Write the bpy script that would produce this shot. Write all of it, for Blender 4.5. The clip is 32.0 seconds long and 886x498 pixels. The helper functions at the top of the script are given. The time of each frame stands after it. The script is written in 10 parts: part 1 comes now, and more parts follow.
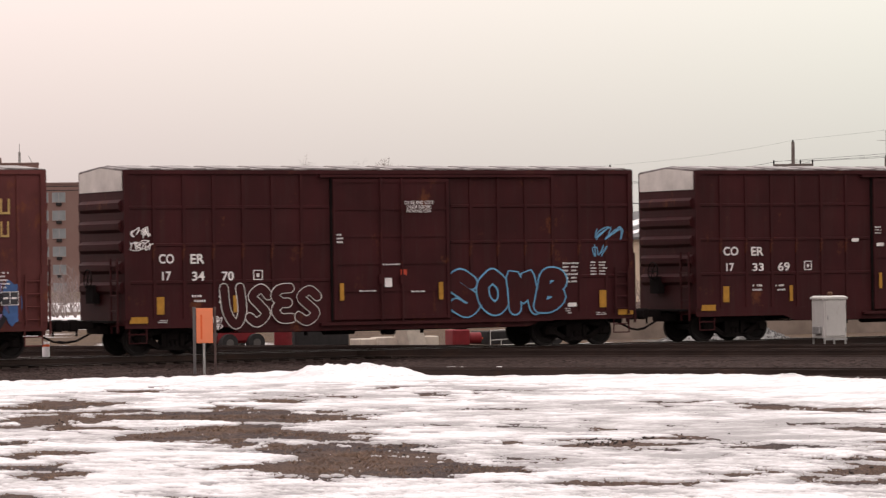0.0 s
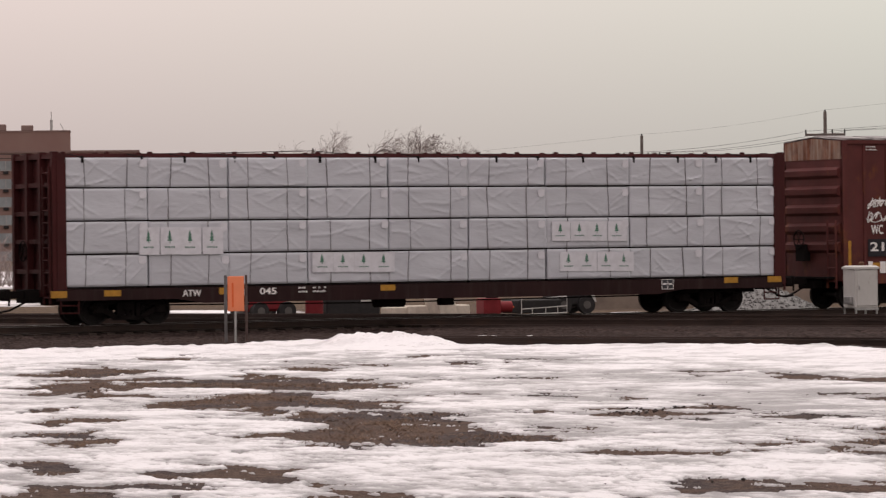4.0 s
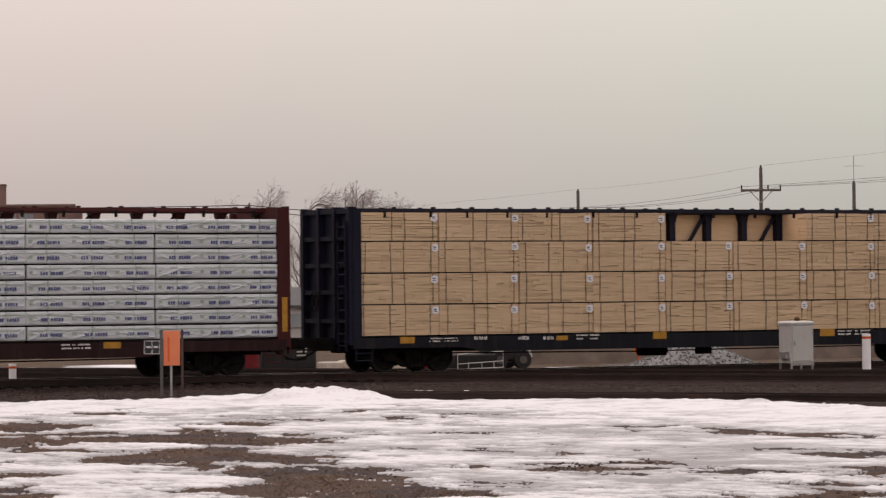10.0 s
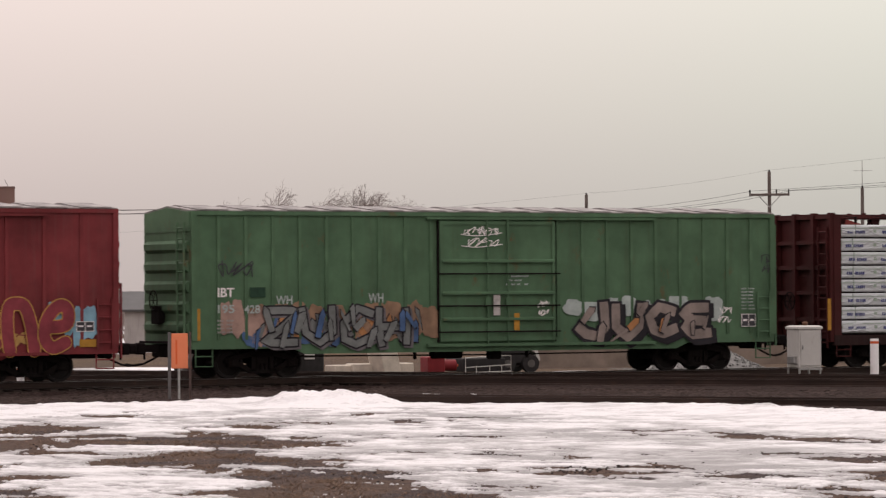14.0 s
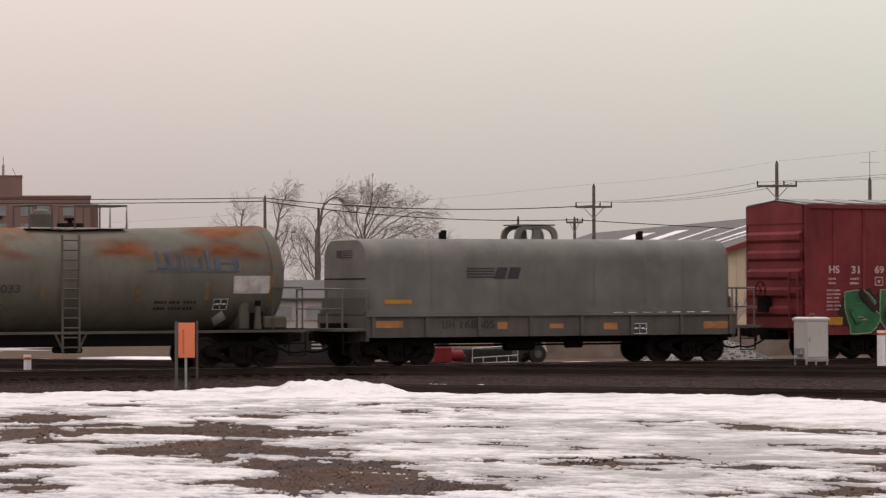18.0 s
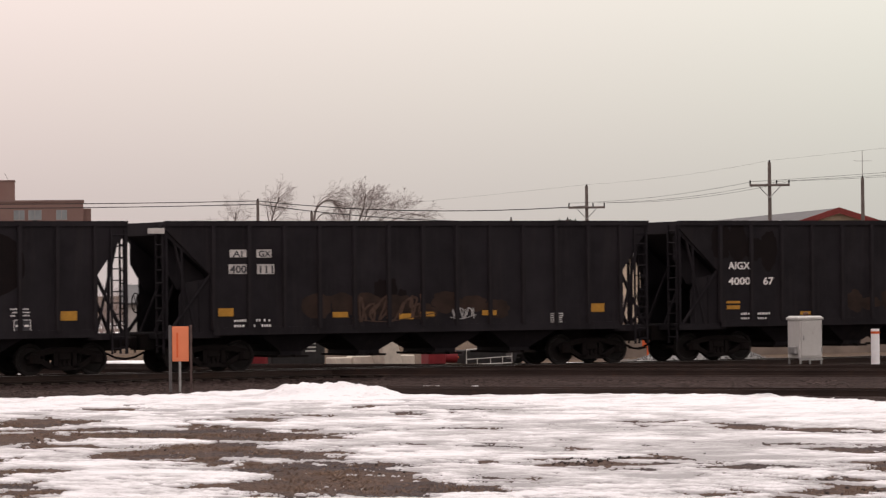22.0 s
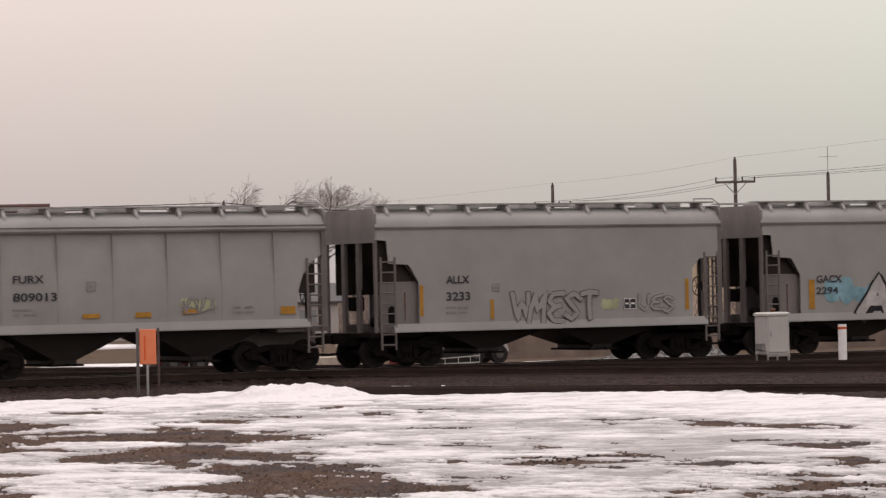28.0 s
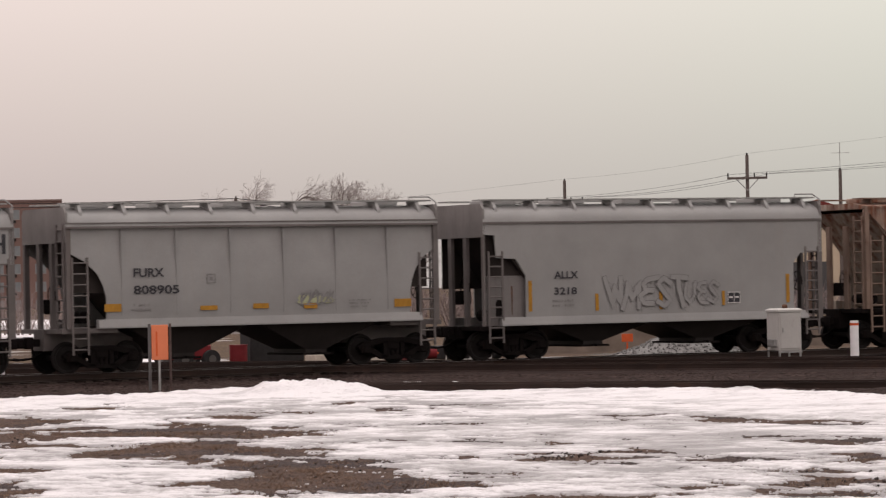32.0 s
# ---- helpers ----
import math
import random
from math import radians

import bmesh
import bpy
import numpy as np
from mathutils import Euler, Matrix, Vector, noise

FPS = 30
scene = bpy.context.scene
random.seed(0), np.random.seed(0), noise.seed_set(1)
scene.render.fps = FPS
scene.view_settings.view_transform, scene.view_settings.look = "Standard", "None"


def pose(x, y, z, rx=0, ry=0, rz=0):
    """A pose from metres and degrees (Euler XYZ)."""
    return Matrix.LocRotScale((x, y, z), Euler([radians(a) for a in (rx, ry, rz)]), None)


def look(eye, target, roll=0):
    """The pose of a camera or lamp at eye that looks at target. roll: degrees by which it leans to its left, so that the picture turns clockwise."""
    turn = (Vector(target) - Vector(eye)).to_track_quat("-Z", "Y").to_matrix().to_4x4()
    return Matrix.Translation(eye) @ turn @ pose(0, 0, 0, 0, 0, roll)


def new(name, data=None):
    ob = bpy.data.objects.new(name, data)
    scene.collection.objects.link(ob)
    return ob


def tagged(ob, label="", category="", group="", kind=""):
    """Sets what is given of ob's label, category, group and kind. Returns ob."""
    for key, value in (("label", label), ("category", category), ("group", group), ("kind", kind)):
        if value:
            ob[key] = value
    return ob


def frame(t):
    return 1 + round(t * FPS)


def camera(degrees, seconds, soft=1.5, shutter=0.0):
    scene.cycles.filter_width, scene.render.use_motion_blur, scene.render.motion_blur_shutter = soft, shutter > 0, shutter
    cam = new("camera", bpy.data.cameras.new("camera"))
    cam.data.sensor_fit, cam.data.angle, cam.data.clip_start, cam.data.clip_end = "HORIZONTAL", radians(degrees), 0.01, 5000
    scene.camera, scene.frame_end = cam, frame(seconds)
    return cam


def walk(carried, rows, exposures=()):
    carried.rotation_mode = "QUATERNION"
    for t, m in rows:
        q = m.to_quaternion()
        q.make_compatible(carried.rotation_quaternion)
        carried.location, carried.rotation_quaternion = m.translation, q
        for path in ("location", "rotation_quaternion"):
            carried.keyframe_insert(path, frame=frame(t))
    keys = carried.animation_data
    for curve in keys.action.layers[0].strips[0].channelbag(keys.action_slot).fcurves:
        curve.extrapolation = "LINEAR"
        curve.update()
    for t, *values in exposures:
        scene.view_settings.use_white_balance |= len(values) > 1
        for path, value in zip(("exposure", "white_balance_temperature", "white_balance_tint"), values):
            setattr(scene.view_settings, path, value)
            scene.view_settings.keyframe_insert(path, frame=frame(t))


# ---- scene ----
# The camera stands on a tripod and sways a little; x runs along the main track, y away from the camera, z = 0 at the top of the rails.
EYE = Vector((0.0, 0.0, 2.155))
PATH = [  # seconds, heading, pitch, roll in degrees
    (0, 27.575, 0.359, -0.812), (0.5, 27.473, 0.270, -0.833), (1, 27.303, 0.137, -0.878), (1.5, 27.172, 0.023, -0.784),
    (2, 27.154, -0.045, -0.713), (2.5, 27.136, -0.091, -0.823), (3, 27.047, -0.215, -0.662), (3.5, 27.060, -0.203, -0.649),
    (5.5, 27.466, 0.325, -0.506), (6, 27.995, 0.482, -0.370), (6.5, 28.285, 0.643, -0.501), (7, 28.283, 0.633, -0.532),
    (7.5, 28.223, 0.620, -0.445), (8, 28.116, 0.666, -0.577), (8.5, 28.053, 0.638, -0.519), (9, 28.077, 0.649, -0.543),
    (9.5, 28.092, 0.679, -0.568), (10, 28.093, 0.729, -0.561), (10.5, 28.080, 0.736, -0.516), (11, 28.039, 0.725, -0.473),
    (11.5, 28.031, 0.728, -0.344), (12, 27.999, 0.745, -0.367), (12.5, 27.958, 0.754, -0.350), (13, 27.929, 0.756, -0.284),
    (13.5, 27.917, 0.769, -0.351), (14, 27.964, 0.786, -0.394), (14.5, 28.004, 0.770, -0.237), (15, 27.962, 0.756, -0.234),
    (15.5, 27.909, 0.740, -0.305), (17.5, 27.813, 0.669, -0.293), (18, 27.848, 0.631, -0.198), (18.5, 27.838, 0.619, -0.189),
    (19, 27.852, 0.631, -0.313), (19.5, 27.889, 0.602, -0.480), (20, 27.922, 0.564, -0.496), (20.5, 27.916, 0.556, -0.604),
    (21, 27.934, 0.633, -0.364), (21.5, 27.923, 0.658, -0.441), (22, 27.956, 0.657, -0.628), (22.5, 27.992, 0.603, -0.575),
    (23, 28.009, 0.518, -0.653), (23.5, 28.002, 0.407, -0.775), (24, 28.069, 0.335, -0.914), (24.5, 28.120, 0.273, -0.983),
    (26.5, 28.360, 0.500, -1.086), (27, 28.405, 0.590, -1.116), (27.5, 28.455, 0.659, -1.257), (28, 28.487, 0.647, -1.234),
    (28.5, 28.494, 0.673, -1.172), (29, 28.517, 0.712, -1.397), (29.5, 28.567, 0.756, -1.379), (30, 28.549, 0.746, -1.178),
    (30.5, 28.487, 0.671, -1.202), (31, 28.428, 0.612, -1.256), (31.5, 28.377, 0.568, -1.134), (32, 28.296, 0.585, -1.181),
]
TRAIN = [  # seconds, metres run along the track
    (0, 36.84), (2, 56.69), (4, 76.55), (6, 96.45), (8, 116.40), (10, 136.44), (12, 156.55), (14, 176.75), (16, 197.05), (18, 217.43), (20, 237.90), (22, 258.45), (24, 279.08), (26, 299.76), (28, 320.50), (30, 341.29), (32, 362.11),
]


def aim(heading, pitch, roll):
    a, p = radians(heading), radians(pitch)
    way = Vector((math.sin(a) * math.cos(p), math.cos(a) * math.cos(p), math.sin(p)))
    return look(EYE, EYE + way, roll)


cam = camera(14.038, 32.0, soft=1.3, shutter=0.12)
walk(cam, [(t, aim(a, p, r)) for t, a, p, r in PATH],
     exposures=[(0, 0.34, 6650, 12), (2, 0.32, 6650, 12), (3, 0.1, 6650, 12), (3.5, 0.04, 6650, 12), (6, -0.08, 6650, 12), (9, -0.1, 6650, 12), (12, -0.04, 6650, 12), (15, 0.08, 6650, 12), (18, -0.02, 6650, 12), (20, 0.05, 6650, 12), (23, 0.18, 6650, 12), (25, 0.12, 6650, 12), (28, 0, 6650, 12), (32, 0.02, 6650, 12)])

# ---- sky and sun ----
world = bpy.data.worlds.new("overcast_sky")
scene.world = world
world.use_nodes = True
wt = world.node_tree
wt.nodes.clear()
w_out = wt.nodes.new("ShaderNodeOutputWorld")
w_bg = wt.nodes.new("ShaderNodeBackground")
w_co = wt.nodes.new("ShaderNodeTexCoord")
w_sep = wt.nodes.new("ShaderNodeSeparateXYZ")
w_ramp = wt.nodes.new("ShaderNodeValToRGB")
w_side = wt.nodes.new("ShaderNodeMapRange")
w_mix = wt.nodes.new("ShaderNodeMix")
w_mix.data_type, w_mix.blend_type = "RGBA", "MULTIPLY"
w_tint = wt.nodes.new("ShaderNodeValToRGB")
wt.links.new(w_co.outputs["Generated"], w_sep.inputs[0])
wt.links.new(w_sep.outputs["Z"], w_ramp.inputs[0])
for i, (at, col) in enumerate([(0.0, (0.50, 0.47, 0.44)), (0.025, (0.56, 0.53, 0.49)), (0.055, (0.69, 0.66, 0.60)), (0.09, (0.84, 0.80, 0.73)), (0.35, (1.0, 0.96, 0.92)), (1.0, (1.25, 1.22, 1.2))]):
    el = w_ramp.color_ramp.elements[i] if i < 2 else w_ramp.color_ramp.elements.new(at)
    el.position, el.color = at, (*col, 1)
w_side.inputs["From Min"].default_value, w_side.inputs["From Max"].default_value = 0.34, 0.58
wt.links.new(w_sep.outputs["X"], w_side.inputs[0])
wt.links.new(w_side.outputs[0], w_tint.inputs[0])
w_tint.color_ramp.elements[0].color, w_tint.color_ramp.elements[1].color = (1.03, 0.93, 0.97, 1), (0.94, 0.98, 0.97, 1)
w_mix.inputs["Factor"].default_value = 1.0
wt.links.new(w_ramp.outputs[0], w_mix.inputs[6])
wt.links.new(w_tint.outputs[0], w_mix.inputs[7])
wt.links.new(w_mix.outputs[2], w_bg.inputs[0])
wt.links.new(w_bg.outputs[0], w_out.inputs[0])
w_bg.inputs[1].default_value = 1.0
sun = new("sun", bpy.data.lights.new("sun", "SUN"))
sun.data.energy, sun.data.angle, sun.data.color = 1.3, radians(30), (1.0, 0.95, 0.9)
sun.matrix_world = look((20, 60, 90), (15, 30, 0))


# ---- materials ----
def nodes_of(name):
    m = bpy.data.materials.new(name)
    m.use_nodes = True
    return m, m.node_tree, m.node_tree.nodes["Principled BSDF"]


def rgba(c):
    return (c[0], c[1], c[2], 1.0)


def noise_node(nt, scale, stretch=(1, 1, 1), detail=4.0, rough=0.6, space="Object", offset=0.0):
    co = nt.nodes.new("ShaderNodeTexCoord")
    mp = nt.nodes.new("ShaderNodeMapping")
    mp.inputs["Scale"].default_value = stretch
    mp.inputs["Location"].default_value = (offset, offset * 0.7, offset * 0.3)
    nz = nt.nodes.new("ShaderNodeTexNoise")
    nz.inputs["Scale"].default_value, nz.inputs["Detail"].default_value, nz.inputs["Roughness"].default_value = scale, detail, rough
    nt.links.new(co.outputs[space], mp.inputs[0])
    nt.links.new(mp.outputs[0], nz.inputs["Vector"])
    return nz.outputs["Fac"]


def ramp_node(nt, fac, lo, hi, a=(0, 0, 0), b=(1, 1, 1)):
    r = nt.nodes.new("ShaderNodeValToRGB")
    r.color_ramp.elements[0].position, r.color_ramp.elements[1].position = lo, hi
    r.color_ramp.elements[0].color, r.color_ramp.elements[1].color = rgba(a), rgba(b)
    nt.links.new(fac, r.inputs[0])
    return r.outputs[0]


def mix_node(nt, fac, a, b, kind="MIX"):
    m = nt.nodes.new("ShaderNodeMix")
    m.data_type, m.blend_type = "RGBA", kind
    for i, v in ((0, fac), (6, a), (7, b)):
        if isinstance(v, (int, float)):
            m.inputs[i].default_value = v
        elif isinstance(v, tuple):
            m.inputs[i].default_value = rgba(v)
        else:
            nt.links.new(v, m.inputs[i])
    return m.outputs[2]


def bump_node(nt, bsdf, fac, strength, distance):
    b = nt.nodes.new("ShaderNodeBump")
    b.inputs["Strength"].default_value, b.inputs["Distance"].default_value = strength, distance
    nt.links.new(fac, b.inputs["Height"])
    nt.links.new(b.outputs[0], bsdf.inputs["Normal"])


def painted(name, col, rough=0.6, vary=0.25, streak=0.35, dirt=(0.05, 0.04, 0.035), rust=0.0, rust_col=(0.16, 0.055, 0.02), metal=0.0, offset=0.0, gloss=0.13):
    """Weathered paint on steel: cloudy fading, rain streaks running down, rust blooms and fine grit."""
    m, nt, bs = nodes_of(name)
    big = noise_node(nt, 0.7, offset=offset)
    c = mix_node(nt, ramp_node(nt, big, 0.3, 0.7), tuple(x * (1 - vary) for x in col), tuple(min(1, x * (1 + vary)) for x in col))
    if streak > 0:
        st = noise_node(nt, 1.0, (5.0, 5.0, 0.35), 5, 0.7, offset=offset + 3)
        c = mix_node(nt, ramp_node(nt, st, 0.5, 0.8, (0, 0, 0), (streak, streak, streak)), c, dirt)
    if rust > 0:
        ru = noise_node(nt, 1.6, (1, 1, 0.6), 8, 0.72, offset=offset + 7)
        c = mix_node(nt, ramp_node(nt, ru, 0.62 - 0.25 * rust, 0.78 - 0.2 * rust), c, rust_col)
    fine = noise_node(nt, 40.0, detail=2.0)
    c = mix_node(nt, 0.35, c, ramp_node(nt, fine, 0.3, 0.7, (0.72, 0.72, 0.72), (1.0, 1.0, 1.0)), "MULTIPLY")
    nt.links.new(c, bs.inputs["Base Color"])
    bs.inputs["Roughness"].default_value, bs.inputs["Metallic"].default_value = rough, metal
    bs.inputs["Specular IOR Level"].default_value = gloss
    bump_node(nt, bs, noise_node(nt, 3.0, detail=5), 0.25, 0.02)
    return m


def plain(name, col, rough=0.7, vary=0.12, scale=6.0, metal=0.0, bump=0.1):
    m, nt, bs = nodes_of(name)
    f = noise_node(nt, scale, detail=5)
    nt.links.new(mix_node(nt, ramp_node(nt, f, 0.3, 0.7), tuple(x * (1 - vary) for x in col), tuple(min(1, x * (1 + vary)) for x in col)), bs.inputs["Base Color"])
    bs.inputs["Roughness"].default_value, bs.inputs["Metallic"].default_value = rough, metal
    bs.inputs["Specular IOR Level"].default_value = 0.2
    if bump:
        bump_node(nt, bs, f, bump, 0.01)
    return m


M_BROWN = painted("oxide_brown_paint", (0.040, 0.0082, 0.0092), streak=0.25, rust=0.1)
M_WCBOX = painted("faded_maroon_paint", (0.095, 0.028, 0.026), streak=0.3, rust=0.25, offset=5)
M_RED = painted("faded_red_paint", (0.168, 0.030, 0.033), streak=0.55, vary=0.35, dirt=(0.15, 0.062, 0.06), offset=9)
M_GREEN = painted("faded_green_paint", (0.075, 0.142, 0.08), streak=0.4, dirt=(0.06, 0.07, 0.04), rust=0.05, offset=2)
M_CBRED = painted("centerbeam_brown_paint", (0.05, 0.011, 0.011), offset=4)
M_CBBLUE = painted("centerbeam_dark_blue_paint", (0.009, 0.010, 0.022), offset=6)
M_SILLRED = painted("sooty_brown_sill_paint", (0.022, 0.0085, 0.0085), streak=0.5, offset=4)
M_SILLBLUE = painted("sooty_blue_sill_paint", (0.008, 0.0085, 0.013), streak=0.5, offset=6)
M_COIL = painted("weathered_grey_paint", (0.145, 0.145, 0.134), streak=0.35, dirt=(0.12, 0.11, 0.10), offset=1)
M_COILLOW = painted("road_stained_grey_paint", (0.098, 0.092, 0.083), vary=0.2, streak=0.55, dirt=(0.06, 0.05, 0.042), rust=0.06, rust_col=(0.08, 0.05, 0.035), offset=17)
M_TANK = painted("stained_grey_tank_paint", (0.092, 0.089, 0.076), streak=0.5, dirt=(0.14, 0.12, 0.09), offset=8)
M_BLACK = painted("sooty_black_paint", (0.0165, 0.0146, 0.0168), rough=0.7, vary=0.35, streak=0.6, dirt=(0.031, 0.026, 0.026), offset=3, gloss=0.07)
M_GREY = painted("light_grey_hopper_paint", (0.305, 0.306, 0.297), rough=0.5, vary=0.1, streak=0.25, dirt=(0.30, 0.27, 0.24), offset=5)
M_GREYD = painted("dingy_grey_hopper_paint", (0.145, 0.133, 0.127), rough=0.5, vary=0.25, streak=0.4, dirt=(0.2, 0.16, 0.14), offset=7)


def rusty_cream():
    """Chalky cream paint with brown rust running down from the roof."""
    m, nt, bs = nodes_of("rusty_cream_paint")
    co = nt.nodes.new("ShaderNodeTexCoord")
    sp = nt.nodes.new("ShaderNodeSeparateXYZ")
    nt.links.new(co.outputs["Object"], sp.inputs[0])
    up = nt.nodes.new("ShaderNodeMapRange")
    up.inputs["From Min"].default_value, up.inputs["From Max"].default_value, up.inputs["To Max"].default_value = 1.6, 4.3, 0.2
    nt.links.new(sp.outputs["Z"], up.inputs[0])
    add = nt.nodes.new("ShaderNodeMath")
    add.operation = "ADD"
    nt.links.new(up.outputs[0], add.inputs[0])
    nt.links.new(noise_node(nt, 1.0, (3.6, 3.6, 0.3), 7, 0.68, offset=4), add.inputs[1])
    base = mix_node(nt, ramp_node(nt, noise_node(nt, 1.3, detail=6), 0.3, 0.7), (0.31, 0.268, 0.222), (0.42, 0.372, 0.315))
    base = mix_node(nt, ramp_node(nt, noise_node(nt, 1.0, (6, 6, 0.5), 5, 0.7, offset=11), 0.5, 0.75, (0, 0, 0), (0.5, 0.5, 0.5)), base, (0.23, 0.15, 0.11))
    rust = mix_node(nt, ramp_node(nt, noise_node(nt, 4.0, detail=6), 0.35, 0.65), (0.10, 0.037, 0.023), (0.21, 0.095, 0.058))
    nt.links.new(mix_node(nt, ramp_node(nt, add.outputs[0], 0.56, 0.78), base, rust), bs.inputs["Base Color"])
    bs.inputs["Roughness"].default_value = 0.75
    bs.inputs["Specular IOR Level"].default_value = 0.1
    bump_node(nt, bs, noise_node(nt, 5.0, detail=6), 0.25, 0.02)
    return m


M_CREAM = rusty_cream()
# cream rib paint with rust blooms; shading on the ribs darkens its base colour
M_RUSTSHADERIB = painted("rust_brown_rib_paint", (0.21, 0.155, 0.122), streak=0.6, dirt=(0.12, 0.05, 0.03), rust=0.35, rust_col=(0.10, 0.04, 0.025), offset=6)
M_UNDER = painted("grimy_underframe", (0.0125, 0.0105, 0.0102), rough=0.85, streak=0.4, dirt=(0.02, 0.015, 0.0135), rust=0.1, rust_col=(0.024, 0.015, 0.011), gloss=0.04)
M_WHEEL = plain("worn_wheel_steel", (0.014, 0.0118, 0.0112), 0.7, 0.3, 5.0, 0.0)
M_WHITE = plain("white_stencil_paint", (0.72, 0.70, 0.68), 0.6, 0.15)
M_YELL = plain("yellow_reflective_tape", (0.37, 0.188, 0.027), 0.5, 0.2)
M_GOLD = plain("faded_yellow_lettering", (0.38, 0.26, 0.10), 0.7, 0.2)
M_DKTXT = plain("dark_grey_lettering", (0.045, 0.045, 0.05), 0.7, 0.2)
M_ENDWHITE = painted("dirty_white_paint", (0.6, 0.57, 0.53), streak=0.3, dirt=(0.3, 0.26, 0.22))
M_SNOWROOF = plain("thin_roof_snow", (0.25, 0.235, 0.23), 0.8, 0.55, 1.5)
M_GALV = plain("galvanised_steel", (0.33, 0.33, 0.32), 0.5, 0.2, 4.0, 0.6)


# ---- mesh helpers ----
class Mesh:
    """Collects vertices and faces of one part."""

    def __init__(self):
        self.v, self.f = [], []

    def add(self, vs, fs):
        n = len(self.v)
        self.v += [tuple(p) for p in vs]
        self.f += [tuple(i + n for i in f) for f in fs]
        return self

    def box(self, x0, x1, y0, y1, z0, z1):
        vs = [(x, y, z) for z in (z0, z1) for y in (y0, y1) for x in (x0, x1)]
        return self.add(vs, [(0, 2, 3, 1), (4, 5, 7, 6), (0, 1, 5, 4), (2, 6, 7, 3), (0, 4, 6, 2), (1, 3, 7, 5)])

    def cbox(self, x0, x1, y0, y1, z0, z1, e=0.03):
        """A box with its edges chamfered by e."""
        vs, idx = [], {}
        lo, hi = (x0, y0, z0), (x1, y1, z1)
        for c in range(8):
            s = [(c >> k) & 1 for k in range(3)]
            for axis in range(3):
                p = [(hi[k] if s[k] else lo[k]) if k == axis else (hi[k] - e if s[k] else lo[k] + e) for k in range(3)]
                idx[c, axis] = len(vs)
                vs.append(p)
        fs = []
        for axis in range(3):
            a, b = [k for k in range(3) if k != axis]
            for side in range(2):
                cs = [sum(((side << axis), (i << a), (j << b))) for i, j in ((0, 0), (1, 0), (1, 1), (0, 1))]
                fs.append([idx[c, axis] for c in cs])
        for axis in range(3):
            a, b = [k for k in range(3) if k != axis]
            for i in range(2):
                for j in range(2):
                    c0 = (i << a) | (j << b)
                    c1 = c0 | (1 << axis)
                    fs.append([idx[c0, a], idx[c1, a], idx[c1, b], idx[c0, b]])
        for c in range(8):
            fs.append([idx[c, 0], idx[c, 1], idx[c, 2]])
        return self.add(vs, fs)

    def tube(self, p0, p1, r, n=8, r1=None, caps=True):
        p0, p1 = Vector(p0), Vector(p1)
        d = (p1 - p0).normalized()
        a = d.orthogonal().normalized()
        b = d.cross(a)
        r1 = r if r1 is None else r1
        vs = []
        for p, rr in ((p0, r), (p1, r1)):
            for i in range(n):
                w = 2 * math.pi * i / n
                vs.append(p + (a * math.cos(w) + b * math.sin(w)) * rr)
        fs = [(i, (i + 1) % n, n + (i + 1) % n, n + i) for i in range(n)]
        if caps:
            fs += [tuple(range(n))[::-1], tuple(range(n, 2 * n))]
        return self.add(vs, fs)

    def run(self, pts, r, n=6):
        """One bent rod through the points."""
        pts = [Vector(p) for p in pts]
        rings, a = [], None
        for i, p in enumerate(pts):
            d = (pts[min(i + 1, len(pts) - 1)] - pts[max(i - 1, 0)])
            d = d.normalized() if d.length > 1e-6 else Vector((0, 0, 1))
            a = d.orthogonal().normalized() if a is None else (a - d * a.dot(d)).normalized()
            b = d.cross(a)
            rings.append([p + (a * math.cos(2 * math.pi * k / n) + b * math.sin(2 * math.pi * k / n)) * r for k in range(n)])
        return self.loft(rings, caps=True)

    def prism(self, poly, a0, a1, axis="y"):
        """A polygon given in the two other axes, drawn out along axis from a0 to a1."""
        put = {"x": lambda p, a: (a, p[0], p[1]), "y": lambda p, a: (p[0], a, p[1]), "z": lambda p, a: (p[0], p[1], a)}[axis]
        n = len(poly)
        vs = [put(p, a0) for p in poly] + [put(p, a1) for p in poly]
        fs = [(i, (i + 1) % n, n + (i + 1) % n, n + i) for i in range(n)] + [tuple(range(n))[::-1], tuple(range(n, 2 * n))]
        return self.add(vs, fs)

    def loft(self, rings, closed=True, caps=False):
        """Skins rings of equally many points."""
        n = len(rings[0])
        vs = [p for r in rings for p in r]
        fs = []
        for k in range(len(rings) - 1):
            for i in range(n if closed else n - 1):
                j = (i + 1) % n
                fs.append((k * n + i, k * n + j, (k + 1) * n + j, (k + 1) * n + i))
        if caps:
            fs += [tuple(range(n))[::-1], tuple(range((len(rings) - 1) * n, len(rings) * n))]
        return self.add(vs, fs)

    def data(self, name, mat, smooth=False):
        me = bpy.data.meshes.new(name)
        me.from_pydata(self.v, [], self.f)
        me.validate()
        bm = bmesh.new()
        bm.from_mesh(me)
        bmesh.ops.recalc_face_normals(bm, faces=bm.faces)
        bm.to_mesh(me)
        bm.free()
        if smooth:
            me.polygons.foreach_set("use_smooth", [True] * len(me.polygons))
            me.set_sharp_from_angle(angle=radians(38))
        if mat:
            me.materials.append(mat)
        return me


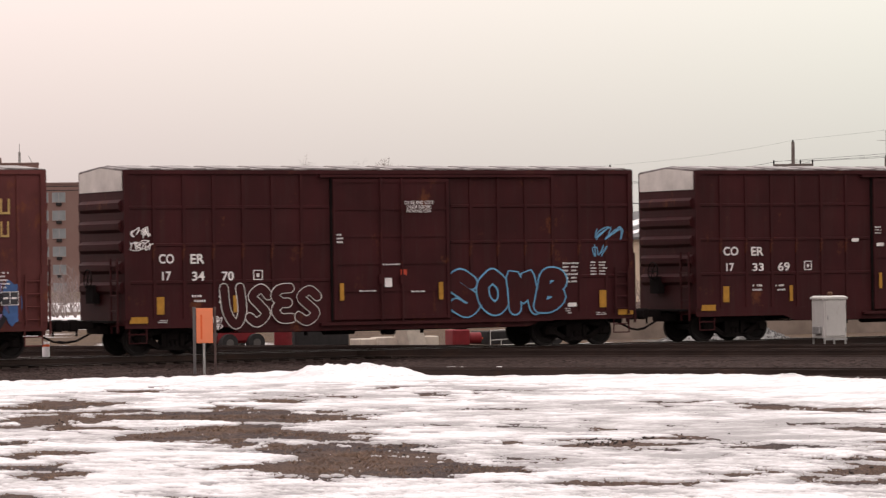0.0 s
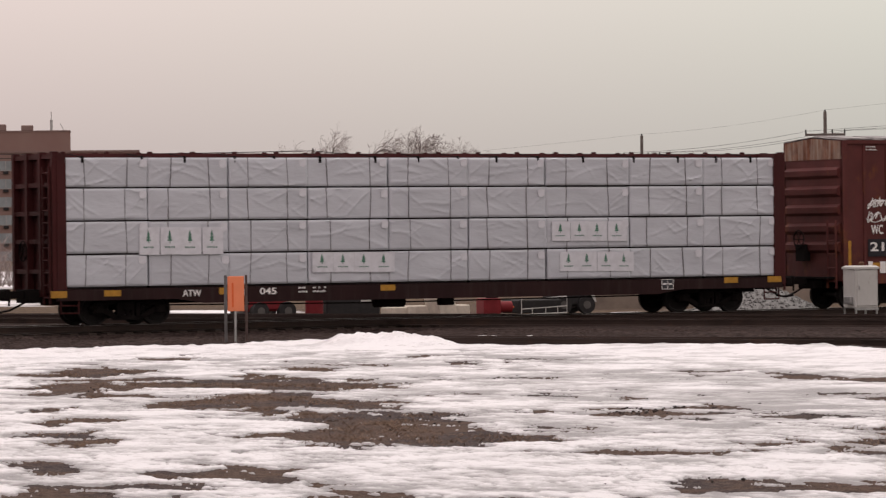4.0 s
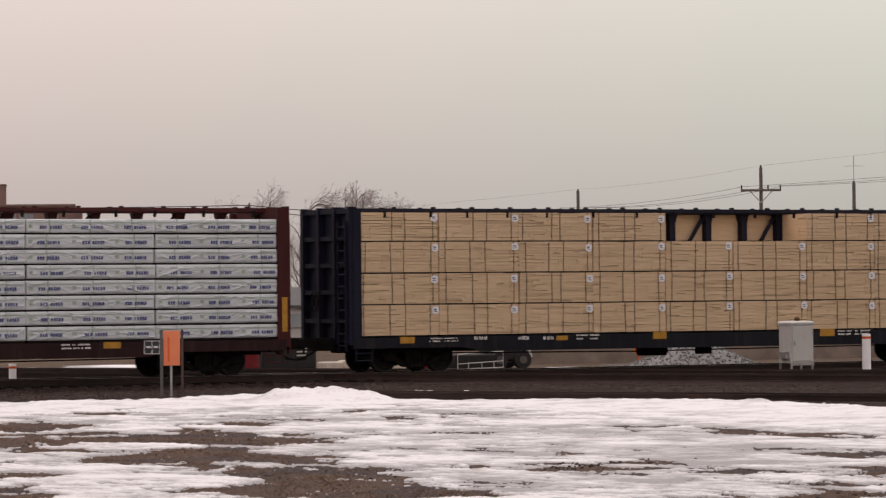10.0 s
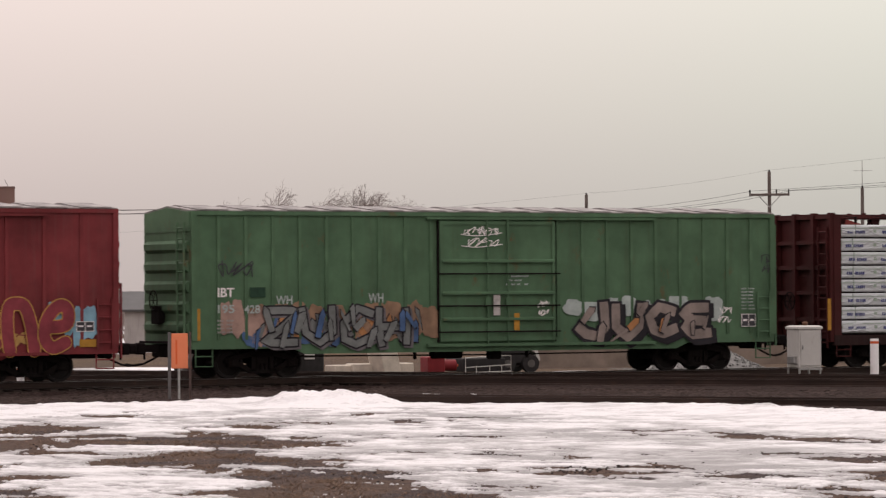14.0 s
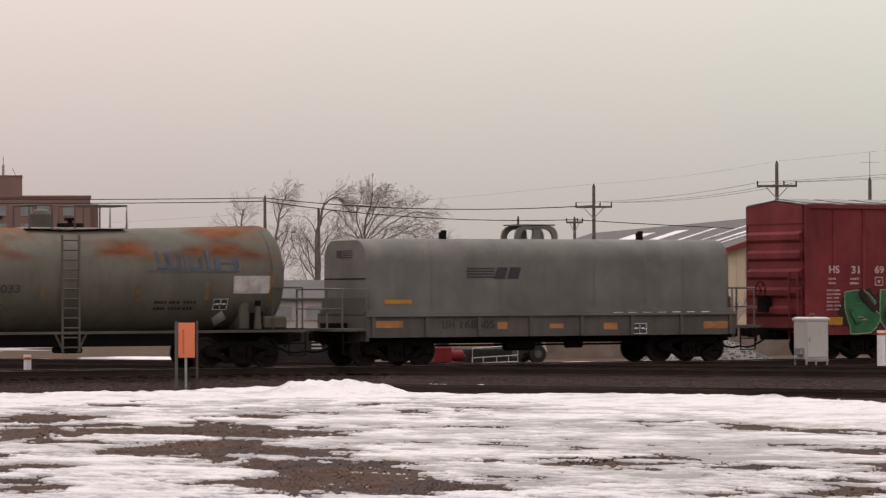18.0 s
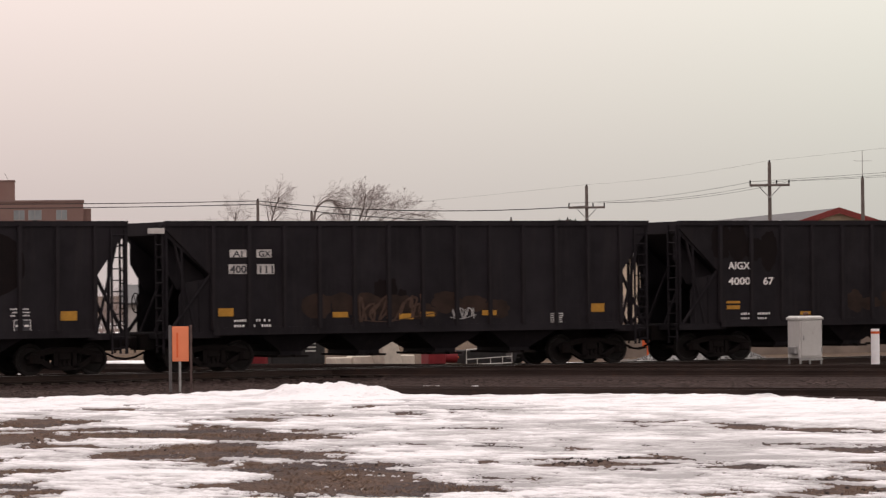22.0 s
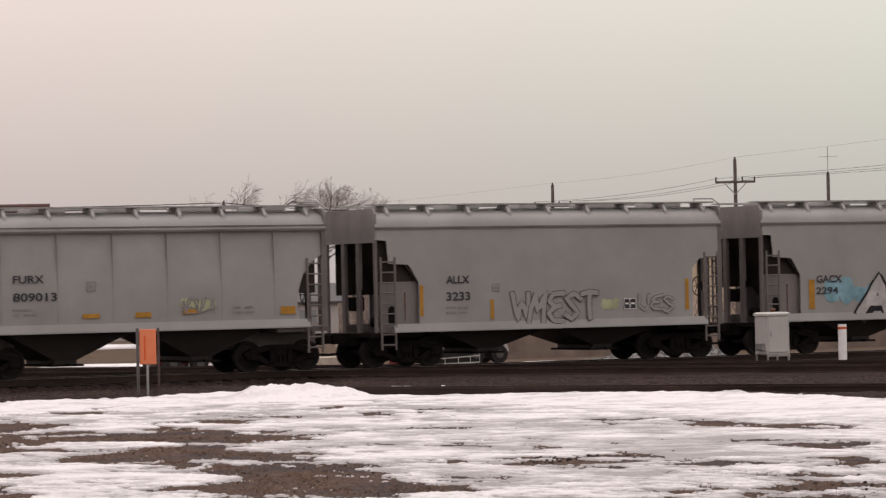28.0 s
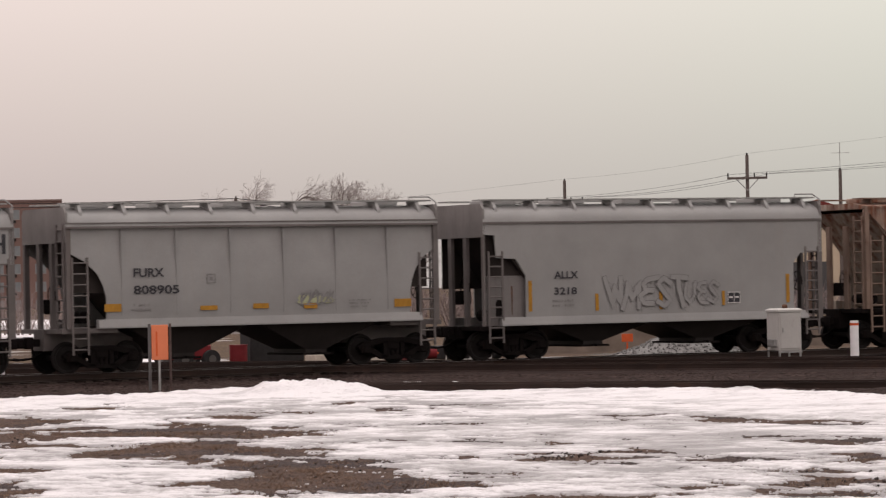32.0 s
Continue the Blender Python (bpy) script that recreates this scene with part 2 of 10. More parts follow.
def part(name, m, mat, parent, label="", at=None, smooth=False):
    """One mesh part under a thing or under a part; m is a Mesh or finished mesh data."""
    ob = new(name, m if isinstance(m, bpy.types.Mesh) else m.data(name, mat, smooth))
    ob.parent = parent
    if at is not None:
        ob.matrix_basis = at if isinstance(at, Matrix) else Matrix.Translation(at)
    if label:
        tagged(ob, label)
    return ob


def thing(name, m, mat, label, category, group="", kind="", smooth=False):
    ob = new(name, m.data(name, mat, smooth) if m else None)
    return tagged(ob, label, category, group, kind)


TEXTS = {}


def text_data(words, size, mat, bold=0.0, stretch=1.0, shear=0.0):
    key = (words, size, mat.name, bold, stretch, shear)
    if key not in TEXTS:
        cu = bpy.data.curves.new("lettering", "FONT")
        cu.body, cu.size, cu.extrude, cu.offset, cu.shear = words, size, 0.002, bold, shear
        cu.align_x, cu.resolution_u = "LEFT", 3
        ob = bpy.data.objects.new("lettering", cu)
        me = bpy.data.meshes.new_from_object(ob)
        bpy.data.objects.remove(ob)
        bpy.data.curves.remove(cu)
        me.name = "lettering"
        me.transform(Matrix.Diagonal((stretch, 1, 1, 1)))
        me.transform(Matrix.Rotation(radians(90), 4, "X"))
        me.materials.clear()
        me.materials.append(mat)
        TEXTS[key] = me
    return TEXTS[key]


def letter(parent, words, x, z, size, mat, y=-1.56, bold=0.004, stretch=1.0, shear=0.0):
    """Lettering painted on the near side of a car; x, z: its lower left corner, size: the height of capitals."""
    return part("lettering", text_data(words, size / 0.7, mat, bold, stretch, shear), None, parent, at=(x, y, z))


def bars(parent, x, z, w, h, rows, mat, y=-1.56, name="stencil_block", cols=1, seed=1):
    """Small stencilling that cannot be read: rows of plain bars."""
    rnd = random.Random(seed * 7 + int(abs(x) * 31))
    m = Mesh()
    step = h / rows
    for r in range(rows):
        zz = z + h - (r + 1) * step
        for c in range(cols):
            a = x + c * w / cols
            ww = w / cols * rnd.uniform(0.65, 0.95)
            k = max(2, int(ww / max(0.045, step * 0.5)))
            for q in range(k):
                if k < 5 or rnd.random() > 0.15:
                    b = a + ww * q / k
                    m.box(b, b + ww / k * rnd.uniform(0.5, 0.75), y - 0.002, y + 0.002, zz + step * 0.30, zz + step * rnd.uniform(0.68, 0.8))
    return tagged(part(name, m, mat, parent), kind="stuff")


def plate(parent, x, z, w, h, mat, y=-1.56, name="reflector", label=""):
    return part(name, Mesh().box(x, x + w, y - 0.004, y + 0.004, z, z + h), mat, parent, label)


# ---- ground, snow and tracks ----
GROUND = -0.36
AXIS = radians(28.0)                    # the camera's mean heading
DEEP = Vector((math.sin(AXIS), math.cos(AXIS)))
WIDE = Vector((math.cos(AXIS), -math.sin(AXIS)))


def lattice(x, y, seed):
    h = np.sin(x * 127.1 + y * 311.7 + seed * 74.7) * 43758.5453
    return h - np.floor(h)


def value_noise(x, y, seed=0):
    xi, yi = np.floor(x), np.floor(y)
    u, v = x - xi, y - yi
    u, v = u * u * (3 - 2 * u), v * v * (3 - 2 * v)
    a, b = lattice(xi, yi, seed), lattice(xi + 1, yi, seed)
    c, d = lattice(xi, yi + 1, seed), lattice(xi + 1, yi + 1, seed)
    return (a + (b - a) * u) * (1 - v) + (c + (d - c) * u) * v


def fbm(x, y, octaves, seed=0):
    total, amp, norm = 0.0, 1.0, 0.0
    for k in range(octaves):
        total = total + amp * value_noise(x * 2 ** k + 17.3 * k, y * 2 ** k - 9.1 * k, seed + k)
        norm += amp
        amp *= 0.55
    return total / norm


def ground_material():
    m, nt, bs = nodes_of("muddy_winter_ground")
    a = noise_node(nt, 0.5, detail=8, space="Object")
    b = noise_node(nt, 9.0, detail=6, space="Object")
    dirt = mix_node(nt, ramp_node(nt, b, 0.3, 0.7), (0.035, 0.026, 0.022), (0.12, 0.09, 0.075))
    grass = mix_node(nt, ramp_node(nt, b, 0.35, 0.65), (0.055, 0.038, 0.024), (0.15, 0.11, 0.075))
    c = mix_node(nt, ramp_node(nt, a, 0.42, 0.58), dirt, grass)
    nt.links.new(c, bs.inputs["Base Color"])
    bs.inputs["Roughness"].default_value = 0.95
    bs.inputs["Specular IOR Level"].default_value = 0.03
    bump_node(nt, bs, b, 0.8, 0.05)
    return m


def snow_material():
    """Clean where it lies deep, grey slush where it is thin, specked with grit."""
    m, nt, bs = nodes_of("old_wet_snow")
    co = nt.nodes.new("ShaderNodeTexCoord")
    sp = nt.nodes.new("ShaderNodeSeparateXYZ")
    nt.links.new(co.outputs["Object"], sp.inputs[0])
    depth = nt.nodes.new("ShaderNodeMapRange")
    depth.inputs["From Min"].default_value, depth.inputs["From Max"].default_value = GROUND + 0.019, GROUND + 0.048
    nt.links.new(sp.outputs["Z"], depth.inputs[0])
    a = noise_node(nt, 0.8, detail=10, rough=0.66, space="Object")
    thin = nt.nodes.new("ShaderNodeMath")
    thin.operation = "MULTIPLY_ADD"
    nt.links.new(a, thin.inputs[0])
    thin.inputs[1].default_value = 2.6
    nt.links.new(depth.outputs[0], thin.inputs[2])
    fac = nt.nodes.new("ShaderNodeMapRange")
    fac.inputs["From Min"].default_value, fac.inputs["From Max"].default_value = 1.55, 2.35
    nt.links.new(thin.outputs[0], fac.inputs[0])
    c = mix_node(nt, ramp_node(nt, fac.outputs[0], 0.0, 1.0), (0.28, 0.27, 0.27), (0.72, 0.705, 0.715))
    b = noise_node(nt, 4.0, detail=8, rough=0.72, space="Object", offset=3)
    c = mix_node(nt, ramp_node(nt, b, 0.575, 0.68, (0, 0, 0), (0.6, 0.6, 0.6)), c, (0.21, 0.175, 0.165))
    nt.links.new(c, bs.inputs["Base Color"])
    bs.inputs["Roughness"].default_value = 0.6
    bump_node(nt, bs, noise_node(nt, 7.0, detail=9, rough=0.7, space="Object"), 0.9, 0.07)
    return m


def ballast_material():
    m, nt, bs = nodes_of("dirty_ballast_stones")
    vo = nt.nodes.new("ShaderNodeTexVoronoi")
    co = nt.nodes.new("ShaderNodeTexCoord")
    vo.inputs["Scale"].default_value = 16.0
    nt.links.new(co.outputs["Object"], vo.inputs["Vector"])
    g = ramp_node(nt, vo.outputs["Color"], 0.2, 0.9, (0.011, 0.0075, 0.007), (0.075, 0.053, 0.047))
    c = mix_node(nt, ramp_node(nt, noise_node(nt, 0.5, detail=5), 0.4, 0.65, (0, 0, 0), (0.6, 0.6, 0.6)), g, (0.022, 0.0145, 0.0125))
    nt.links.new(c, bs.inputs["Base Color"])
    bs.inputs["Roughness"].default_value = 0.95
    bs.inputs["Specular IOR Level"].default_value = 0.05
    bump_node(nt, bs, vo.outputs["Distance"], 0.9, 0.04)
    return m


M_GROUND, M_SNOW, M_BALLAST = ground_material(), snow_material(), ballast_material()
M_RAIL = painted("rusty_rail_steel", (0.035, 0.024, 0.02), rough=0.7, streak=0.0, rust=0.3, rust_col=(0.06, 0.035, 0.025))
M_RAILTOP = plain("polished_rail_head", (0.24, 0.225, 0.22), 0.4, 0.2, 3.0, 0.6)
M_TIE = plain("creosoted_timber", (0.04, 0.03, 0.025), 0.9, 0.3)


def build_ground():
    m = Mesh()
    edges = [-3000, -600, -150, -20, 0, 20, 40, 60, 80, 100, 130, 200, 400, 1000, 3000]
    ys = [-3000, -500, -50, 0, 20, 40, 60, 80, 96, 110, 140, 250, 500, 1200, 3500]
    n = len(edges)
    m.v = [(x, y, GROUND) for y in ys for x in edges]
    m.f = [(j * n + i, j * n + i + 1, (j + 1) * n + i + 1, (j + 1) * n + i) for j in range(len(ys) - 1) for i in range(n - 1)]
    thing("ground", m, M_GROUND, "muddy gravel ground with dead grass showing between snow", "ground", kind="structure")


# bare patches in the snow: centre, half width across the yard, half depth along it
BARE_WEST = [(25.6, 65.5, 1.05, 2.17), (26.8, 65.3, 0.39, 0.78), (24.7, 61.6, 1.15, 0.69), (22.8, 58.9, 0.62, 2.5), (22.5, 56.0, 0.33, 1.83), (24.0, 58.8, 0.5, 1.27),
             (25.1, 58.9, 0.6, 1.54), (25.8, 58.3, 0.6, 1.79), (26.3, 57.3, 0.69, 2.0), (27.0, 56.6, 0.64, 1.99), (27.1, 55.0, 0.43, 0.71), (27.4, 60.6, 0.37, 1.11),
             (27.4, 62.1, 0.27, 0.72), (27.7, 59.7, 0.41, 0.54), (29.5, 64.4, 0.67, 0.95), (29.5, 62.9, 0.44, 0.46), (30.2, 71.8, 0.51, 0.57)]
BARE_MIDDLE = [(23.7, 52.3, 0.81, 2.49), (23.4, 53.5, 0.46, 1.5), (22.0, 51.7, 0.48, 1.39), (22.3, 50.2, 0.43, 1.33), (24.2, 52.2, 0.41, 1.66), (23.9, 49.4, 0.56, 1.33),
               (23.9, 50.6, 0.35, 0.99), (21.8, 48.6, 0.33, 1.43), (21.5, 46.7, 0.32, 1.16), (21.5, 45.4, 0.43, 1.91), (22.5, 45.5, 0.76, 1.95), (21.0, 43.2, 0.83, 2.04),
               (21.2, 42.0, 0.81, 1.68), (20.7, 40.1, 0.92, 1.15), (19.8, 41.7, 0.8, 1.21), (19.0, 42.3, 0.51, 0.47), (19.9, 40.4, 0.78, 1.02), (21.4, 39.4, 0.49, 0.57),
               (21.7, 39.2, 0.21, 0.25), (18.6, 39.8, 0.41, 0.3)]
BARE_VERGE = [(18.5, 47.4, 0.56, 0.97), (19.5, 51.0, 0.3, 0.93), (17.2, 44.6, 0.37, 0.86), (16.9, 42.8, 0.33, 1.06), (16.2, 42.3, 0.25, 0.77), (18.9, 44.4, 0.27, 0.22),
              (33.8, 64.8, 0.52, 0.84), (34.9, 69.4, 0.39, 0.57), (24.4, 46.3, 0.16, 0.43), (24.8, 45.7, 0.33, 0.34), (26.5, 51.9, 0.23, 0.53), (29.5, 59.2, 0.1, 0.41)]
BARE_EAST = [(35.0, 54.4, 0.51, 1.18), (35.0, 52.1, 0.74, 0.99), (34.9, 50.9, 0.34, 0.72), (31.2, 45.7, 0.39, 0.96), (31.8, 45.7, 0.31, 1.36), (28.4, 40.9, 0.31, 1.4),
             (27.7, 40.7, 0.14, 0.76), (25.9, 38.9, 0.28, 0.62), (26.4, 38.6, 0.28, 0.62), (24.7, 36.7, 0.63, 0.86), (23.4, 36.7, 0.24, 0.71), (25.1, 36.3, 0.31, 0.98),
             (23.8, 34.8, 0.66, 0.56), (21.6, 35.9, 0.72, 0.55), (20.9, 36.5, 0.33, 0.45), (20.3, 36.9, 0.2, 0.22), (27.0, 42.0, 0.47, 0.39), (34.9, 57.4, 0.42, 0.43),
             (25.9, 44.9, 0.45, 1.01), (27.3, 45.5, 0.5, 0.53), (26.4, 43.6, 0.48, 0.33)]
BARE_NEAR = [(14.3, 38.4, 0.48, 0.95), (15.0, 35.4, 0.42, 0.74), (15.8, 35.9, 0.25, 0.87), (15.9, 35.0, 0.27, 0.75), (15.9, 33.6, 0.2, 0.26), (13.8, 34.5, 0.7, 0.35),
             (12.6, 33.5, 0.56, 0.97), (15.3, 31.8, 0.39, 0.63), (15.6, 30.8, 0.22, 0.45), (18.3, 30.7, 0.34, 0.4), (19.1, 31.0, 0.46, 0.75), (19.7, 30.1, 0.68, 0.57),
             (18.0, 30.4, 0.22, 0.24), (12.9, 32.6, 0.33, 0.39), (17.0, 29.3, 0.32, 0.36), (16.0, 30.0, 0.32, 0.44), (14.0, 32.8, 0.14, 0.24), (15.4, 37.7, 0.06, 0.31)]
# thin icy slush, trodden and wet
SLUSH = [(24.7, 40.9, 0.9, 1.73), (23.8, 41.8, 0.68, 2.04), (28.9, 45.4, 1.35, 2.55), (30.7, 56.5, 1.72, 2.34), (35.9, 66.6, 0.95, 2.53), (31.6, 65.1, 1.48, 2.31),
         (33.7, 55.6, 1.22, 2.39), (21.6, 54.3, 0.83, 1.92), (26.8, 61.5, 1.26, 1.7), (28.7, 49.2, 1.79, 1.43), (27.4, 53.0, 0.84, 1.8), (29.2, 71.8, 1.46, 2.26),
         (33.2, 72.5, 1.13, 2.0), (31.7, 48.1, 1.36, 1.67)]
# where the snow ends before the tracks: heading in degrees, range in metres
SNOW_EDGE = [(14, 82), (21, 85.0), (23.2, 86.3), (25.0, 89.2), (26.2, 89.4), (27.2, 90.2), (28.6, 89.4), (30.4, 85.2), (31.75, 83.0), (33.1, 79.6), (34, 78.0), (35.2, 74.4), (42, 64)]


def yard_grid(na, nb, near, far):
    """Points over the yard, row by row away from the road, closer together where the yard is nearer."""
    a = 1.0 / np.linspace(1.0 / near, 1.0 / far, na)[:, None]
    b = np.linspace(-1.0, 1.0, nb)[None, :] * (a * 0.138 + 1.2)
    return DEEP.x * a + WIDE.x * b, DEEP.y * a + WIDE.y * b


def yard_mesh(name, x, y, z, mat, label, category):
    na, nb = z.shape
    i = np.arange((na - 1) * nb).reshape(na - 1, nb)[:, :-1].ravel()
    me = bpy.data.meshes.new(name)
    me.from_pydata(np.stack([x, y, z], -1).reshape(-1, 3).tolist(), [], np.stack([i, i + 1, i + 1 + nb, i + nb], -1).tolist())
    me.polygons.foreach_set("use_smooth", [True] * len(me.polygons))
    me.materials.append(mat)
    return tagged(new(name, me), label, category, kind="stuff")


def spots(x, y, places, power):
    """1 in the middle of each place, falling to 0 round its rim."""
    total = np.zeros_like(x)
    for cx, cy, hw, hd in places:
        dx, dy = x - cx, y - cy
        p, q = (dx * WIDE.x + dy * WIDE.y) / hw, (dx * DEEP.x + dy * DEEP.y) / hd
        total = np.maximum(total, np.exp(-0.69 * (p * p + q * q) ** power))
    return total


def build_snow():
    x, y = yard_grid(560, 760, 27.0, 92.0)
    head, rng = np.degrees(np.arctan2(x, y)), np.hypot(x, y)
    edge = np.interp(head, [p[0] for p in SNOW_EDGE], [p[1] for p in SNOW_EDGE])
    edge = edge + (fbm(x * 1.3, y * 1.3, 4, 5) - 0.5) * 0.9
    # torn rims: places are looked up a little aside, in flat strips
    wx = x + (fbm(x * 1.6, y * 0.8, 5, 80) - 0.5) * 1.5
    wy = y + (fbm(x * 1.6, y * 0.8, 5, 90) - 0.5) * 3.0
    bare = spots(wx, wy, [(cx, cy, hw * 1.03, hd + 0.12) for cx, cy, hw, hd in BARE_WEST + BARE_MIDDLE + BARE_VERGE + BARE_EAST + BARE_NEAR], 1.6)
    rnd = random.Random(31)
    thin = []
    for _ in range(170):
        a, r = radians(rnd.uniform(20.0, 36.0)), rnd.uniform(36, 84)
        thin.append((r * math.sin(a), r * math.cos(a), rnd.uniform(0.08, 0.4), rnd.uniform(0.1, 0.3) * r / 55))
    streaks = spots(wx, wy, thin, 1.2) * np.clip((edge - rng) / 7.0, 0, 1)
    slush = spots(x + (wx - x) * 1.6, y + (wy - y) * 1.6, SLUSH, 1.0)
    fine = (fbm(x * 5.0, y * 2.6, 5, 9) - 0.5) * 1.5 + (fbm(x * 15.0, y * 6.0, 3, 60) - 0.5) * 1.5 + (fbm(x * 38.0, y * 9.0, 2, 64) - 0.5) * 0.7
    soft = fbm(x * 0.7, y * 0.35, 4, 1) - 0.5
    near = np.clip((58 - rng) / 16, 0, 1)
    east = np.clip((head - 28.5) / 3, 0, 1)
    verge = np.clip((rng - edge + 13) / 6, 0, 1) * np.clip((head - 26) / 3, 0, 1)
    cover = 0.62 + soft * 0.9 - 0.48 * slush - 1.45 * bare - (0.9 - 0.6 * east) * streaks + fine * (0.45 + 0.28 * near - 0.18 * east * (1 - near)) * (1 - 0.72 * slush) * (1 - 0.65 * verge) + 0.2 * verge * (1 - bare) - 0.16 * near * east
    cover = np.maximum(cover, 0.25 * np.clip(1 - (edge - rng) / 2.5, 0, 1) * (fbm(x * 2.0, y * 1.0, 3, 12) - 0.3))
    cover = np.minimum(cover, (edge - rng) * 0.8)
    deep = np.clip(cover, 0.0, 1.0)
    z = GROUND + np.where(cover > 0, 0.022 + 0.028 * deep ** 0.7, np.clip(cover, -0.5, 0) * 0.16)
    # lumps where it was ploughed and trodden
    lumps = np.clip(fbm(x * 2.2, y * 1.2, 5, 20) - 0.5, -0.1, 0.3) * (0.035 + 0.06 * np.clip((rng - 64) / 10, 0, 1) * (1 - 0.75 * east))
    z = z + np.where(cover > 0, lumps * np.clip(deep * 3, 0, 1) * (1 - 0.8 * slush), 0)
    z = z + np.where(cover > 0, (fbm(x * 9.0, y * 3.5, 4, 25) - 0.5) * 0.02 * (1 - 0.7 * slush) * (1 - 0.5 * verge), 0)
    # ploughed heap near the crossing and small heaps along the near rail
    for cx, cy, w, d, hgt in ((36.8, 75.75, 0.62, 1.0, 0.27), (37.4, 75.0, 0.5, 0.9, 0.24), (37.85, 74.5, 0.4, 0.8, 0.16), (36.2, 76.2, 0.45, 0.9, 0.18), (43.6, 66.6, 0.3, 0.5, 0.16), (44.3, 65.4, 0.35, 0.5, 0.17)):
        dx, dy = x - cx, y - cy
        p, q = (dx * WIDE.x + dy * WIDE.y) / w, (dx * DEEP.x + dy * DEEP.y) / d
        z = z + hgt * np.exp(-(p * p + q * q)) * (0.66 + 0.45 * fbm(x * 4.0, y * 2.0, 3, 30) + 0.32 * fbm(x * 14.0, y * 5.0, 3, 36))
    # the last strip before the ballast lies a little higher
    z = z + np.where(cover > 0, (0.04 + 0.11 * fbm(x * 3.0, y * 1.5, 4, 33)) * np.clip(1 - (edge - rng) / 9.0, 0, 1) * np.clip((edge - rng) / 0.8, 0, 1), 0)
    yard_mesh("snow", x, y, z, M_SNOW, "old wet snow lying in ragged patches over the yard", "snow")


def rail_profile():
    return [(-0.07, -0.17), (0.07, -0.17), (0.07, -0.155), (0.012, -0.14), (0.012, -0.04), (0.036, -0.03), (0.036, -0.004), (-0.036, -0.004), (-0.036, -0.03), (-0.012, -0.04), (-0.012, -0.14), (-0.07, -0.155)]


def track(name, origin, way, length, offsets, z, label, ties=True):
    """A straight track through origin; offsets: its rails, square to way."""
    ang = math.degrees(math.atan2(way[1], way[0]))
    tr = thing(name, None, None, label, "railway track", kind="structure")
    tr.matrix_basis = pose(origin[0], origin[1], z, 0, 0, ang)
    for o in offsets:
        m = Mesh().prism([(o + p, q) for p, q in rail_profile()], -length / 2, length / 2, "x")
        r = part("rail", m, M_RAIL, tr)
        part("rail_head", Mesh().box(-length / 2, length / 2, o - 0.034, o + 0.034, -0.004, 0.0), M_RAILTOP if ties else M_RAIL, r, "polished running surface" if ties else "rusty running surface")
    mid = sum(offsets) / 2
    bed = Mesh().prism([(mid - 2.6, -0.52), (mid - 1.75, -0.235), (mid + 1.75, -0.235), (mid + 2.6, -0.52)], -length / 2, length / 2, "x")
    part("ballast", bed, M_BALLAST, tr, "brown-grey crushed stone")
    if ties:
        d = Mesh().box(-0.11, 0.11, -1.3, 1.3, -0.30, -0.19).data("tie", M_TIE)
        for i in range(60):
            part("tie", d, None, tr, at=((i - 30) * 0.52, mid, 0))
    return tr


def ballast_field():
    """Loose stone lies between and around the crossing tracks, with stones standing proud."""
    n = 260
    u = np.linspace(0, 1, n)
    a = (62 + 44 * u)[:, None]
    b = (np.linspace(-1, 1, n)[None, :]) * (a * 0.17 + 2)
    x, y = DEEP.x * a + WIDE.x * b, DEEP.y * a + WIDE.y * b
    z = -0.275 + (fbm(x * 0.6, y * 0.6, 3, 40) - 0.5) * 0.12 + (fbm(x * 5, y * 5, 3, 44) - 0.5) * 0.10
    head = np.degrees(np.arctan2(x, y))
    edge = np.interp(head, [p[0] for p in SNOW_EDGE], [p[1] for p in SNOW_EDGE]) - 0.7
    z = np.where(np.hypot(x, y) < edge, -0.6, z)
    me = bpy.data.meshes.new("ballast_bed")
    i = np.arange((n - 1) * n).reshape(n - 1, n)[:, :-1].ravel()
    me.from_pydata(np.stack([x, y, z], -1).reshape(-1, 3).tolist(), [], np.stack([i, i + 1, i + 1 + n, i + n], -1).tolist())
    me.materials.append(M_BALLAST)
    tagged(new("ballast_bed", me), "brown-grey ballast stones round the track crossing", "ballast", kind="stuff")


def build_mud():
    """Churned soil and dead grass under the snow, rough at the scale of a hand."""
    x, y = yard_grid(420, 520, 27.0, 92.0)
    z = GROUND + 0.006 + np.abs(fbm(x * 9.0, y * 4.0, 4, 75) - 0.5) * 0.06
    yard_mesh("mud", x, y, z, M_MUD, "churned brown soil with dead grass between snow", "mud")


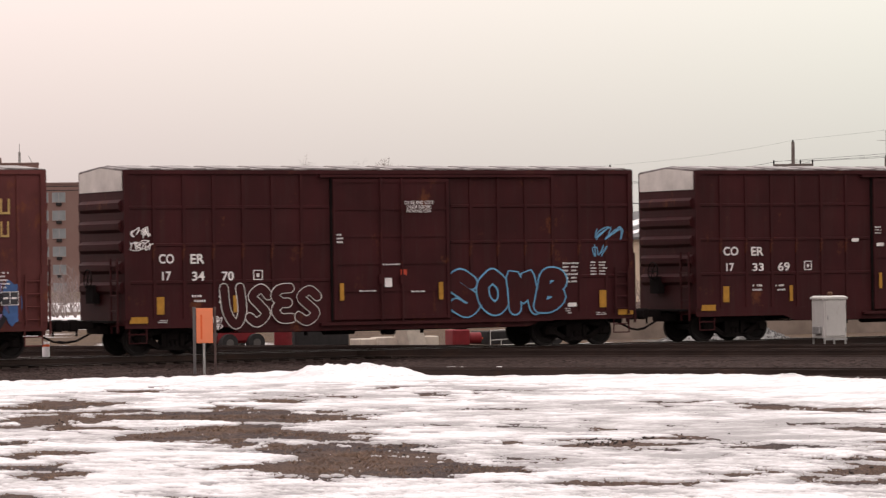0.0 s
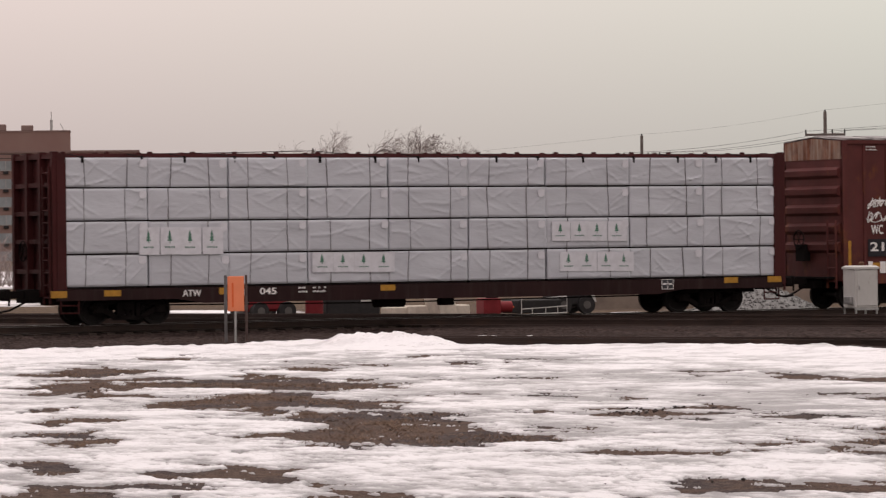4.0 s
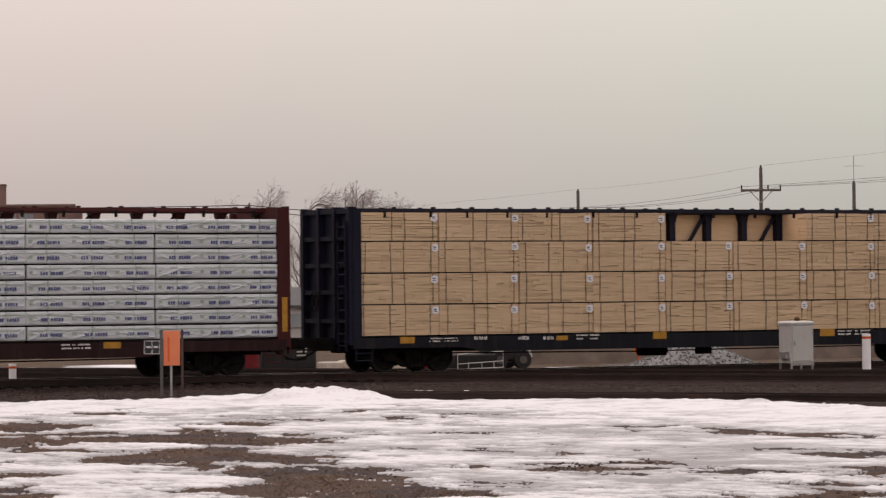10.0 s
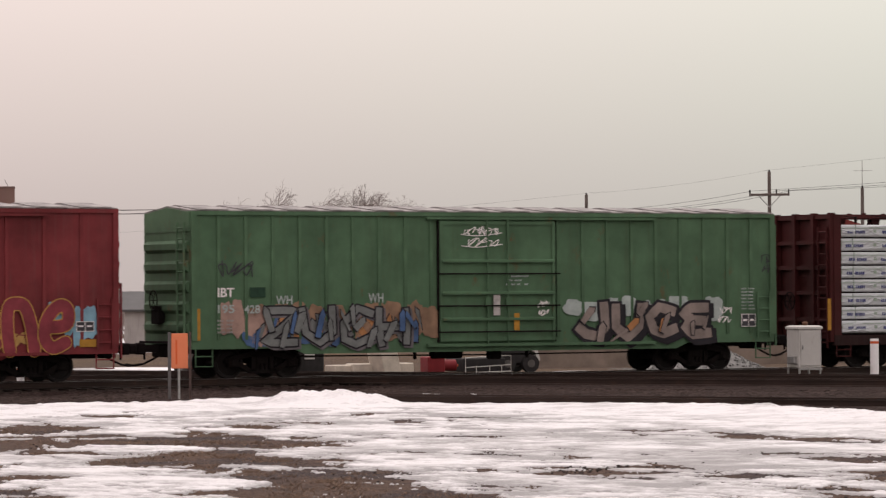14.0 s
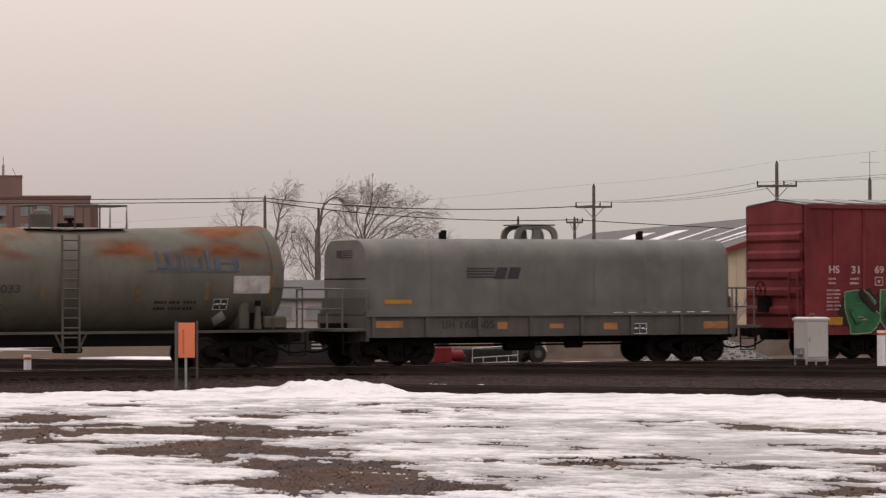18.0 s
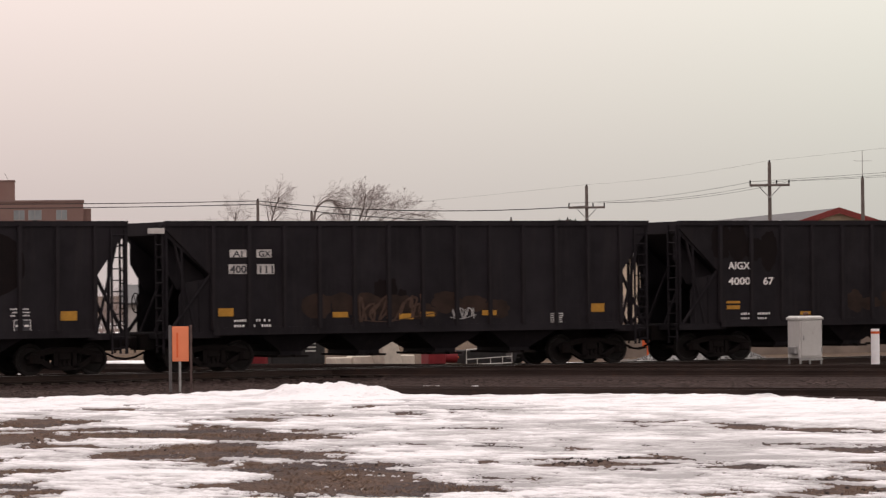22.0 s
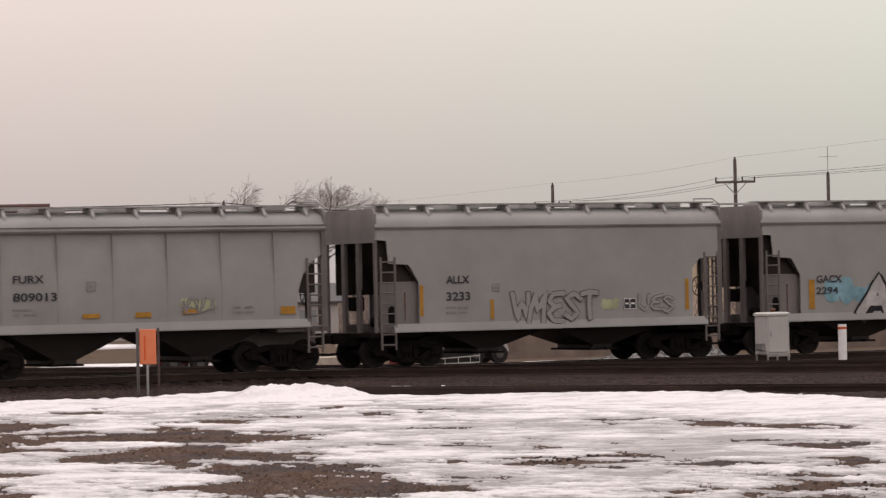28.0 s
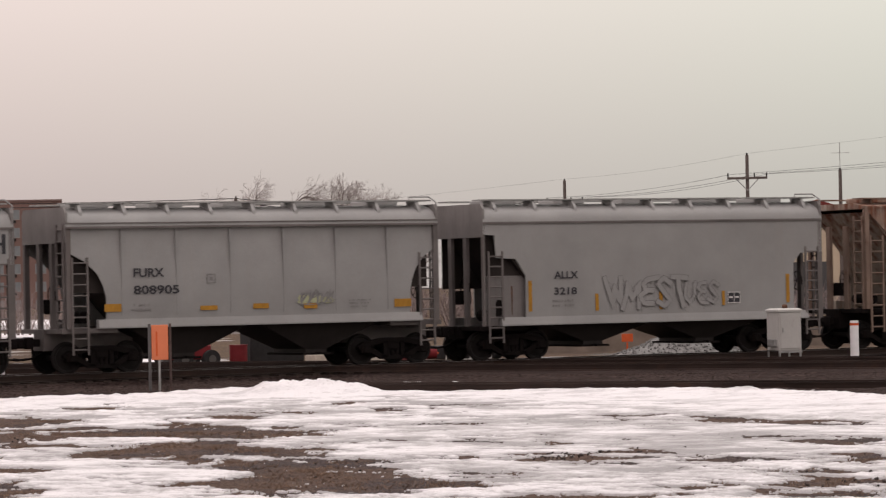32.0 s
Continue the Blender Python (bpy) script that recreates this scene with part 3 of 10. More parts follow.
def mud_material():
    m, nt, bs = nodes_of("churned_soil_and_dead_grass")
    b = noise_node(nt, 9.0, (1.0, 0.45, 1.0), 9, 0.85)
    a = noise_node(nt, 0.45, detail=6, space="Object", offset=9)
    g = noise_node(nt, 28.0, (1.0, 0.5, 1.0), 5, 0.75, offset=4)
    soil = mix_node(nt, ramp_node(nt, b, 0.38, 0.64), (0.009, 0.0072, 0.0075), (0.078, 0.061, 0.061))
    grass = mix_node(nt, ramp_node(nt, b, 0.36, 0.64), (0.019, 0.0115, 0.0085), (0.118, 0.077, 0.058))
    c = mix_node(nt, ramp_node(nt, a, 0.42, 0.52), soil, grass)
    c = mix_node(nt, ramp_node(nt, g, 0.46, 0.60, (0, 0, 0), (0.5, 0.5, 0.5)), c, (0.128, 0.094, 0.080))
    c = mix_node(nt, ramp_node(nt, noise_node(nt, 3.0, (1, 0.4, 1), 8, 0.75, offset=14), 0.66, 0.74, (0, 0, 0), (0.7, 0.7, 0.7)), c, (0.33, 0.31, 0.31))
    nt.links.new(c, bs.inputs["Base Color"])
    bs.inputs["Roughness"].default_value = 0.85
    bs.inputs["Specular IOR Level"].default_value = 0.06
    bump_node(nt, bs, g, 0.9, 0.03)
    return m


M_MUD = mud_material()


def build_clods():
    """Frozen clods and stones lying on the snow."""
    rnd = random.Random(5)
    m = Mesh()
    spread = [(25.9, 44.9, 0.5, 1.2, 60), (27.0, 45.5, 0.5, 0.6, 18), (27.6, 45.2, 0.12, 0.15, 4), (30.0, 50.0, 4.0, 7.0, 34), (24.0, 44.0, 3.0, 4.0, 24), (28.5, 42.0, 2.0, 3.0, 26), (21.0, 55.0, 5.0, 8.0, 34), (25.5, 36.5, 1.4, 2.5, 36), (20.0, 33.0, 3.0, 2.5, 40), (33.0, 55.0, 2.5, 2.5, 14)]
    for cx, cy, hw, hd, n in spread:
        for _ in range(n):
            a, b = rnd.gauss(0, 0.5) * hw, rnd.gauss(0, 0.5) * hd
            c = Vector((cx + WIDE.x * a + DEEP.x * b, cy + WIDE.y * a + DEEP.y * b, GROUND + 0.03))
            s = abs(rnd.gauss(0, 0.011)) + 0.004
            k = [rnd.uniform(0.7, 1.3) * s for _ in range(6)]
            m.add([c + Vector((k[0] * 1.4, 0, 0)), c + Vector((-k[1] * 1.4, 0, 0)), c + Vector((0, k[2], 0)), c + Vector((0, -k[3], 0)), c + Vector((k[1] * 0.4, 0, k[4] * 0.6)), c + Vector((0, 0, -0.06))],
                  [(0, 2, 4), (2, 1, 4), (1, 3, 4), (3, 0, 4), (2, 0, 5), (1, 2, 5), (3, 1, 5), (0, 3, 5)])
    thing("dirt_clods", m, M_CLOD, "dark frozen clods scattered over the snow", "clods", kind="stuff")


def build_dead_grass():
    """Flattened blades of last year's grass standing out of the bare soil."""
    rnd = random.Random(8)
    m = Mesh()
    for cx, cy, hw, hd in BARE_MIDDLE + BARE_WEST + BARE_VERGE[:5] + BARE_EAST[5:14]:
        tufts = [(rnd.uniform(-0.9, 0.9) * hw, rnd.uniform(-0.9, 0.9) * hd) for _ in range(int(2.5 * hw * hd) + 2)]
        for _ in range(int(60 * hw * hd) + 8):
            a, b = rnd.choice(tufts)
            a, b = a + rnd.gauss(0, 0.16), b + rnd.gauss(0, 0.3)
            p = Vector((cx + WIDE.x * a + DEEP.x * b, cy + WIDE.y * a + DEEP.y * b, GROUND + 0.006))
            for _ in range(4):
                q = p + Vector((rnd.uniform(-0.05, 0.05), rnd.uniform(-0.05, 0.05), 0))
                tip = q + Vector((rnd.uniform(-0.09, 0.09), rnd.uniform(-0.07, 0.07), rnd.uniform(0.015, 0.055)))
                m.add([q + Vector((-0.007, 0, 0)), q + Vector((0.007, 0, 0)), tip], [(0, 1, 2)])
    me = bpy.data.meshes.new("dead_grass")
    me.from_pydata(m.v, [], m.f)
    me.materials.append(M_STRAW)
    tagged(new("dead_grass", me), "flattened brown dead grass in the bare soil", "grass", kind="stuff")


M_STRAW = plain("dead_straw", (0.165, 0.112, 0.080), 0.9, 0.45, 3.0)
M_CLOD = plain("dark_frozen_soil", (0.035, 0.028, 0.025), 0.9, 0.3)
def far_snow(cx, cy, w, d, seed):
    """Thin snow left behind the tracks."""
    k = 40
    ring = []
    rnd = random.Random(seed)
    wob = [rnd.uniform(0.75, 1.15) for _ in range(k)]
    for f, h in ((1.0, 0.0), (0.85, 0.03), (0.4, 0.07), (0.01, 0.08)):
        ring.append([(cx + w * f * wob[i] * math.cos(2 * math.pi * i / k), cy + d * f * wob[i] * math.sin(2 * math.pi * i / k), GROUND + h - 0.01) for i in range(k)])
    thing("snow_patch", Mesh().loft(ring, caps=True), M_SNOW, "patch of old snow behind the tracks", "snow", "snow patches")


for i, (cx, cy, w, d) in enumerate(((39.0, 103.5, 4.2, 4.0), (45.5, 104.5, 1.6, 1.5), (44.5, 118.0, 5.0, 8.0), (60.0, 104.0, 1.6, 0.8), (52.0, 120.0, 3.0, 5.0), (50.0, 150.0, 9.0, 12.0), (66.0, 170.0, 12.0, 14.0), (84.0, 205.0, 16.0, 18.0), (70.0, 260.0, 40.0, 40.0), (110.0, 300.0, 40.0, 40.0))):
    far_snow(cx, cy, w, d, 50 + i)
build_ground()
build_mud()
build_snow()
build_clods()
build_dead_grass()
ballast_field()
SLANT = Vector((0.53, -0.848))          # way of the crossing line
SQUARE = Vector((0.848, 0.53))
track("main_track", (45, 90.47), (1, 0), 700, (-0.7525, 0.7525), 0.0, "straight main track with rusty rails on dark ballast")
for tag, off, zz, along in (("crossing_track_1", 90.6, -0.004, -45.0), ("crossing_track_2", 85.7, -0.004, -45.0), ("near_track", 73.6, -0.13, 7.7)):
    p = SQUARE * off + SLANT * along
    track(tag, (p.x, p.y), SLANT, 120 if along < 0 else 104.6, (-0.7525, 0.7525), zz, "rusty track crossing the main line at an angle", ties=False)


# ---- the train ----
YC = 90.47          # centre line of the main track
HALF = 1.55         # half the width of a car
WHEEL_R = 0.42
CARS = []           # (car, place of its centre along the train)
WHEELSETS = []      # front and rear wheelsets of the trucks


def lathe(profile, n=24):
    """Turns (radius, y) points round the y axis."""
    rings = [[(r * math.cos(2 * math.pi * i / n), y, r * math.sin(2 * math.pi * i / n)) for i in range(n)] for r, y in profile]
    return rings


def wheelset_data():
    m = Mesh()
    for s in (-1, 1):
        prof = [(0.02, 0.80 * s), (0.10, 0.80 * s), (0.11, 0.76 * s), (0.33, 0.74 * s), (0.36, 0.79 * s), (WHEEL_R, 0.79 * s), (WHEEL_R + 0.004, 0.70 * s), (WHEEL_R + 0.025, 0.68 * s), (WHEEL_R + 0.02, 0.665 * s), (0.35, 0.665 * s), (0.33, 0.70 * s), (0.10, 0.69 * s), (0.07, 0.62 * s)]
        m.loft(lathe(prof), caps=True)
    m.tube((0, -0.98, 0), (0, 0.98, 0), 0.075, 12)
    return m.data("wheelset", M_WHEEL, True)


def side_frame_data():
    m = Mesh()
    y0, y1 = -0.09, 0.09
    m.prism([(-1.12, 0.50), (-0.95, 0.62), (-0.35, 0.74), (0.35, 0.74), (0.95, 0.62), (1.12, 0.50), (1.10, 0.42), (0.80, 0.50), (0.3, 0.60), (-0.3, 0.60), (-0.80, 0.50), (-1.10, 0.42)], y0, y1)
    for s in (-1, 1):
        m.prism([(0.80 * s, 0.52), (0.95 * s, 0.46), (0.42 * s, 0.16), (0.30 * s, 0.24)], y0, y1)
        m.box(0.27 * s - 0.06, 0.27 * s + 0.06, y0, y1, 0.2, 0.64)
        m.cbox(0.89 * s - 0.15, 0.89 * s + 0.15, y0 - 0.05, y1 + 0.03, 0.30, 0.56, 0.03)
        m.tube((0.89 * s, y0 - 0.09, 0.42), (0.89 * s, y0 - 0.04, 0.42), 0.09, 10)
    m.box(-0.40, 0.40, y0, y1, 0.14, 0.24)
    return m.data("side_frame", M_UNDER)


def bolster_data():
    m = Mesh()
    m.cbox(-0.19, 0.19, -1.05, 1.05, 0.40, 0.62, 0.03)
    m.tube((0, 0, 0.60), (0, 0, 0.78), 0.2, 12)
    for s in (-1, 1):
        for dx in (-0.14, 0, 0.14):
            m.tube((dx, s * 0.98, 0.22), (dx, s * 0.98, 0.44), 0.055, 8)
        m.box(-0.45, -0.35, s * 0.5 - 0.3, s * 0.5 + 0.3, 0.30, 0.38)
        m.box(0.35, 0.45, s * 0.5 - 0.3, s * 0.5 + 0.3, 0.30, 0.38)
    return m.data("truck", M_UNDER)


D_WHEELSET, D_FRAME, D_BOLSTER = wheelset_data(), side_frame_data(), bolster_data()


def truck(car, x):
    tr = part("truck", D_BOLSTER, None, car, at=(x, 0, 0))
    for s in (-1, 1):
        part("side_frame", D_FRAME, None, tr, at=pose(0, s * 0.98, 0, 0, 0, 0 if s < 0 else 180))
    for k, dx in enumerate((-0.89, 0.89)):
        WHEELSETS.append((k, part("wheelset", D_WHEELSET, None, tr, at=(dx, 0, WHEEL_R))))


def coupler_data():
    m = Mesh()
    m.box(-0.6, 0.28, -0.09, 0.09, 0.74, 0.94)
    m.cbox(0.2, 0.45, -0.16, 0.14, 0.68, 1.0, 0.04)
    m.cbox(0.40, 0.62, -0.20, -0.02, 0.70, 0.98, 0.05)
    m.tube((0.25, 0.1, 0.7), (0.25, 0.1, 0.55), 0.03, 6)
    return m.data("coupler", M_UNDER)


def hose_data():
    m = Mesh()
    m.run([(-0.25, -0.32, 0.72), (0.05, -0.34, 0.55), (0.35, -0.3, 0.42), (0.65, -0.2, 0.38), (0.95, -0.12, 0.42)], 0.03, 6)
    m.tube((-0.9, -0.32, 0.74), (-0.2, -0.32, 0.72), 0.03, 6)
    return m.data("air_hose", M_UNDER)


def hand_wheel(m, x, y, z, r=0.27):
    """A spoked hand-brake wheel standing across the car."""
    ring = [(x, y + r * math.cos(2 * math.pi * i / 16), z + r * math.sin(2 * math.pi * i / 16)) for i in range(17)]
    m.run(ring, 0.018, 5)
    for i in range(3):
        a = math.pi * i / 3
        m.tube((x, y - r * math.cos(a), z - r * math.sin(a)), (x, y + r * math.cos(a), z + r * math.sin(a)), 0.012, 5)
    return m


D_COUPLER, D_HOSE = coupler_data(), hose_data()


def couplers(car, half, reach):
    """reach: from the end of the body to the middle of the gap between cars."""
    for s in (-1, 1):
        part("coupler", D_COUPLER, None, car, at=pose(s * (half + reach - 0.5), 0, 0, 0, 0, 0 if s > 0 else 180))
        part("air_hose", D_HOSE, None, car, at=pose(s * (half + reach - 0.75), 0, 0, 0, 0, 0 if s > 0 else 180))


def car_base(name, u0, u1, label, category):
    car = thing(name, None, None, label, category, "cars of the freight train")
    CARS.append((car, (u0 + u1) / 2))
    return car, (u1 - u0) / 2


def ladder(car, x0, x1, z0, z1, y, rungs, mat, r=0.022, name="ladder"):
    m = Mesh()
    m.box(x0 - 0.025, x0 + 0.025, y - 0.025, y + 0.025, z0, z1)
    m.box(x1 - 0.025, x1 + 0.025, y - 0.025, y + 0.025, z0, z1)
    for i in range(rungs):
        z = z0 + (z1 - z0) * (i + 0.5) / rungs
        m.tube((x0, y, z), (x1, y, z), r, 6)
    return part(name, m, mat, car)


def end_ladder(car, x, y0, y1, z0, z1, rungs, mat):
    m = Mesh()
    for y in (y0, y1):
        m.box(x - 0.025, x + 0.025, y - 0.025, y + 0.025, z0, z1)
    for i in range(rungs):
        z = z0 + (z1 - z0) * (i + 0.5) / rungs
        m.tube((x, y0, z), (x, y1, z), 0.022, 6)
    return part("end_ladder", m, mat, car)


def steps(car, x, mat, y=-1.5, w=0.5, z0=0.35, z1=0.85):
    m = Mesh()
    m.run([(x, y, z1), (x, y, z0), (x + w, y, z0), (x + w, y, z1)], 0.025, 6)
    m.tube((x, y, (z0 + z1) / 2), (x + w, y, (z0 + z1) / 2), 0.02, 6)
    return part("stirrup_step", m, mat, car)


def underframe(car, half, z0=0.72, z1=0.95, tx=None):
    m = Mesh()
    m.box(-half + 0.1, half - 0.1, -0.3, 0.3, z0 - 0.1, z1)
    for i in range(7):
        x = -half + 0.6 + i * (2 * half - 1.2) / 6
        m.box(x - 0.08, x + 0.08, -1.4, 1.4, z0 + 0.05, z1)
    part("underframe", m, M_UNDER, car)
    b = Mesh()
    b.tube((-1.6, -0.75, 0.62), (-0.7, -0.75, 0.62), 0.17, 12)
    b.cbox(0.2, 0.55, -0.95, -0.6, 0.42, 0.72, 0.04)
    b.run([(-half + 1.0, -0.55, 0.60), (-1.6, -0.7, 0.56), (0.3, -0.8, 0.55), (half - 1.0, -0.5, 0.58)], 0.022, 6)
    for x in (-2.2, 1.4):
        b.box(x - 0.03, x + 0.03, -0.9, -0.8, 0.45, 0.75)
    part("brake_gear", b, M_UNDER, car)


def boxcar(u0, u1, label, mat, eave, sill, door, ribs, truck_in, reach, roof_mat, rows=0, end_mat=None, ridge=0.14, tall_end=False, door_ribs=5, double=False, rails=()):
    """door: its ends from the car's left end; ribs: spacing of the side posts; rows: horizontal side stiffeners."""
    car, half = car_base("boxcar", u0, u1, label, "boxcar")
    dx0, dx1 = door[0] - half, door[1] - half
    for s in (-1, 1):
        m = Mesh()
        ya, yb = sorted((s * HALF, s * (HALF - 0.06)))
        m.box(-half, half, ya, yb, sill + 0.25, eave)
        part("side_wall", m, mat, car)
    zs = sill + 0.25
    # deep sill under the door, tapering towards the trucks
    for s in (-1, 1):
        ya, yb = sorted((s * (HALF + 0.004), s * (HALF - 0.05)))
        m = Mesh().prism([(-half + 0.02, zs), (half - 0.02, zs), (half - 0.02, sill + 0.02), (half - 3.0, sill + 0.02), (half - 3.4, sill - 0.14), (-half + 3.4, sill - 0.14), (-half + 3.0, sill + 0.02), (-half + 0.02, sill + 0.02)], ya, yb)
        part("side_sill", m, mat, car)
    post = Mesh().prism([(-0.055, HALF), (-0.046, HALF + 0.040), (0.046, HALF + 0.040), (0.055, HALF)], zs + 0.02, eave - 0.13, "z").data("side_post", mat)
    n = int((2 * half) / ribs)
    for i in range(1, n):
        x = -half + i * 2 * half / n
        if dx0 - 0.12 < x < dx1 + 0.12:
            continue
        for s in (-1, 1):
            part("side_post", post, None, car, at=pose(x, 0, 0, 0, 0, 180 if s < 0 else 0))
    if rows:
        for k in range(1, rows + 1):
            z = zs + (eave - zs) * k / (rows + 1)
            for a, b in ((-half + 0.1, dx0 - 0.1), (dx1 + 0.1, half - 0.1)):
                part("side_stiffener", Mesh().prism([(-HALF, z - 0.05), (-HALF - 0.03, z - 0.03), (-HALF - 0.03, z + 0.03), (-HALF, z + 0.05)], a, b, "x"), mat, car)
    for s in (-1, 1):
        m = Mesh()
        ya, yb = sorted((s * HALF, s * (HALF + 0.06)))
        m.box(-half, half, ya, yb, eave - 0.11, eave)
        part("roof_rail", m, mat, car)
        for e in (-1, 1):
            c = Mesh()
            xa, xb = sorted((e * half, e * (half - 0.16)))
            c.box(xa, xb, ya, yb, zs, eave - 0.11)
            part("corner_post", c, mat, car)
    # roof with cross ribs
    r = Mesh().prism([(-HALF, eave), (-HALF, eave + 0.03), (0, eave + ridge), (HALF, eave + 0.03), (HALF, eave)], -half, half, "x")
    part("roof", r, roof_mat, car, "roof dusted with snow")
    rib = Mesh().prism([(-HALF - 0.03, eave + 0.02), (-HALF - 0.03, eave + 0.055), (0, eave + ridge + 0.035), (HALF + 0.03, eave + 0.055), (HALF + 0.03, eave + 0.02), (0, eave + ridge - 0.01)], -0.45, 0.45, "x").data("roof_panel", roof_mat)
    k = int(2 * half / 1.25)
    for i in range(k):
        part("roof_panel", rib, None, car, at=(-half + (i + 0.5) * 2 * half / k, 0, 0))
    # ends: corrugated, with a plain upper band
    em = end_mat or mat
    for e in (-1, 1):
        w = Mesh()
        xa, xb = sorted((e * (half - 0.06), e * half))
        w.prism([(-HALF, sill + 0.1), (-HALF, eave), (0, eave + ridge - 0.02), (HALF, eave), (HALF, sill + 0.1)], xa, xb, "x")
        part("end_wall", w, mat, car)
        band = Mesh()
        xa, xb = sorted((e * half, e * (half + 0.025)))
        band.prism([(-HALF + 0.04, eave - 0.55), (-HALF + 0.04, eave - 0.03), (0, eave + ridge - 0.05), (HALF - 0.04, eave - 0.03), (HALF - 0.04, eave - 0.55)], xa, xb, "x")
        part("end_panel", band, em, car)
        cor = Mesh()
        for j in range(5):
            z = eave - 0.95 - j * 0.55
            if z < sill + 0.4:
                break
            pts = [(0.0, z - 0.17), (0.09, z - 0.08), (0.10, z + 0.08), (0.0, z + 0.17)]
            cor.prism([(e * (half + p), q) for p, q in pts], -HALF + 0.12, HALF - 0.12)
        part("end_corrugation", cor, mat, car)
        end_ladder(car, e * (half + 0.14), -1.4, -0.95, sill - 0.1, eave - 0.3 if tall_end else sill + 1.9, 12 if tall_end else 5, mat)
        g = Mesh()
        xa, xb = sorted((e * half, e * (half + 0.35)))
        g.box(xa, xb, -1.2, 1.2, sill + 0.18, sill + 0.24)
        g.cbox(min(e * half, e * (half + 0.3)), max(e * half, e * (half + 0.3)), -0.45, 0.45, 0.6, sill + 0.15, 0.04)
        g.box(min(e * half, e * (half + 0.2)), max(e * half, e * (half + 0.2)), 0.2, 0.7, sill + 0.7, sill + 1.2)
        hand_wheel(g, e * (half + 0.24), 0.45, sill + 1.35)
        part("end_platform", g, M_UNDER, car)
    # door with ribs, lock rods and tracks
    dz0, dz1 = sill + 0.12, eave - 0.22
    leaves = [(dx0, dx1)] if not double else [(dx0, (dx0 + dx1) / 2 - 0.02), ((dx0 + dx1) / 2 + 0.02, dx1)]
    for a, b in leaves:
        d = part("door", Mesh().cbox(a, b, -HALF - 0.09, -HALF + 0.02, dz0, dz1, 0.02), mat, car)
        fr = Mesh()
        for x in (a + 0.05, b - 0.05):
            fr.box(x - 0.05, x + 0.05, -HALF - 0.125, -HALF - 0.08, dz0 + 0.03, dz1 - 0.03)
        for z in [dz0 + 0.08 + (dz1 - dz0 - 0.16) * j / door_ribs for j in range(door_ribs + 1)] if not rails else (dz0 + 0.08, *rails, dz1 - 0.08):
            fr.box(a + 0.1, b - 0.1, -HALF - 0.12, -HALF - 0.08, z - 0.045, z + 0.045)
        part("door_frame", fr, mat, d)
        for z in rails:
            part("door_rail", Mesh().prism([(-HALF - 0.19, z - 0.045), (-HALF - 0.19, z + 0.01), (-HALF - 0.10, z + 0.055), (-HALF - 0.10, z - 0.055)], a + 0.06, b - 0.06, "x"), mat, d)
            part("lock_bar", Mesh().tube((a - 0.12, -HALF - 0.17, z - 0.36), (b + 0.14, -HALF - 0.17, z - 0.36), 0.022, 6), M_UNDER, d, "grimy dark lock bar")
        rods = Mesh()
        for x in ((a + b) / 2 - 0.35, (a + b) / 2 + 0.3) if not double else (b - 0.2 if a < (dx0 + dx1) / 2 - 0.5 else a + 0.2,):
            rods.tube((x, -HALF - 0.15, dz0 - 0.05), (x, -HALF - 0.15, dz1 + 0.02), 0.028, 8)
            rods.box(x - 0.08, x + 0.08, -HALF - 0.18, -HALF - 0.12, dz0 + 1.0, dz0 + 1.25)
        part("lock_rod", rods, mat, d)
    # added dark strips: the shadow beside each door edge, put into colour
    for x in (dx0 - 0.045, dx1 + 0.005) + (((dx0 + dx1) / 2 - 0.018,) if double else ()):
        part("door_gasket", Mesh().box(x, x + 0.04, -HALF - 0.075, -HALF + 0.01, dz0, dz1), M_UNDER, car)
    t = Mesh()
    t.box(dx0 - 0.4, min(half - 0.2, dx1 + (dx1 - dx0) * 0.9), -HALF - 0.14, -HALF - 0.01, dz1 + 0.02, dz1 + 0.09)
    part("door_track", t, mat, car)
    part("lower_door_track", Mesh().box(dx0 - 0.4, min(half - 0.2, dx1 + (dx1 - dx0) * 0.9), -HALF - 0.14, -HALF - 0.01, dz0 - 0.12, dz0 - 0.04), mat, car)
    ladder(car, half - 0.62, half - 0.2, sill + 0.15, sill + 1.5, -HALF - 0.08, 4, mat)
    steps(car, half - 0.62, mat, z1=sill + 0.1)
    steps(car, -half + 0.15, mat, z1=sill + 0.1)
    underframe(car, half, sill - 0.02, sill + 0.2)
    for s in (-1, 1):
        truck(car, s * (half - truck_in))
    couplers(car, half, reach)
    return car, half


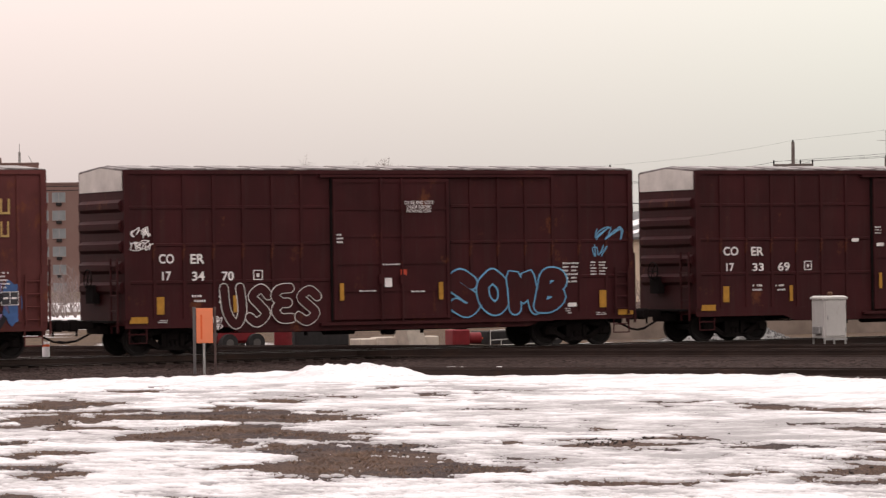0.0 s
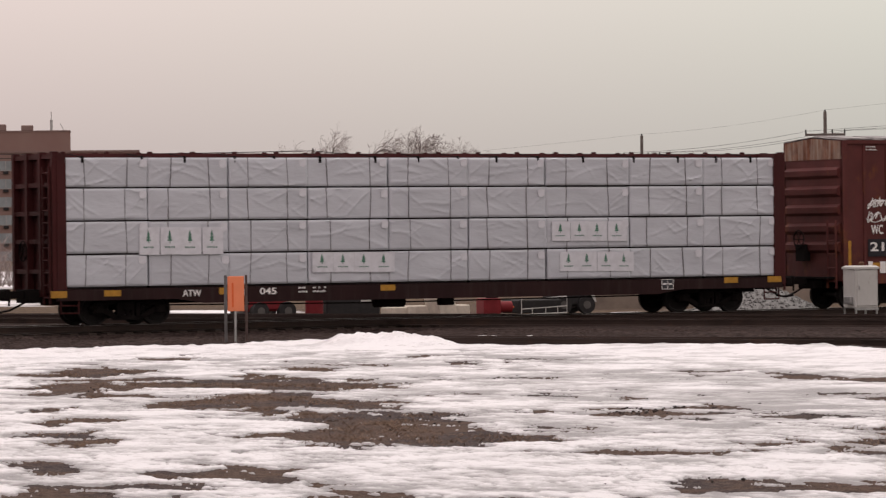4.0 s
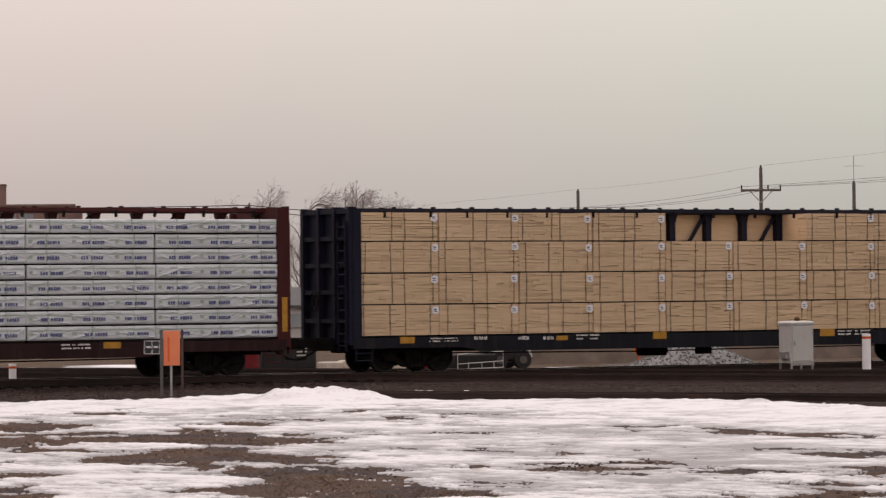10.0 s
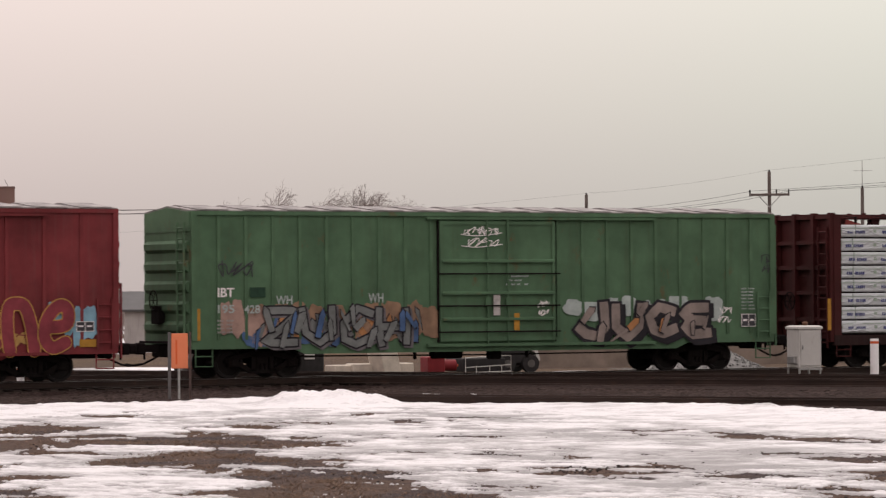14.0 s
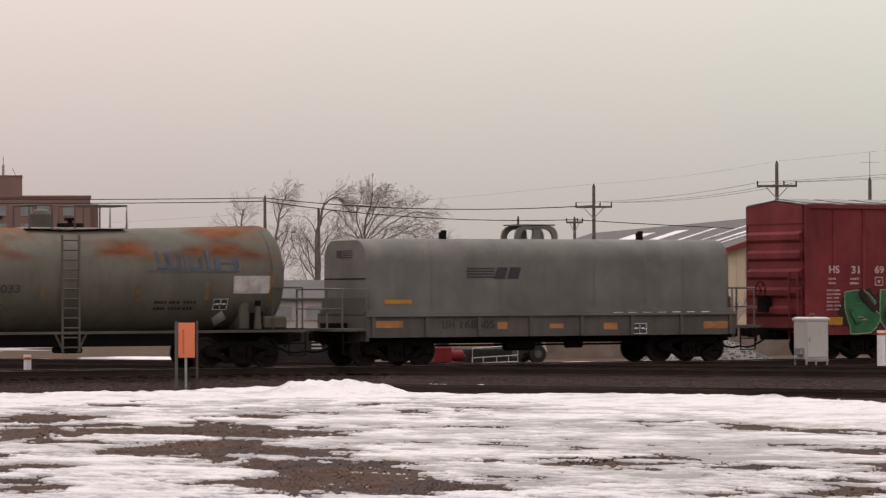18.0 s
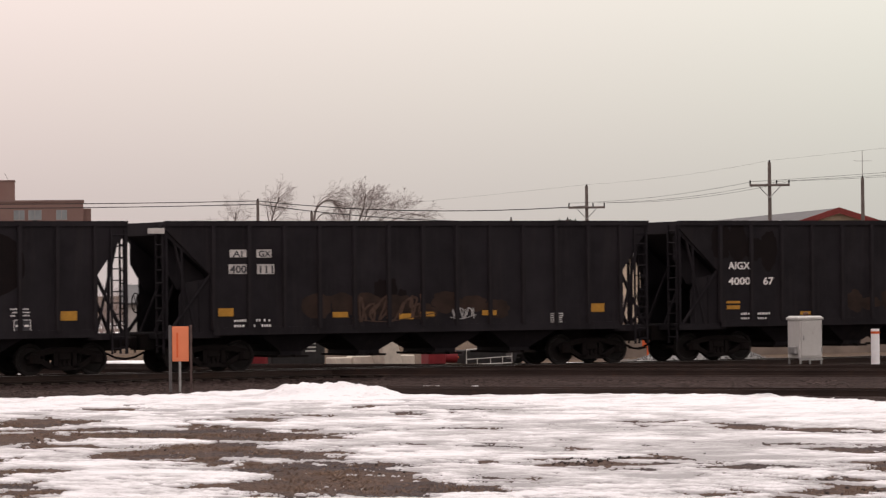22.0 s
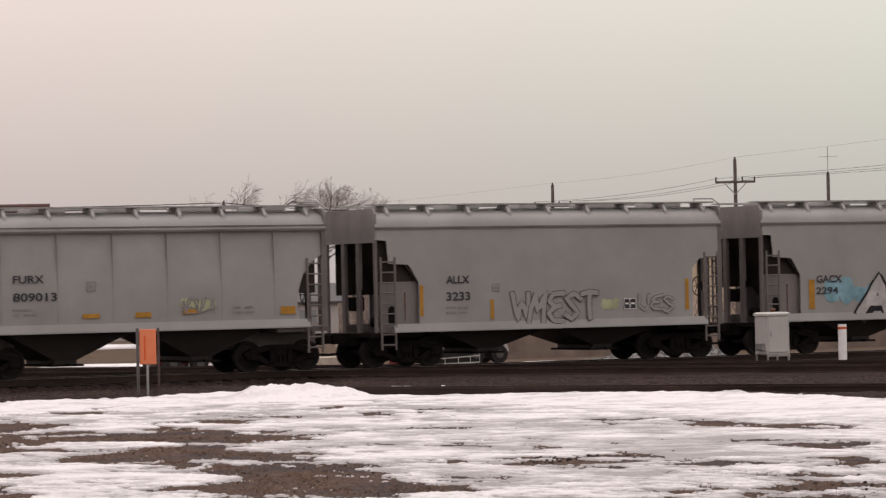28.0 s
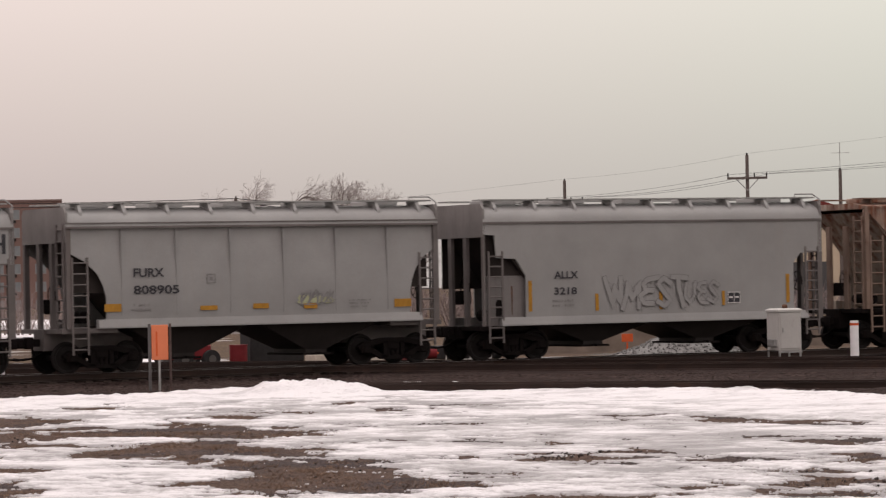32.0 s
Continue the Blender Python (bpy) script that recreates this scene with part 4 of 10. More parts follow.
def centerbeam(u0, u1, label, mat, top=4.62, deck=0.98):
    car, half = car_base("centerbeam_flatcar", u0, u1, label, "flatcar")
    sill = Mesh()
    for s in (-1, 1):
        ya, yb = sorted((s * HALF, s * (HALF - 0.12)))
        sill.prism([(-half, deck), (half, deck), (half, deck - 0.30), (half - 3.4, deck - 0.30), (half - 4.2, deck - 0.42), (-half + 4.2, deck - 0.42), (-half + 3.4, deck - 0.30), (-half, deck - 0.30)], ya, yb)
    part("side_sill", sill, M_SILLRED if mat == M_CBRED else M_SILLBLUE, car)
    part("deck", Mesh().box(-half, half, -HALF + 0.12, HALF - 0.12, deck - 0.1, deck), mat, car)
    cs = Mesh().box(-half + 0.2, half - 0.2, -0.3, 0.3, 0.55, deck - 0.1)
    for i in range(15):
        x = -half + 0.8 + i * (2 * half - 1.6) / 14
        cs.box(x - 0.05, x + 0.05, -HALF + 0.1, HALF - 0.1, deck - 0.3, deck - 0.1)
    part("center_sill", cs, M_UNDER, car)
    for e in (-1, 1):
        b = Mesh()
        xa, xb = sorted((e * (half - 0.12), e * (half - 0.06)))
        b.box(xa, xb, -HALF + 0.05, HALF - 0.05, deck, top - 0.03)
        part("bulkhead", b, mat, car)
        f = Mesh()
        for y in (-HALF + 0.10, -0.55, 0.45, HALF - 0.10):
            xa, xb = sorted((e * (half - 0.06), e * (half + 0.12)))
            f.box(xa, xb, y - 0.08, y + 0.08, deck - 0.2, top)
        for z in (1.45, 2.25, 3.0, 3.75, top - 0.12):
            xa, xb = sorted((e * (half - 0.06), e * (half + 0.08)))
            f.box(xa, xb, -HALF + 0.1, HALF - 0.1, z - 0.06, z + 0.06)
        part("bulkhead_frame", f, mat, car)
        for s in (-1, 1):
            ya, yb = sorted((s * (HALF + 0.005), s * (HALF - 0.1)))
            xa, xb = sorted((e * half, e * (half - 0.26)))
            part("bulkhead_post", Mesh().prism([(xa, deck), (xb, deck), (xb, top - 0.05), (xa, top - 0.05)], ya, yb), mat, car)
        end_ladder(car, e * (half + 0.16), -1.4, -0.95, 0.6, top - 0.4, 11, mat)
        g = Mesh().box(min(e * half, e * (half + 0.4)), max(e * half, e * (half + 0.4)), -0.5, 0.5, 0.62, deck)
        part("draft_sill", g, M_UNDER, car)
        part("brake_wheel", hand_wheel(Mesh(), e * (half + 0.16), 0.6, 2.0), M_UNDER, car)
        steps(car, e * (half - 0.35) - 0.25, mat, z1=0.75)
    ch = Mesh()
    ch.box(-half, half, -0.38, 0.38, top - 0.16, top - 0.02)
    ch.box(-half, half, -0.45, -0.38, top - 0.12, top - 0.02)
    ch.box(-half, half, 0.38, 0.45, top - 0.12, top - 0.02)
    part("top_chord", ch, mat, car)
    n = 18
    pd = Mesh().prism([(-0.09, top - 0.16), (-0.16, top - 0.16), (-0.09, top - 0.42), (-0.09, deck), (0.09, deck), (0.09, top - 0.42), (0.16, top - 0.16)], -0.12, 0.12).data("beam_post", mat)
    for i in range(1, n):
        part("beam_post", pd, None, car, at=(-half + i * 2 * half / n, 0, 0))
    w = 2 * half / n
    dg = Mesh().tube((0.1, 0, deck), (2 * w - 0.1, 0, top - 0.2), 0.06, 6).data("diagonal_brace", mat)
    for i in range(0, n, 2):
        part("diagonal_brace", dg, None, car, at=(-half + i * w, 0, 0))
    lash = Mesh().cbox(-0.06, 0.06, -0.06, 0.06, 0, 0.05, 0.015).data("cable_pulley", mat)
    for i in range(1, n * 2, 2):
        for s in (-1, 1):
            part("cable_pulley", lash, None, car, at=(-half + i * half / n, s * 0.4, top - 0.02))
    sh = Mesh().cbox(-0.035, 0.035, -1.52, -1.44, -0.17, 0.02, 0.012).tube((0, -1.5, -0.02), (0, -0.4, 0.1), 0.012, 5).data("lashing", M_UNDER)
    rl = random.Random(int(half * 100 + u0))
    for i in range(16):
        part("lashing", sh, None, car, at=(-half + 0.9 + i * (2 * half - 1.8) / 15 + rl.uniform(-0.25, 0.25), 0, top - 0.13))
    b = Mesh()
    b.tube((-1.6, -0.75, 0.48), (-0.7, -0.75, 0.48), 0.16, 12)
    b.run([(-half + 2.5, -0.6, 0.52), (-1.6, -0.7, 0.46), (half - 2.5, -0.6, 0.52)], 0.02, 6)
    b.cbox(0.4, 0.8, -0.95, -0.6, 0.35, 0.6, 0.03)
    part("brake_gear", b, M_UNDER, car)
    for s in (-1, 1):
        truck(car, s * (half - 2.2))
    couplers(car, half, 1.08)
    return car, half


def hopper_bays(car, xs, w, z0, z1, mat, yw=1.15, gate=True):
    """Funnels under the body, one for each centre in xs; w: half their width at the top."""
    for x in xs:
        m = Mesh()
        lo = 0.32
        m.loft([[(x - w, -yw, z1), (x + w, -yw, z1), (x + w, yw, z1), (x - w, yw, z1)], [(x - lo, -yw * 0.75, z0 + 0.1), (x + lo, -yw * 0.75, z0 + 0.1), (x + lo, yw * 0.75, z0 + 0.1), (x - lo, yw * 0.75, z0 + 0.1)], [(x - lo, -yw * 0.75, z0), (x + lo, -yw * 0.75, z0), (x + lo, yw * 0.75, z0), (x - lo, yw * 0.75, z0)]], caps=True)
        b = part("hopper_bay", m, mat, car)
        if gate:
            g = Mesh().box(x - lo - 0.15, x + lo + 0.15, -yw * 0.85, yw * 0.85, z0 - 0.06, z0)
            g.tube((x, -1.3, z0 - 0.02), (x, -yw * 0.7, z0 - 0.02), 0.04, 8)
            part("outlet_gate", g, M_UNDER, b)


def open_hopper(u0, u1, label, mat):
    car, half = car_base("coal_hopper_car", u0, u1, label, "hopper car")
    top, sill, cut_a, cut_b, zc = 4.08, 1.05, 1.4, 0.95, 2.55
    prof = [(-half, top), (half, top), (half, top - 0.2), (half - cut_b, zc), (half - cut_b, sill), (-half + cut_a, sill), (-half + cut_a, zc), (-half, top - 0.2)]
    for s in (-1, 1):
        ya, yb = sorted((s * (HALF - 0.08), s * (HALF - 0.02)))
        part("side_wall", Mesh().prism(prof, ya, yb), mat, car)
        m = Mesh()
        ya, yb = sorted((s * (HALF - 0.12), s * (HALF + 0.03)))
        m.box(-half, half, ya, yb, top - 0.12, top + 0.02)
        m.box(-half + cut_a, half - cut_b, ya, yb, sill - 0.05, sill + 0.16)
        part("side_chord", m, mat, car)
    post = Mesh().prism([(-0.08, HALF - 0.03), (-0.05, HALF + 0.06), (0.05, HALF + 0.06), (0.08, HALF - 0.03)], sill + 0.1, top - 0.1, "z").data("side_post", mat)
    n = 12
    for i in range(n + 1):
        x = -half + cut_a + i * (2 * half - cut_a - cut_b) / n
        for s in (-1, 1):
            part("side_post", post, None, car, at=pose(x, 0, 0, 0, 0, 180 if s < 0 else 0))
    for s in (-1, 1):
        ya, yb = sorted((s * (HALF - 0.14), s * (HALF - 0.09)))
        part("shear_plate", Mesh().prism([(-half + 0.42, sill), (-half + cut_a + 0.05, sill), (-half + cut_a + 0.05, zc + 0.02), (-half + 0.62, zc - 0.12), (-half + 0.42, zc - 0.5)], ya, yb), mat, car, "sooty plate closing the end bay")
        part("end_bay_panel", Mesh().prism([(-half + 0.08, top - 0.3), (-half + cut_a + 0.1, zc + 0.06), (-half + cut_a + 0.1, zc - 0.3), (-half + 0.5, zc - 0.3), (-half + 0.08, zc + 0.42)], min(s * (HALF - 0.5), s * (HALF - 0.45)), max(s * (HALF - 0.5), s * (HALF - 0.45))), mat, car, "dark recessed panel under the slope sheet")
    part("plate_seam", Mesh().box(-half + 1.0, -half + 1.05, -HALF + 0.06, -HALF + 0.1, sill, zc - 0.1), mat, car)
    for e in (-1, 1):
        cut = cut_a if e < 0 else cut_b
        sl = Mesh()
        pts = [(e * (half - 0.05), top), (e * half, top), (e * half, top - 0.35), (e * (half - 3.2), sill), (e * (half - 3.28), sill)]
        sl.prism(pts, -HALF + 0.08, HALF - 0.08)
        part("slope_sheet", sl, mat, car)
        part("end_sill", Mesh().box(min(e * half, e * (half - cut - 0.2)), max(e * half, e * (half - cut - 0.2)), -HALF + 0.05, HALF - 0.05, sill - 0.12, sill + 0.05), mat, car)
        for y in (-HALF + 0.1, HALF - 0.1):
            part("end_brace", Mesh().tube((e * (half - 0.1), y, sill), (e * (half - cut + 0.05), y, zc + 0.1), 0.05, 6), mat, car)
            part("end_brace", Mesh().tube((e * (half - 0.55), y, sill), (e * (half - 0.5), y, top - 0.7), 0.045, 6), mat, car)
            part("end_brace", Mesh().tube((e * (half - 0.06), y, sill), (e * (half - 0.06), y, top - 0.2), 0.045, 6), mat, car)
            part("end_brace", Mesh().tube((e * (half - 0.9), y, sill), (e * (half - 0.3), y, top - 0.6), 0.04, 6), mat, car)
        for y in (-0.5, 0.5):
            part("end_brace", Mesh().tube((e * (half - 0.1), y, sill), (e * (half - 1.0), y, zc + 0.5), 0.05, 6), mat, car)
        if e > 0:
            ladder(car, half - 0.48, half - 0.08, 0.55, top - 0.2, -HALF - 0.02, 11, mat, 0.016)
        end_ladder(car, e * (half + 0.02), -1.4, -0.95, 0.55, top - 0.1, 10, mat)
        part("draft_sill", Mesh().box(min(e * (half - 2.2), e * (half + 0.25)), max(e * (half - 2.2), e * (half + 0.25)), -0.35, 0.35, 0.62, sill), M_UNDER, car)
        w = hand_wheel(Mesh(), e * (half - 0.07), 0.7, 1.9)
        part("brake_wheel", w, M_UNDER, car)
    hopper_bays(car, [-3.6, -1.2, 1.2, 3.6], 1.2, 0.42, sill + 0.02, mat, 1.3)
    part("center_sill", Mesh().box(-half + 2.2, half - 2.2, -0.3, 0.3, 0.72, sill + 0.2), M_UNDER, car)
    for s in (-1, 1):
        truck(car, s * (half - 1.62))
    couplers(car, half, 0.55)
    return car, half


def arc(cx, cz, r, a0, a1, n=8):
    return [(cx + r * math.cos(radians(a0 + (a1 - a0) * i / n)), cz + r * math.sin(radians(a0 + (a1 - a0) * i / n))) for i in range(n + 1)]


def covered_hopper(u0, u1, label, mat, kind, reach=0.68):
    """kind: 'flat' (straight sides, stepped cut-outs), 'round' (curved sides, arched cut-outs) or 'ribbed' (posts, sloping ends)."""
    car, half = car_base("covered_hopper_car", u0, u1, label, "hopper car")
    eave, roof = (3.93, 4.42) if kind != "ribbed" else (4.28, 4.38)
    sill = {"flat": 1.18, "round": 1.40, "ribbed": 1.40}[kind]
    if kind == "flat":
        prof = [(-half + 1.36, sill), (-half + 1.36, 2.38), (-half + 1.05, 2.87), (-half + 0.42, 2.91), (-half + 0.36, 3.55), (-half, 3.58), (-half, eave), (half, eave), (half, 2.94), (half - 0.78, 2.91), (half - 1.03, 2.62), (half - 1.03, sill)]
    elif kind == "round":
        prof = [(-half + 1.35, sill)] + [(-half + 0.02 + x, z) for x, z in arc(0.0, 1.85, 1.3, 10, 84)] + [(-half, 3.2), (-half, eave), (half, eave), (half, 3.05)] + [(half - x, z) for x, z in arc(0.0, 1.75, 1.3, 86, 8)] + [(half - 1.3, sill)]
    else:
        prof = [(-half + 1.5, sill), (-half + 1.35, 2.9), (-half, 4.22), (-half, eave), (half, eave), (half, 4.18), (half - 1.2, 2.8), (half - 1.25, sill)]
    for s in (-1, 1):
        if kind == "round":
            # the side bows outwards between roof and sill
            m = Mesh()
            k = 8
            zs = [sill + (eave - sill) * i / k for i in range(k + 1)]
            ring = []

            def ends(z):
                d = z - 1.85
                left = math.sqrt(max(0, 1.69 - d * d)) if d > 0 else 1.3
                if z > 3.15:
                    left = 0.0
                return -half + left * 0.88, half - left * 0.7
            for z in zs:
                f = (z - sill) / (eave - sill)
                y = HALF - 0.10 + 0.10 * math.sin(math.pi * min(1, f * 0.9 + 0.25))
                a, b = ends(z)
                ring.append([(a + (b - a) * i / 12, s * y, z) for i in range(13)])
            m.loft(ring, closed=False)
            m.loft([[(p[0], p[1] - s * 0.05, p[2]) for p in r] for r in ring], closed=False)
            part("side_wall", m, mat, car, smooth=True)
        else:
            ya, yb = sorted((s * (HALF - 0.05), s * HALF))
            part("side_wall", Mesh().prism(prof, ya, yb), mat, car)
    if kind == "round":
        seam = Mesh().prism([(-0.012, HALF - 0.12), (-0.012, HALF + 0.006), (0.012, HALF + 0.006), (0.012, HALF - 0.12)], sill + 0.15, eave - 0.1, "z").data("side_seam", mat)
        for i in range(1, 7):
            part("side_seam", seam, None, car, at=pose(-half + i * 2 * half / 7, 0, 0, 0, 0, 180))
    if kind == "ribbed":
        post = Mesh().prism([(-0.07, HALF), (-0.045, HALF + 0.07), (0.045, HALF + 0.07), (0.07, HALF)], sill + 0.05, eave - 0.08, "z").data("side_post", M_RUSTSHADERIB)
        n = 9
        for i in range(n + 1):
            x = -half + 1.55 + i * (2 * half - 2.9) / n
            for s in (-1, 1):
                part("side_post", post, None, car, at=pose(x, 0, 0, 0, 0, 180 if s < 0 else 0))
    # roof: curved edge and flat crown
    if kind == "ribbed":
        rp = [(-HALF - 0.02, eave - 0.08), (-HALF - 0.02, eave), (-0.9, roof), (0.9, roof), (HALF + 0.02, eave), (HALF + 0.02, eave - 0.08)]
    else:
        rp = [(-HALF - 0.012, eave - 0.05), (-HALF - 0.012, eave), (-HALF + 0.03, eave + 0.16), (-HALF + 0.16, eave + 0.33), (-HALF + 0.40, eave + 0.44), (-0.8, roof + 0.02), (0.8, roof + 0.02), (HALF - 0.40, eave + 0.44), (HALF - 0.16, eave + 0.33), (HALF - 0.03, eave + 0.16), (HALF + 0.012, eave), (HALF + 0.012, eave - 0.05)]
    part("roof", Mesh().prism(rp, -half, half, "x"), mat, car, smooth=True)
    if kind != "ribbed":
        for s in (-1, 1):
            ya, yb = sorted((s * HALF, s * (HALF + 0.035)))
            part("eave_band", Mesh().box(-half, half, ya, yb, eave - 0.06, eave), M_GREYD, car)
            if kind == "round":
                part("eave_bead", Mesh().box(-half, half, min(s * (HALF - 0.03), s * (HALF + 0.02)), max(s * (HALF - 0.03), s * (HALF + 0.02)), eave + 0.07, eave + 0.10), M_GREYD, car)
    # running boards on brackets, with hatches between
    rw = Mesh()
    for s in (-1, 1):
        ya, yb = sorted((s * 0.75, s * 1.28))
        rw.box(-half + 0.1, half - 0.05, ya, yb, roof + 0.12, roof + 0.16)
    part("running_board", rw, M_GALV if kind != "ribbed" else M_RUSTSHADERIB, car)
    brk = Mesh().prism([(-1.43, eave + 0.24), (-1.40, eave + 0.40), (-1.22, roof + 0.12), (-0.7, roof + 0.12), (-0.75, roof), (-1.3, eave + 0.36)], -0.045, 0.045, "x").data("walk_bracket", mat)
    if kind == "ribbed":
        brk = Mesh().prism([(-1.2, roof - 0.03), (-1.15, roof + 0.12), (-0.7, roof + 0.12), (-0.7, roof - 0.01)], -0.03, 0.03, "x").data("walk_bracket", M_RUSTSHADERIB)
    nb = 9
    for i in range(nb):
        part("walk_bracket", brk, None, car, at=(-half + 0.5 + i * (2 * half - 1.0) / (nb - 1), 0, 0))
    for i in range(5):
        x = -half + 1.2 + i * (2 * half - 2.4) / 4
        part("hatch", Mesh().cbox(x - 0.5, x + 0.5, -0.5, 0.5, roof, roof + 0.17, 0.04), mat, car)
    rl = Mesh()
    rl.run([(half - 0.75, -1.28, roof + 0.14), (half - 0.75, -1.28, roof + 0.24), (half - 0.12, -1.28, roof + 0.24), (half + 0.02, -1.45, roof + 0.08), (half + 0.02, -1.5, eave - 0.2)], 0.022, 6)
    part("grab_rail", rl, mat, car)
    # side sill, end platforms, posts, ladders and slope sheets
    for s in (-1, 1):
        ya, yb = sorted((s * (HALF - 0.15), s * (HALF + 0.02)))
        xa, xb = -half + (0.9 if kind != "flat" else 0.55), half - 0.55
        low = 0.07 if kind != "ribbed" else 0.006
        part("side_sill", Mesh().prism([(s * (HALF - 0.15), sill - 0.2), (s * (HALF + low), sill - 0.2), (s * (HALF + low), sill - 0.16), (s * (HALF + 0.005), sill + 0.04), (s * (HALF - 0.15), sill + 0.04)], xa, xb, "x"), mat, car)
    for e in (-1, 1):
        sl = Mesh()
        far = 2.6
        sl.prism([(e * (half - 0.25), 3.75 if kind != "ribbed" else 4.1), (e * (half - 0.19), 3.75 if kind != "ribbed" else 4.1), (e * (half - far + 0.06), sill - 0.2), (e * (half - far), sill - 0.2)], -HALF + (0.2 if kind == "round" else 0.06), HALF - (0.2 if kind == "round" else 0.06))
        part("slope_sheet", sl, M_SHADESHEET if kind != "ribbed" else M_CREAM, car)
        if kind == "round":
            xa, xb = sorted((e * (half - 1.4), e * (half - 0.22)))
            # added dark panel: the shade inside the arch is put into its colour
            part("end_web", Mesh().box(xa, xb, -1.25, -1.22, 2.15, 3.3), M_SHADESHEET, car, "dark panel for the shade inside the arch")
        if kind == "flat" and e < 0:
            sp = part("shear_panel", Mesh().cbox(-half + 0.2, -half + 1.45, -1.36, -1.32, sill - 0.2, 2.40, 0.01), M_GREYPLATE, car, "stained grey panel under the slope sheet")
            # added dark panels stand in for the shade in the end opening
            part("upper_web", Mesh().box(-half + 0.2, -half + 1.5, -1.31, -1.28, 2.38, 3.76), M_SHADESHEET, car, "dark panel for the shade under the roof end")
            part("upper_web", Mesh().box(-half + 0.2, -half + 1.5, 1.28, 1.31, 2.05, 3.76), M_SHADESHEET, car, "dark panel for the shade under the roof end")
            part("access_hole", Mesh().prism([(-half + 0.47, 1.2), (-half + 0.69, 1.2), (-half + 0.69, 1.62), (-half + 0.64, 1.72), (-half + 0.52, 1.72), (-half + 0.47, 1.62)], -1.364, -1.35), M_UNDER, sp)
            part("rust_run", Mesh().prism([(-half + 0.98, 2.1), (-half + 1.03, 2.1), (-half + 1.02, 1.3), (-half + 0.99, 1.3)], -1.363, -1.358), M_RUSTRUN, sp)
        if kind != "ribbed":
            ew = Mesh().prism([(-HALF + 0.01, 3.5), (-HALF + 0.01, roof - 0.12), (-HALF + 0.12, roof + 0.03), (HALF - 0.12, roof + 0.03), (HALF - 0.01, roof - 0.12), (HALF - 0.01, 3.5)], min(e * (half + 0.012), e * (half - 0.06)), max(e * (half + 0.012), e * (half - 0.06)), "x")
            part("end_wall", ew, M_GREYPLATE, car)
        for y in (-HALF + 0.07, HALF - 0.07):
            wd = 0.06 if kind == "flat" and e < 0 else 0.14
            part("end_post", Mesh().box(min(e * half, e * (half - wd)), max(e * half, e * (half - wd)), y - 0.07, y + 0.07, sill - 0.2, eave - 0.05), M_GREYD if kind != "ribbed" else M_RUSTSHADERIB, car)
        for y in (-0.45, 0.45):
            part("end_post", Mesh().box(min(e * half, e * (half - 0.1)), max(e * half, e * (half - 0.1)), y - 0.1, y + 0.1, sill - 0.2, 3.7), M_GREYD if kind != "ribbed" else M_RUSTSHADERIB, car)
        pf = Mesh().box(min(e * (half + 0.12), e * (half - 1.5)), max(e * (half + 0.12), e * (half - 1.5)), -HALF + 0.1, HALF - 0.1, sill - 0.32, sill - 0.2)
        pf.box(min(e * (half + 0.2), e * (half - 2.4)), max(e * (half + 0.2), e * (half - 2.4)), -0.35, 0.35, 0.62, sill - 0.2)
        part("end_platform", pf, M_UNDER if kind != "round" else M_GREYD, car)
        lx = e * (half - 0.38)
        ladder(car, lx - 0.22, lx + 0.22, 0.5, 3.1 if kind != "ribbed" else 3.4, -HALF - 0.01, 9, M_GREYD if kind != "ribbed" else M_RUSTSHADERIB)
        if kind != "flat" or e > 0:
            end_ladder(car, e * (half + 0.04), -1.42, -0.98, sill - 0.2, 4.0, 9, M_GREYD if kind != "ribbed" else M_RUSTSHADERIB)
        bw = hand_wheel(Mesh(), e * (half - 0.08), -0.3, 2.1)
        bw.cbox(min(e * (half - 0.5), e * (half - 0.15)), max(e * (half - 0.5), e * (half - 0.15)), 0.1, 0.5, 1.6, 2.0, 0.03)
        bw.tube((e * (half - 0.9), -0.6, sill + 0.1), (e * (half - 0.9), 0.3, sill + 0.1), 0.17, 12)
        part("brake_gear", bw, M_UNDER, car)
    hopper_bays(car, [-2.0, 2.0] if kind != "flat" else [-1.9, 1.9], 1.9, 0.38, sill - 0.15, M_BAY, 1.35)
    for s in (-1, 1):
        truck(car, s * (half - 1.2))
    couplers(car, half, reach)
    return car, half


# dark base colour carries the shade in the hopper's end openings
M_SHADESHEET = painted("sooted_slope_sheet", (0.042, 0.035, 0.032), vary=0.3, offset=13)
M_GREYPLATE = painted("rain_streaked_grey_plate", (0.20, 0.19, 0.182), vary=0.2, streak=0.55, dirt=(0.10, 0.085, 0.075), offset=15)
M_RUSTRUN = plain("brown_rust_run", (0.10, 0.05, 0.03), 0.8, 0.3)
# bays under the body: far darker than its light grey, with darker streaks
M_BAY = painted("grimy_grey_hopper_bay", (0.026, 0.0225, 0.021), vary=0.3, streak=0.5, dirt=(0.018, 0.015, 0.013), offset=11)


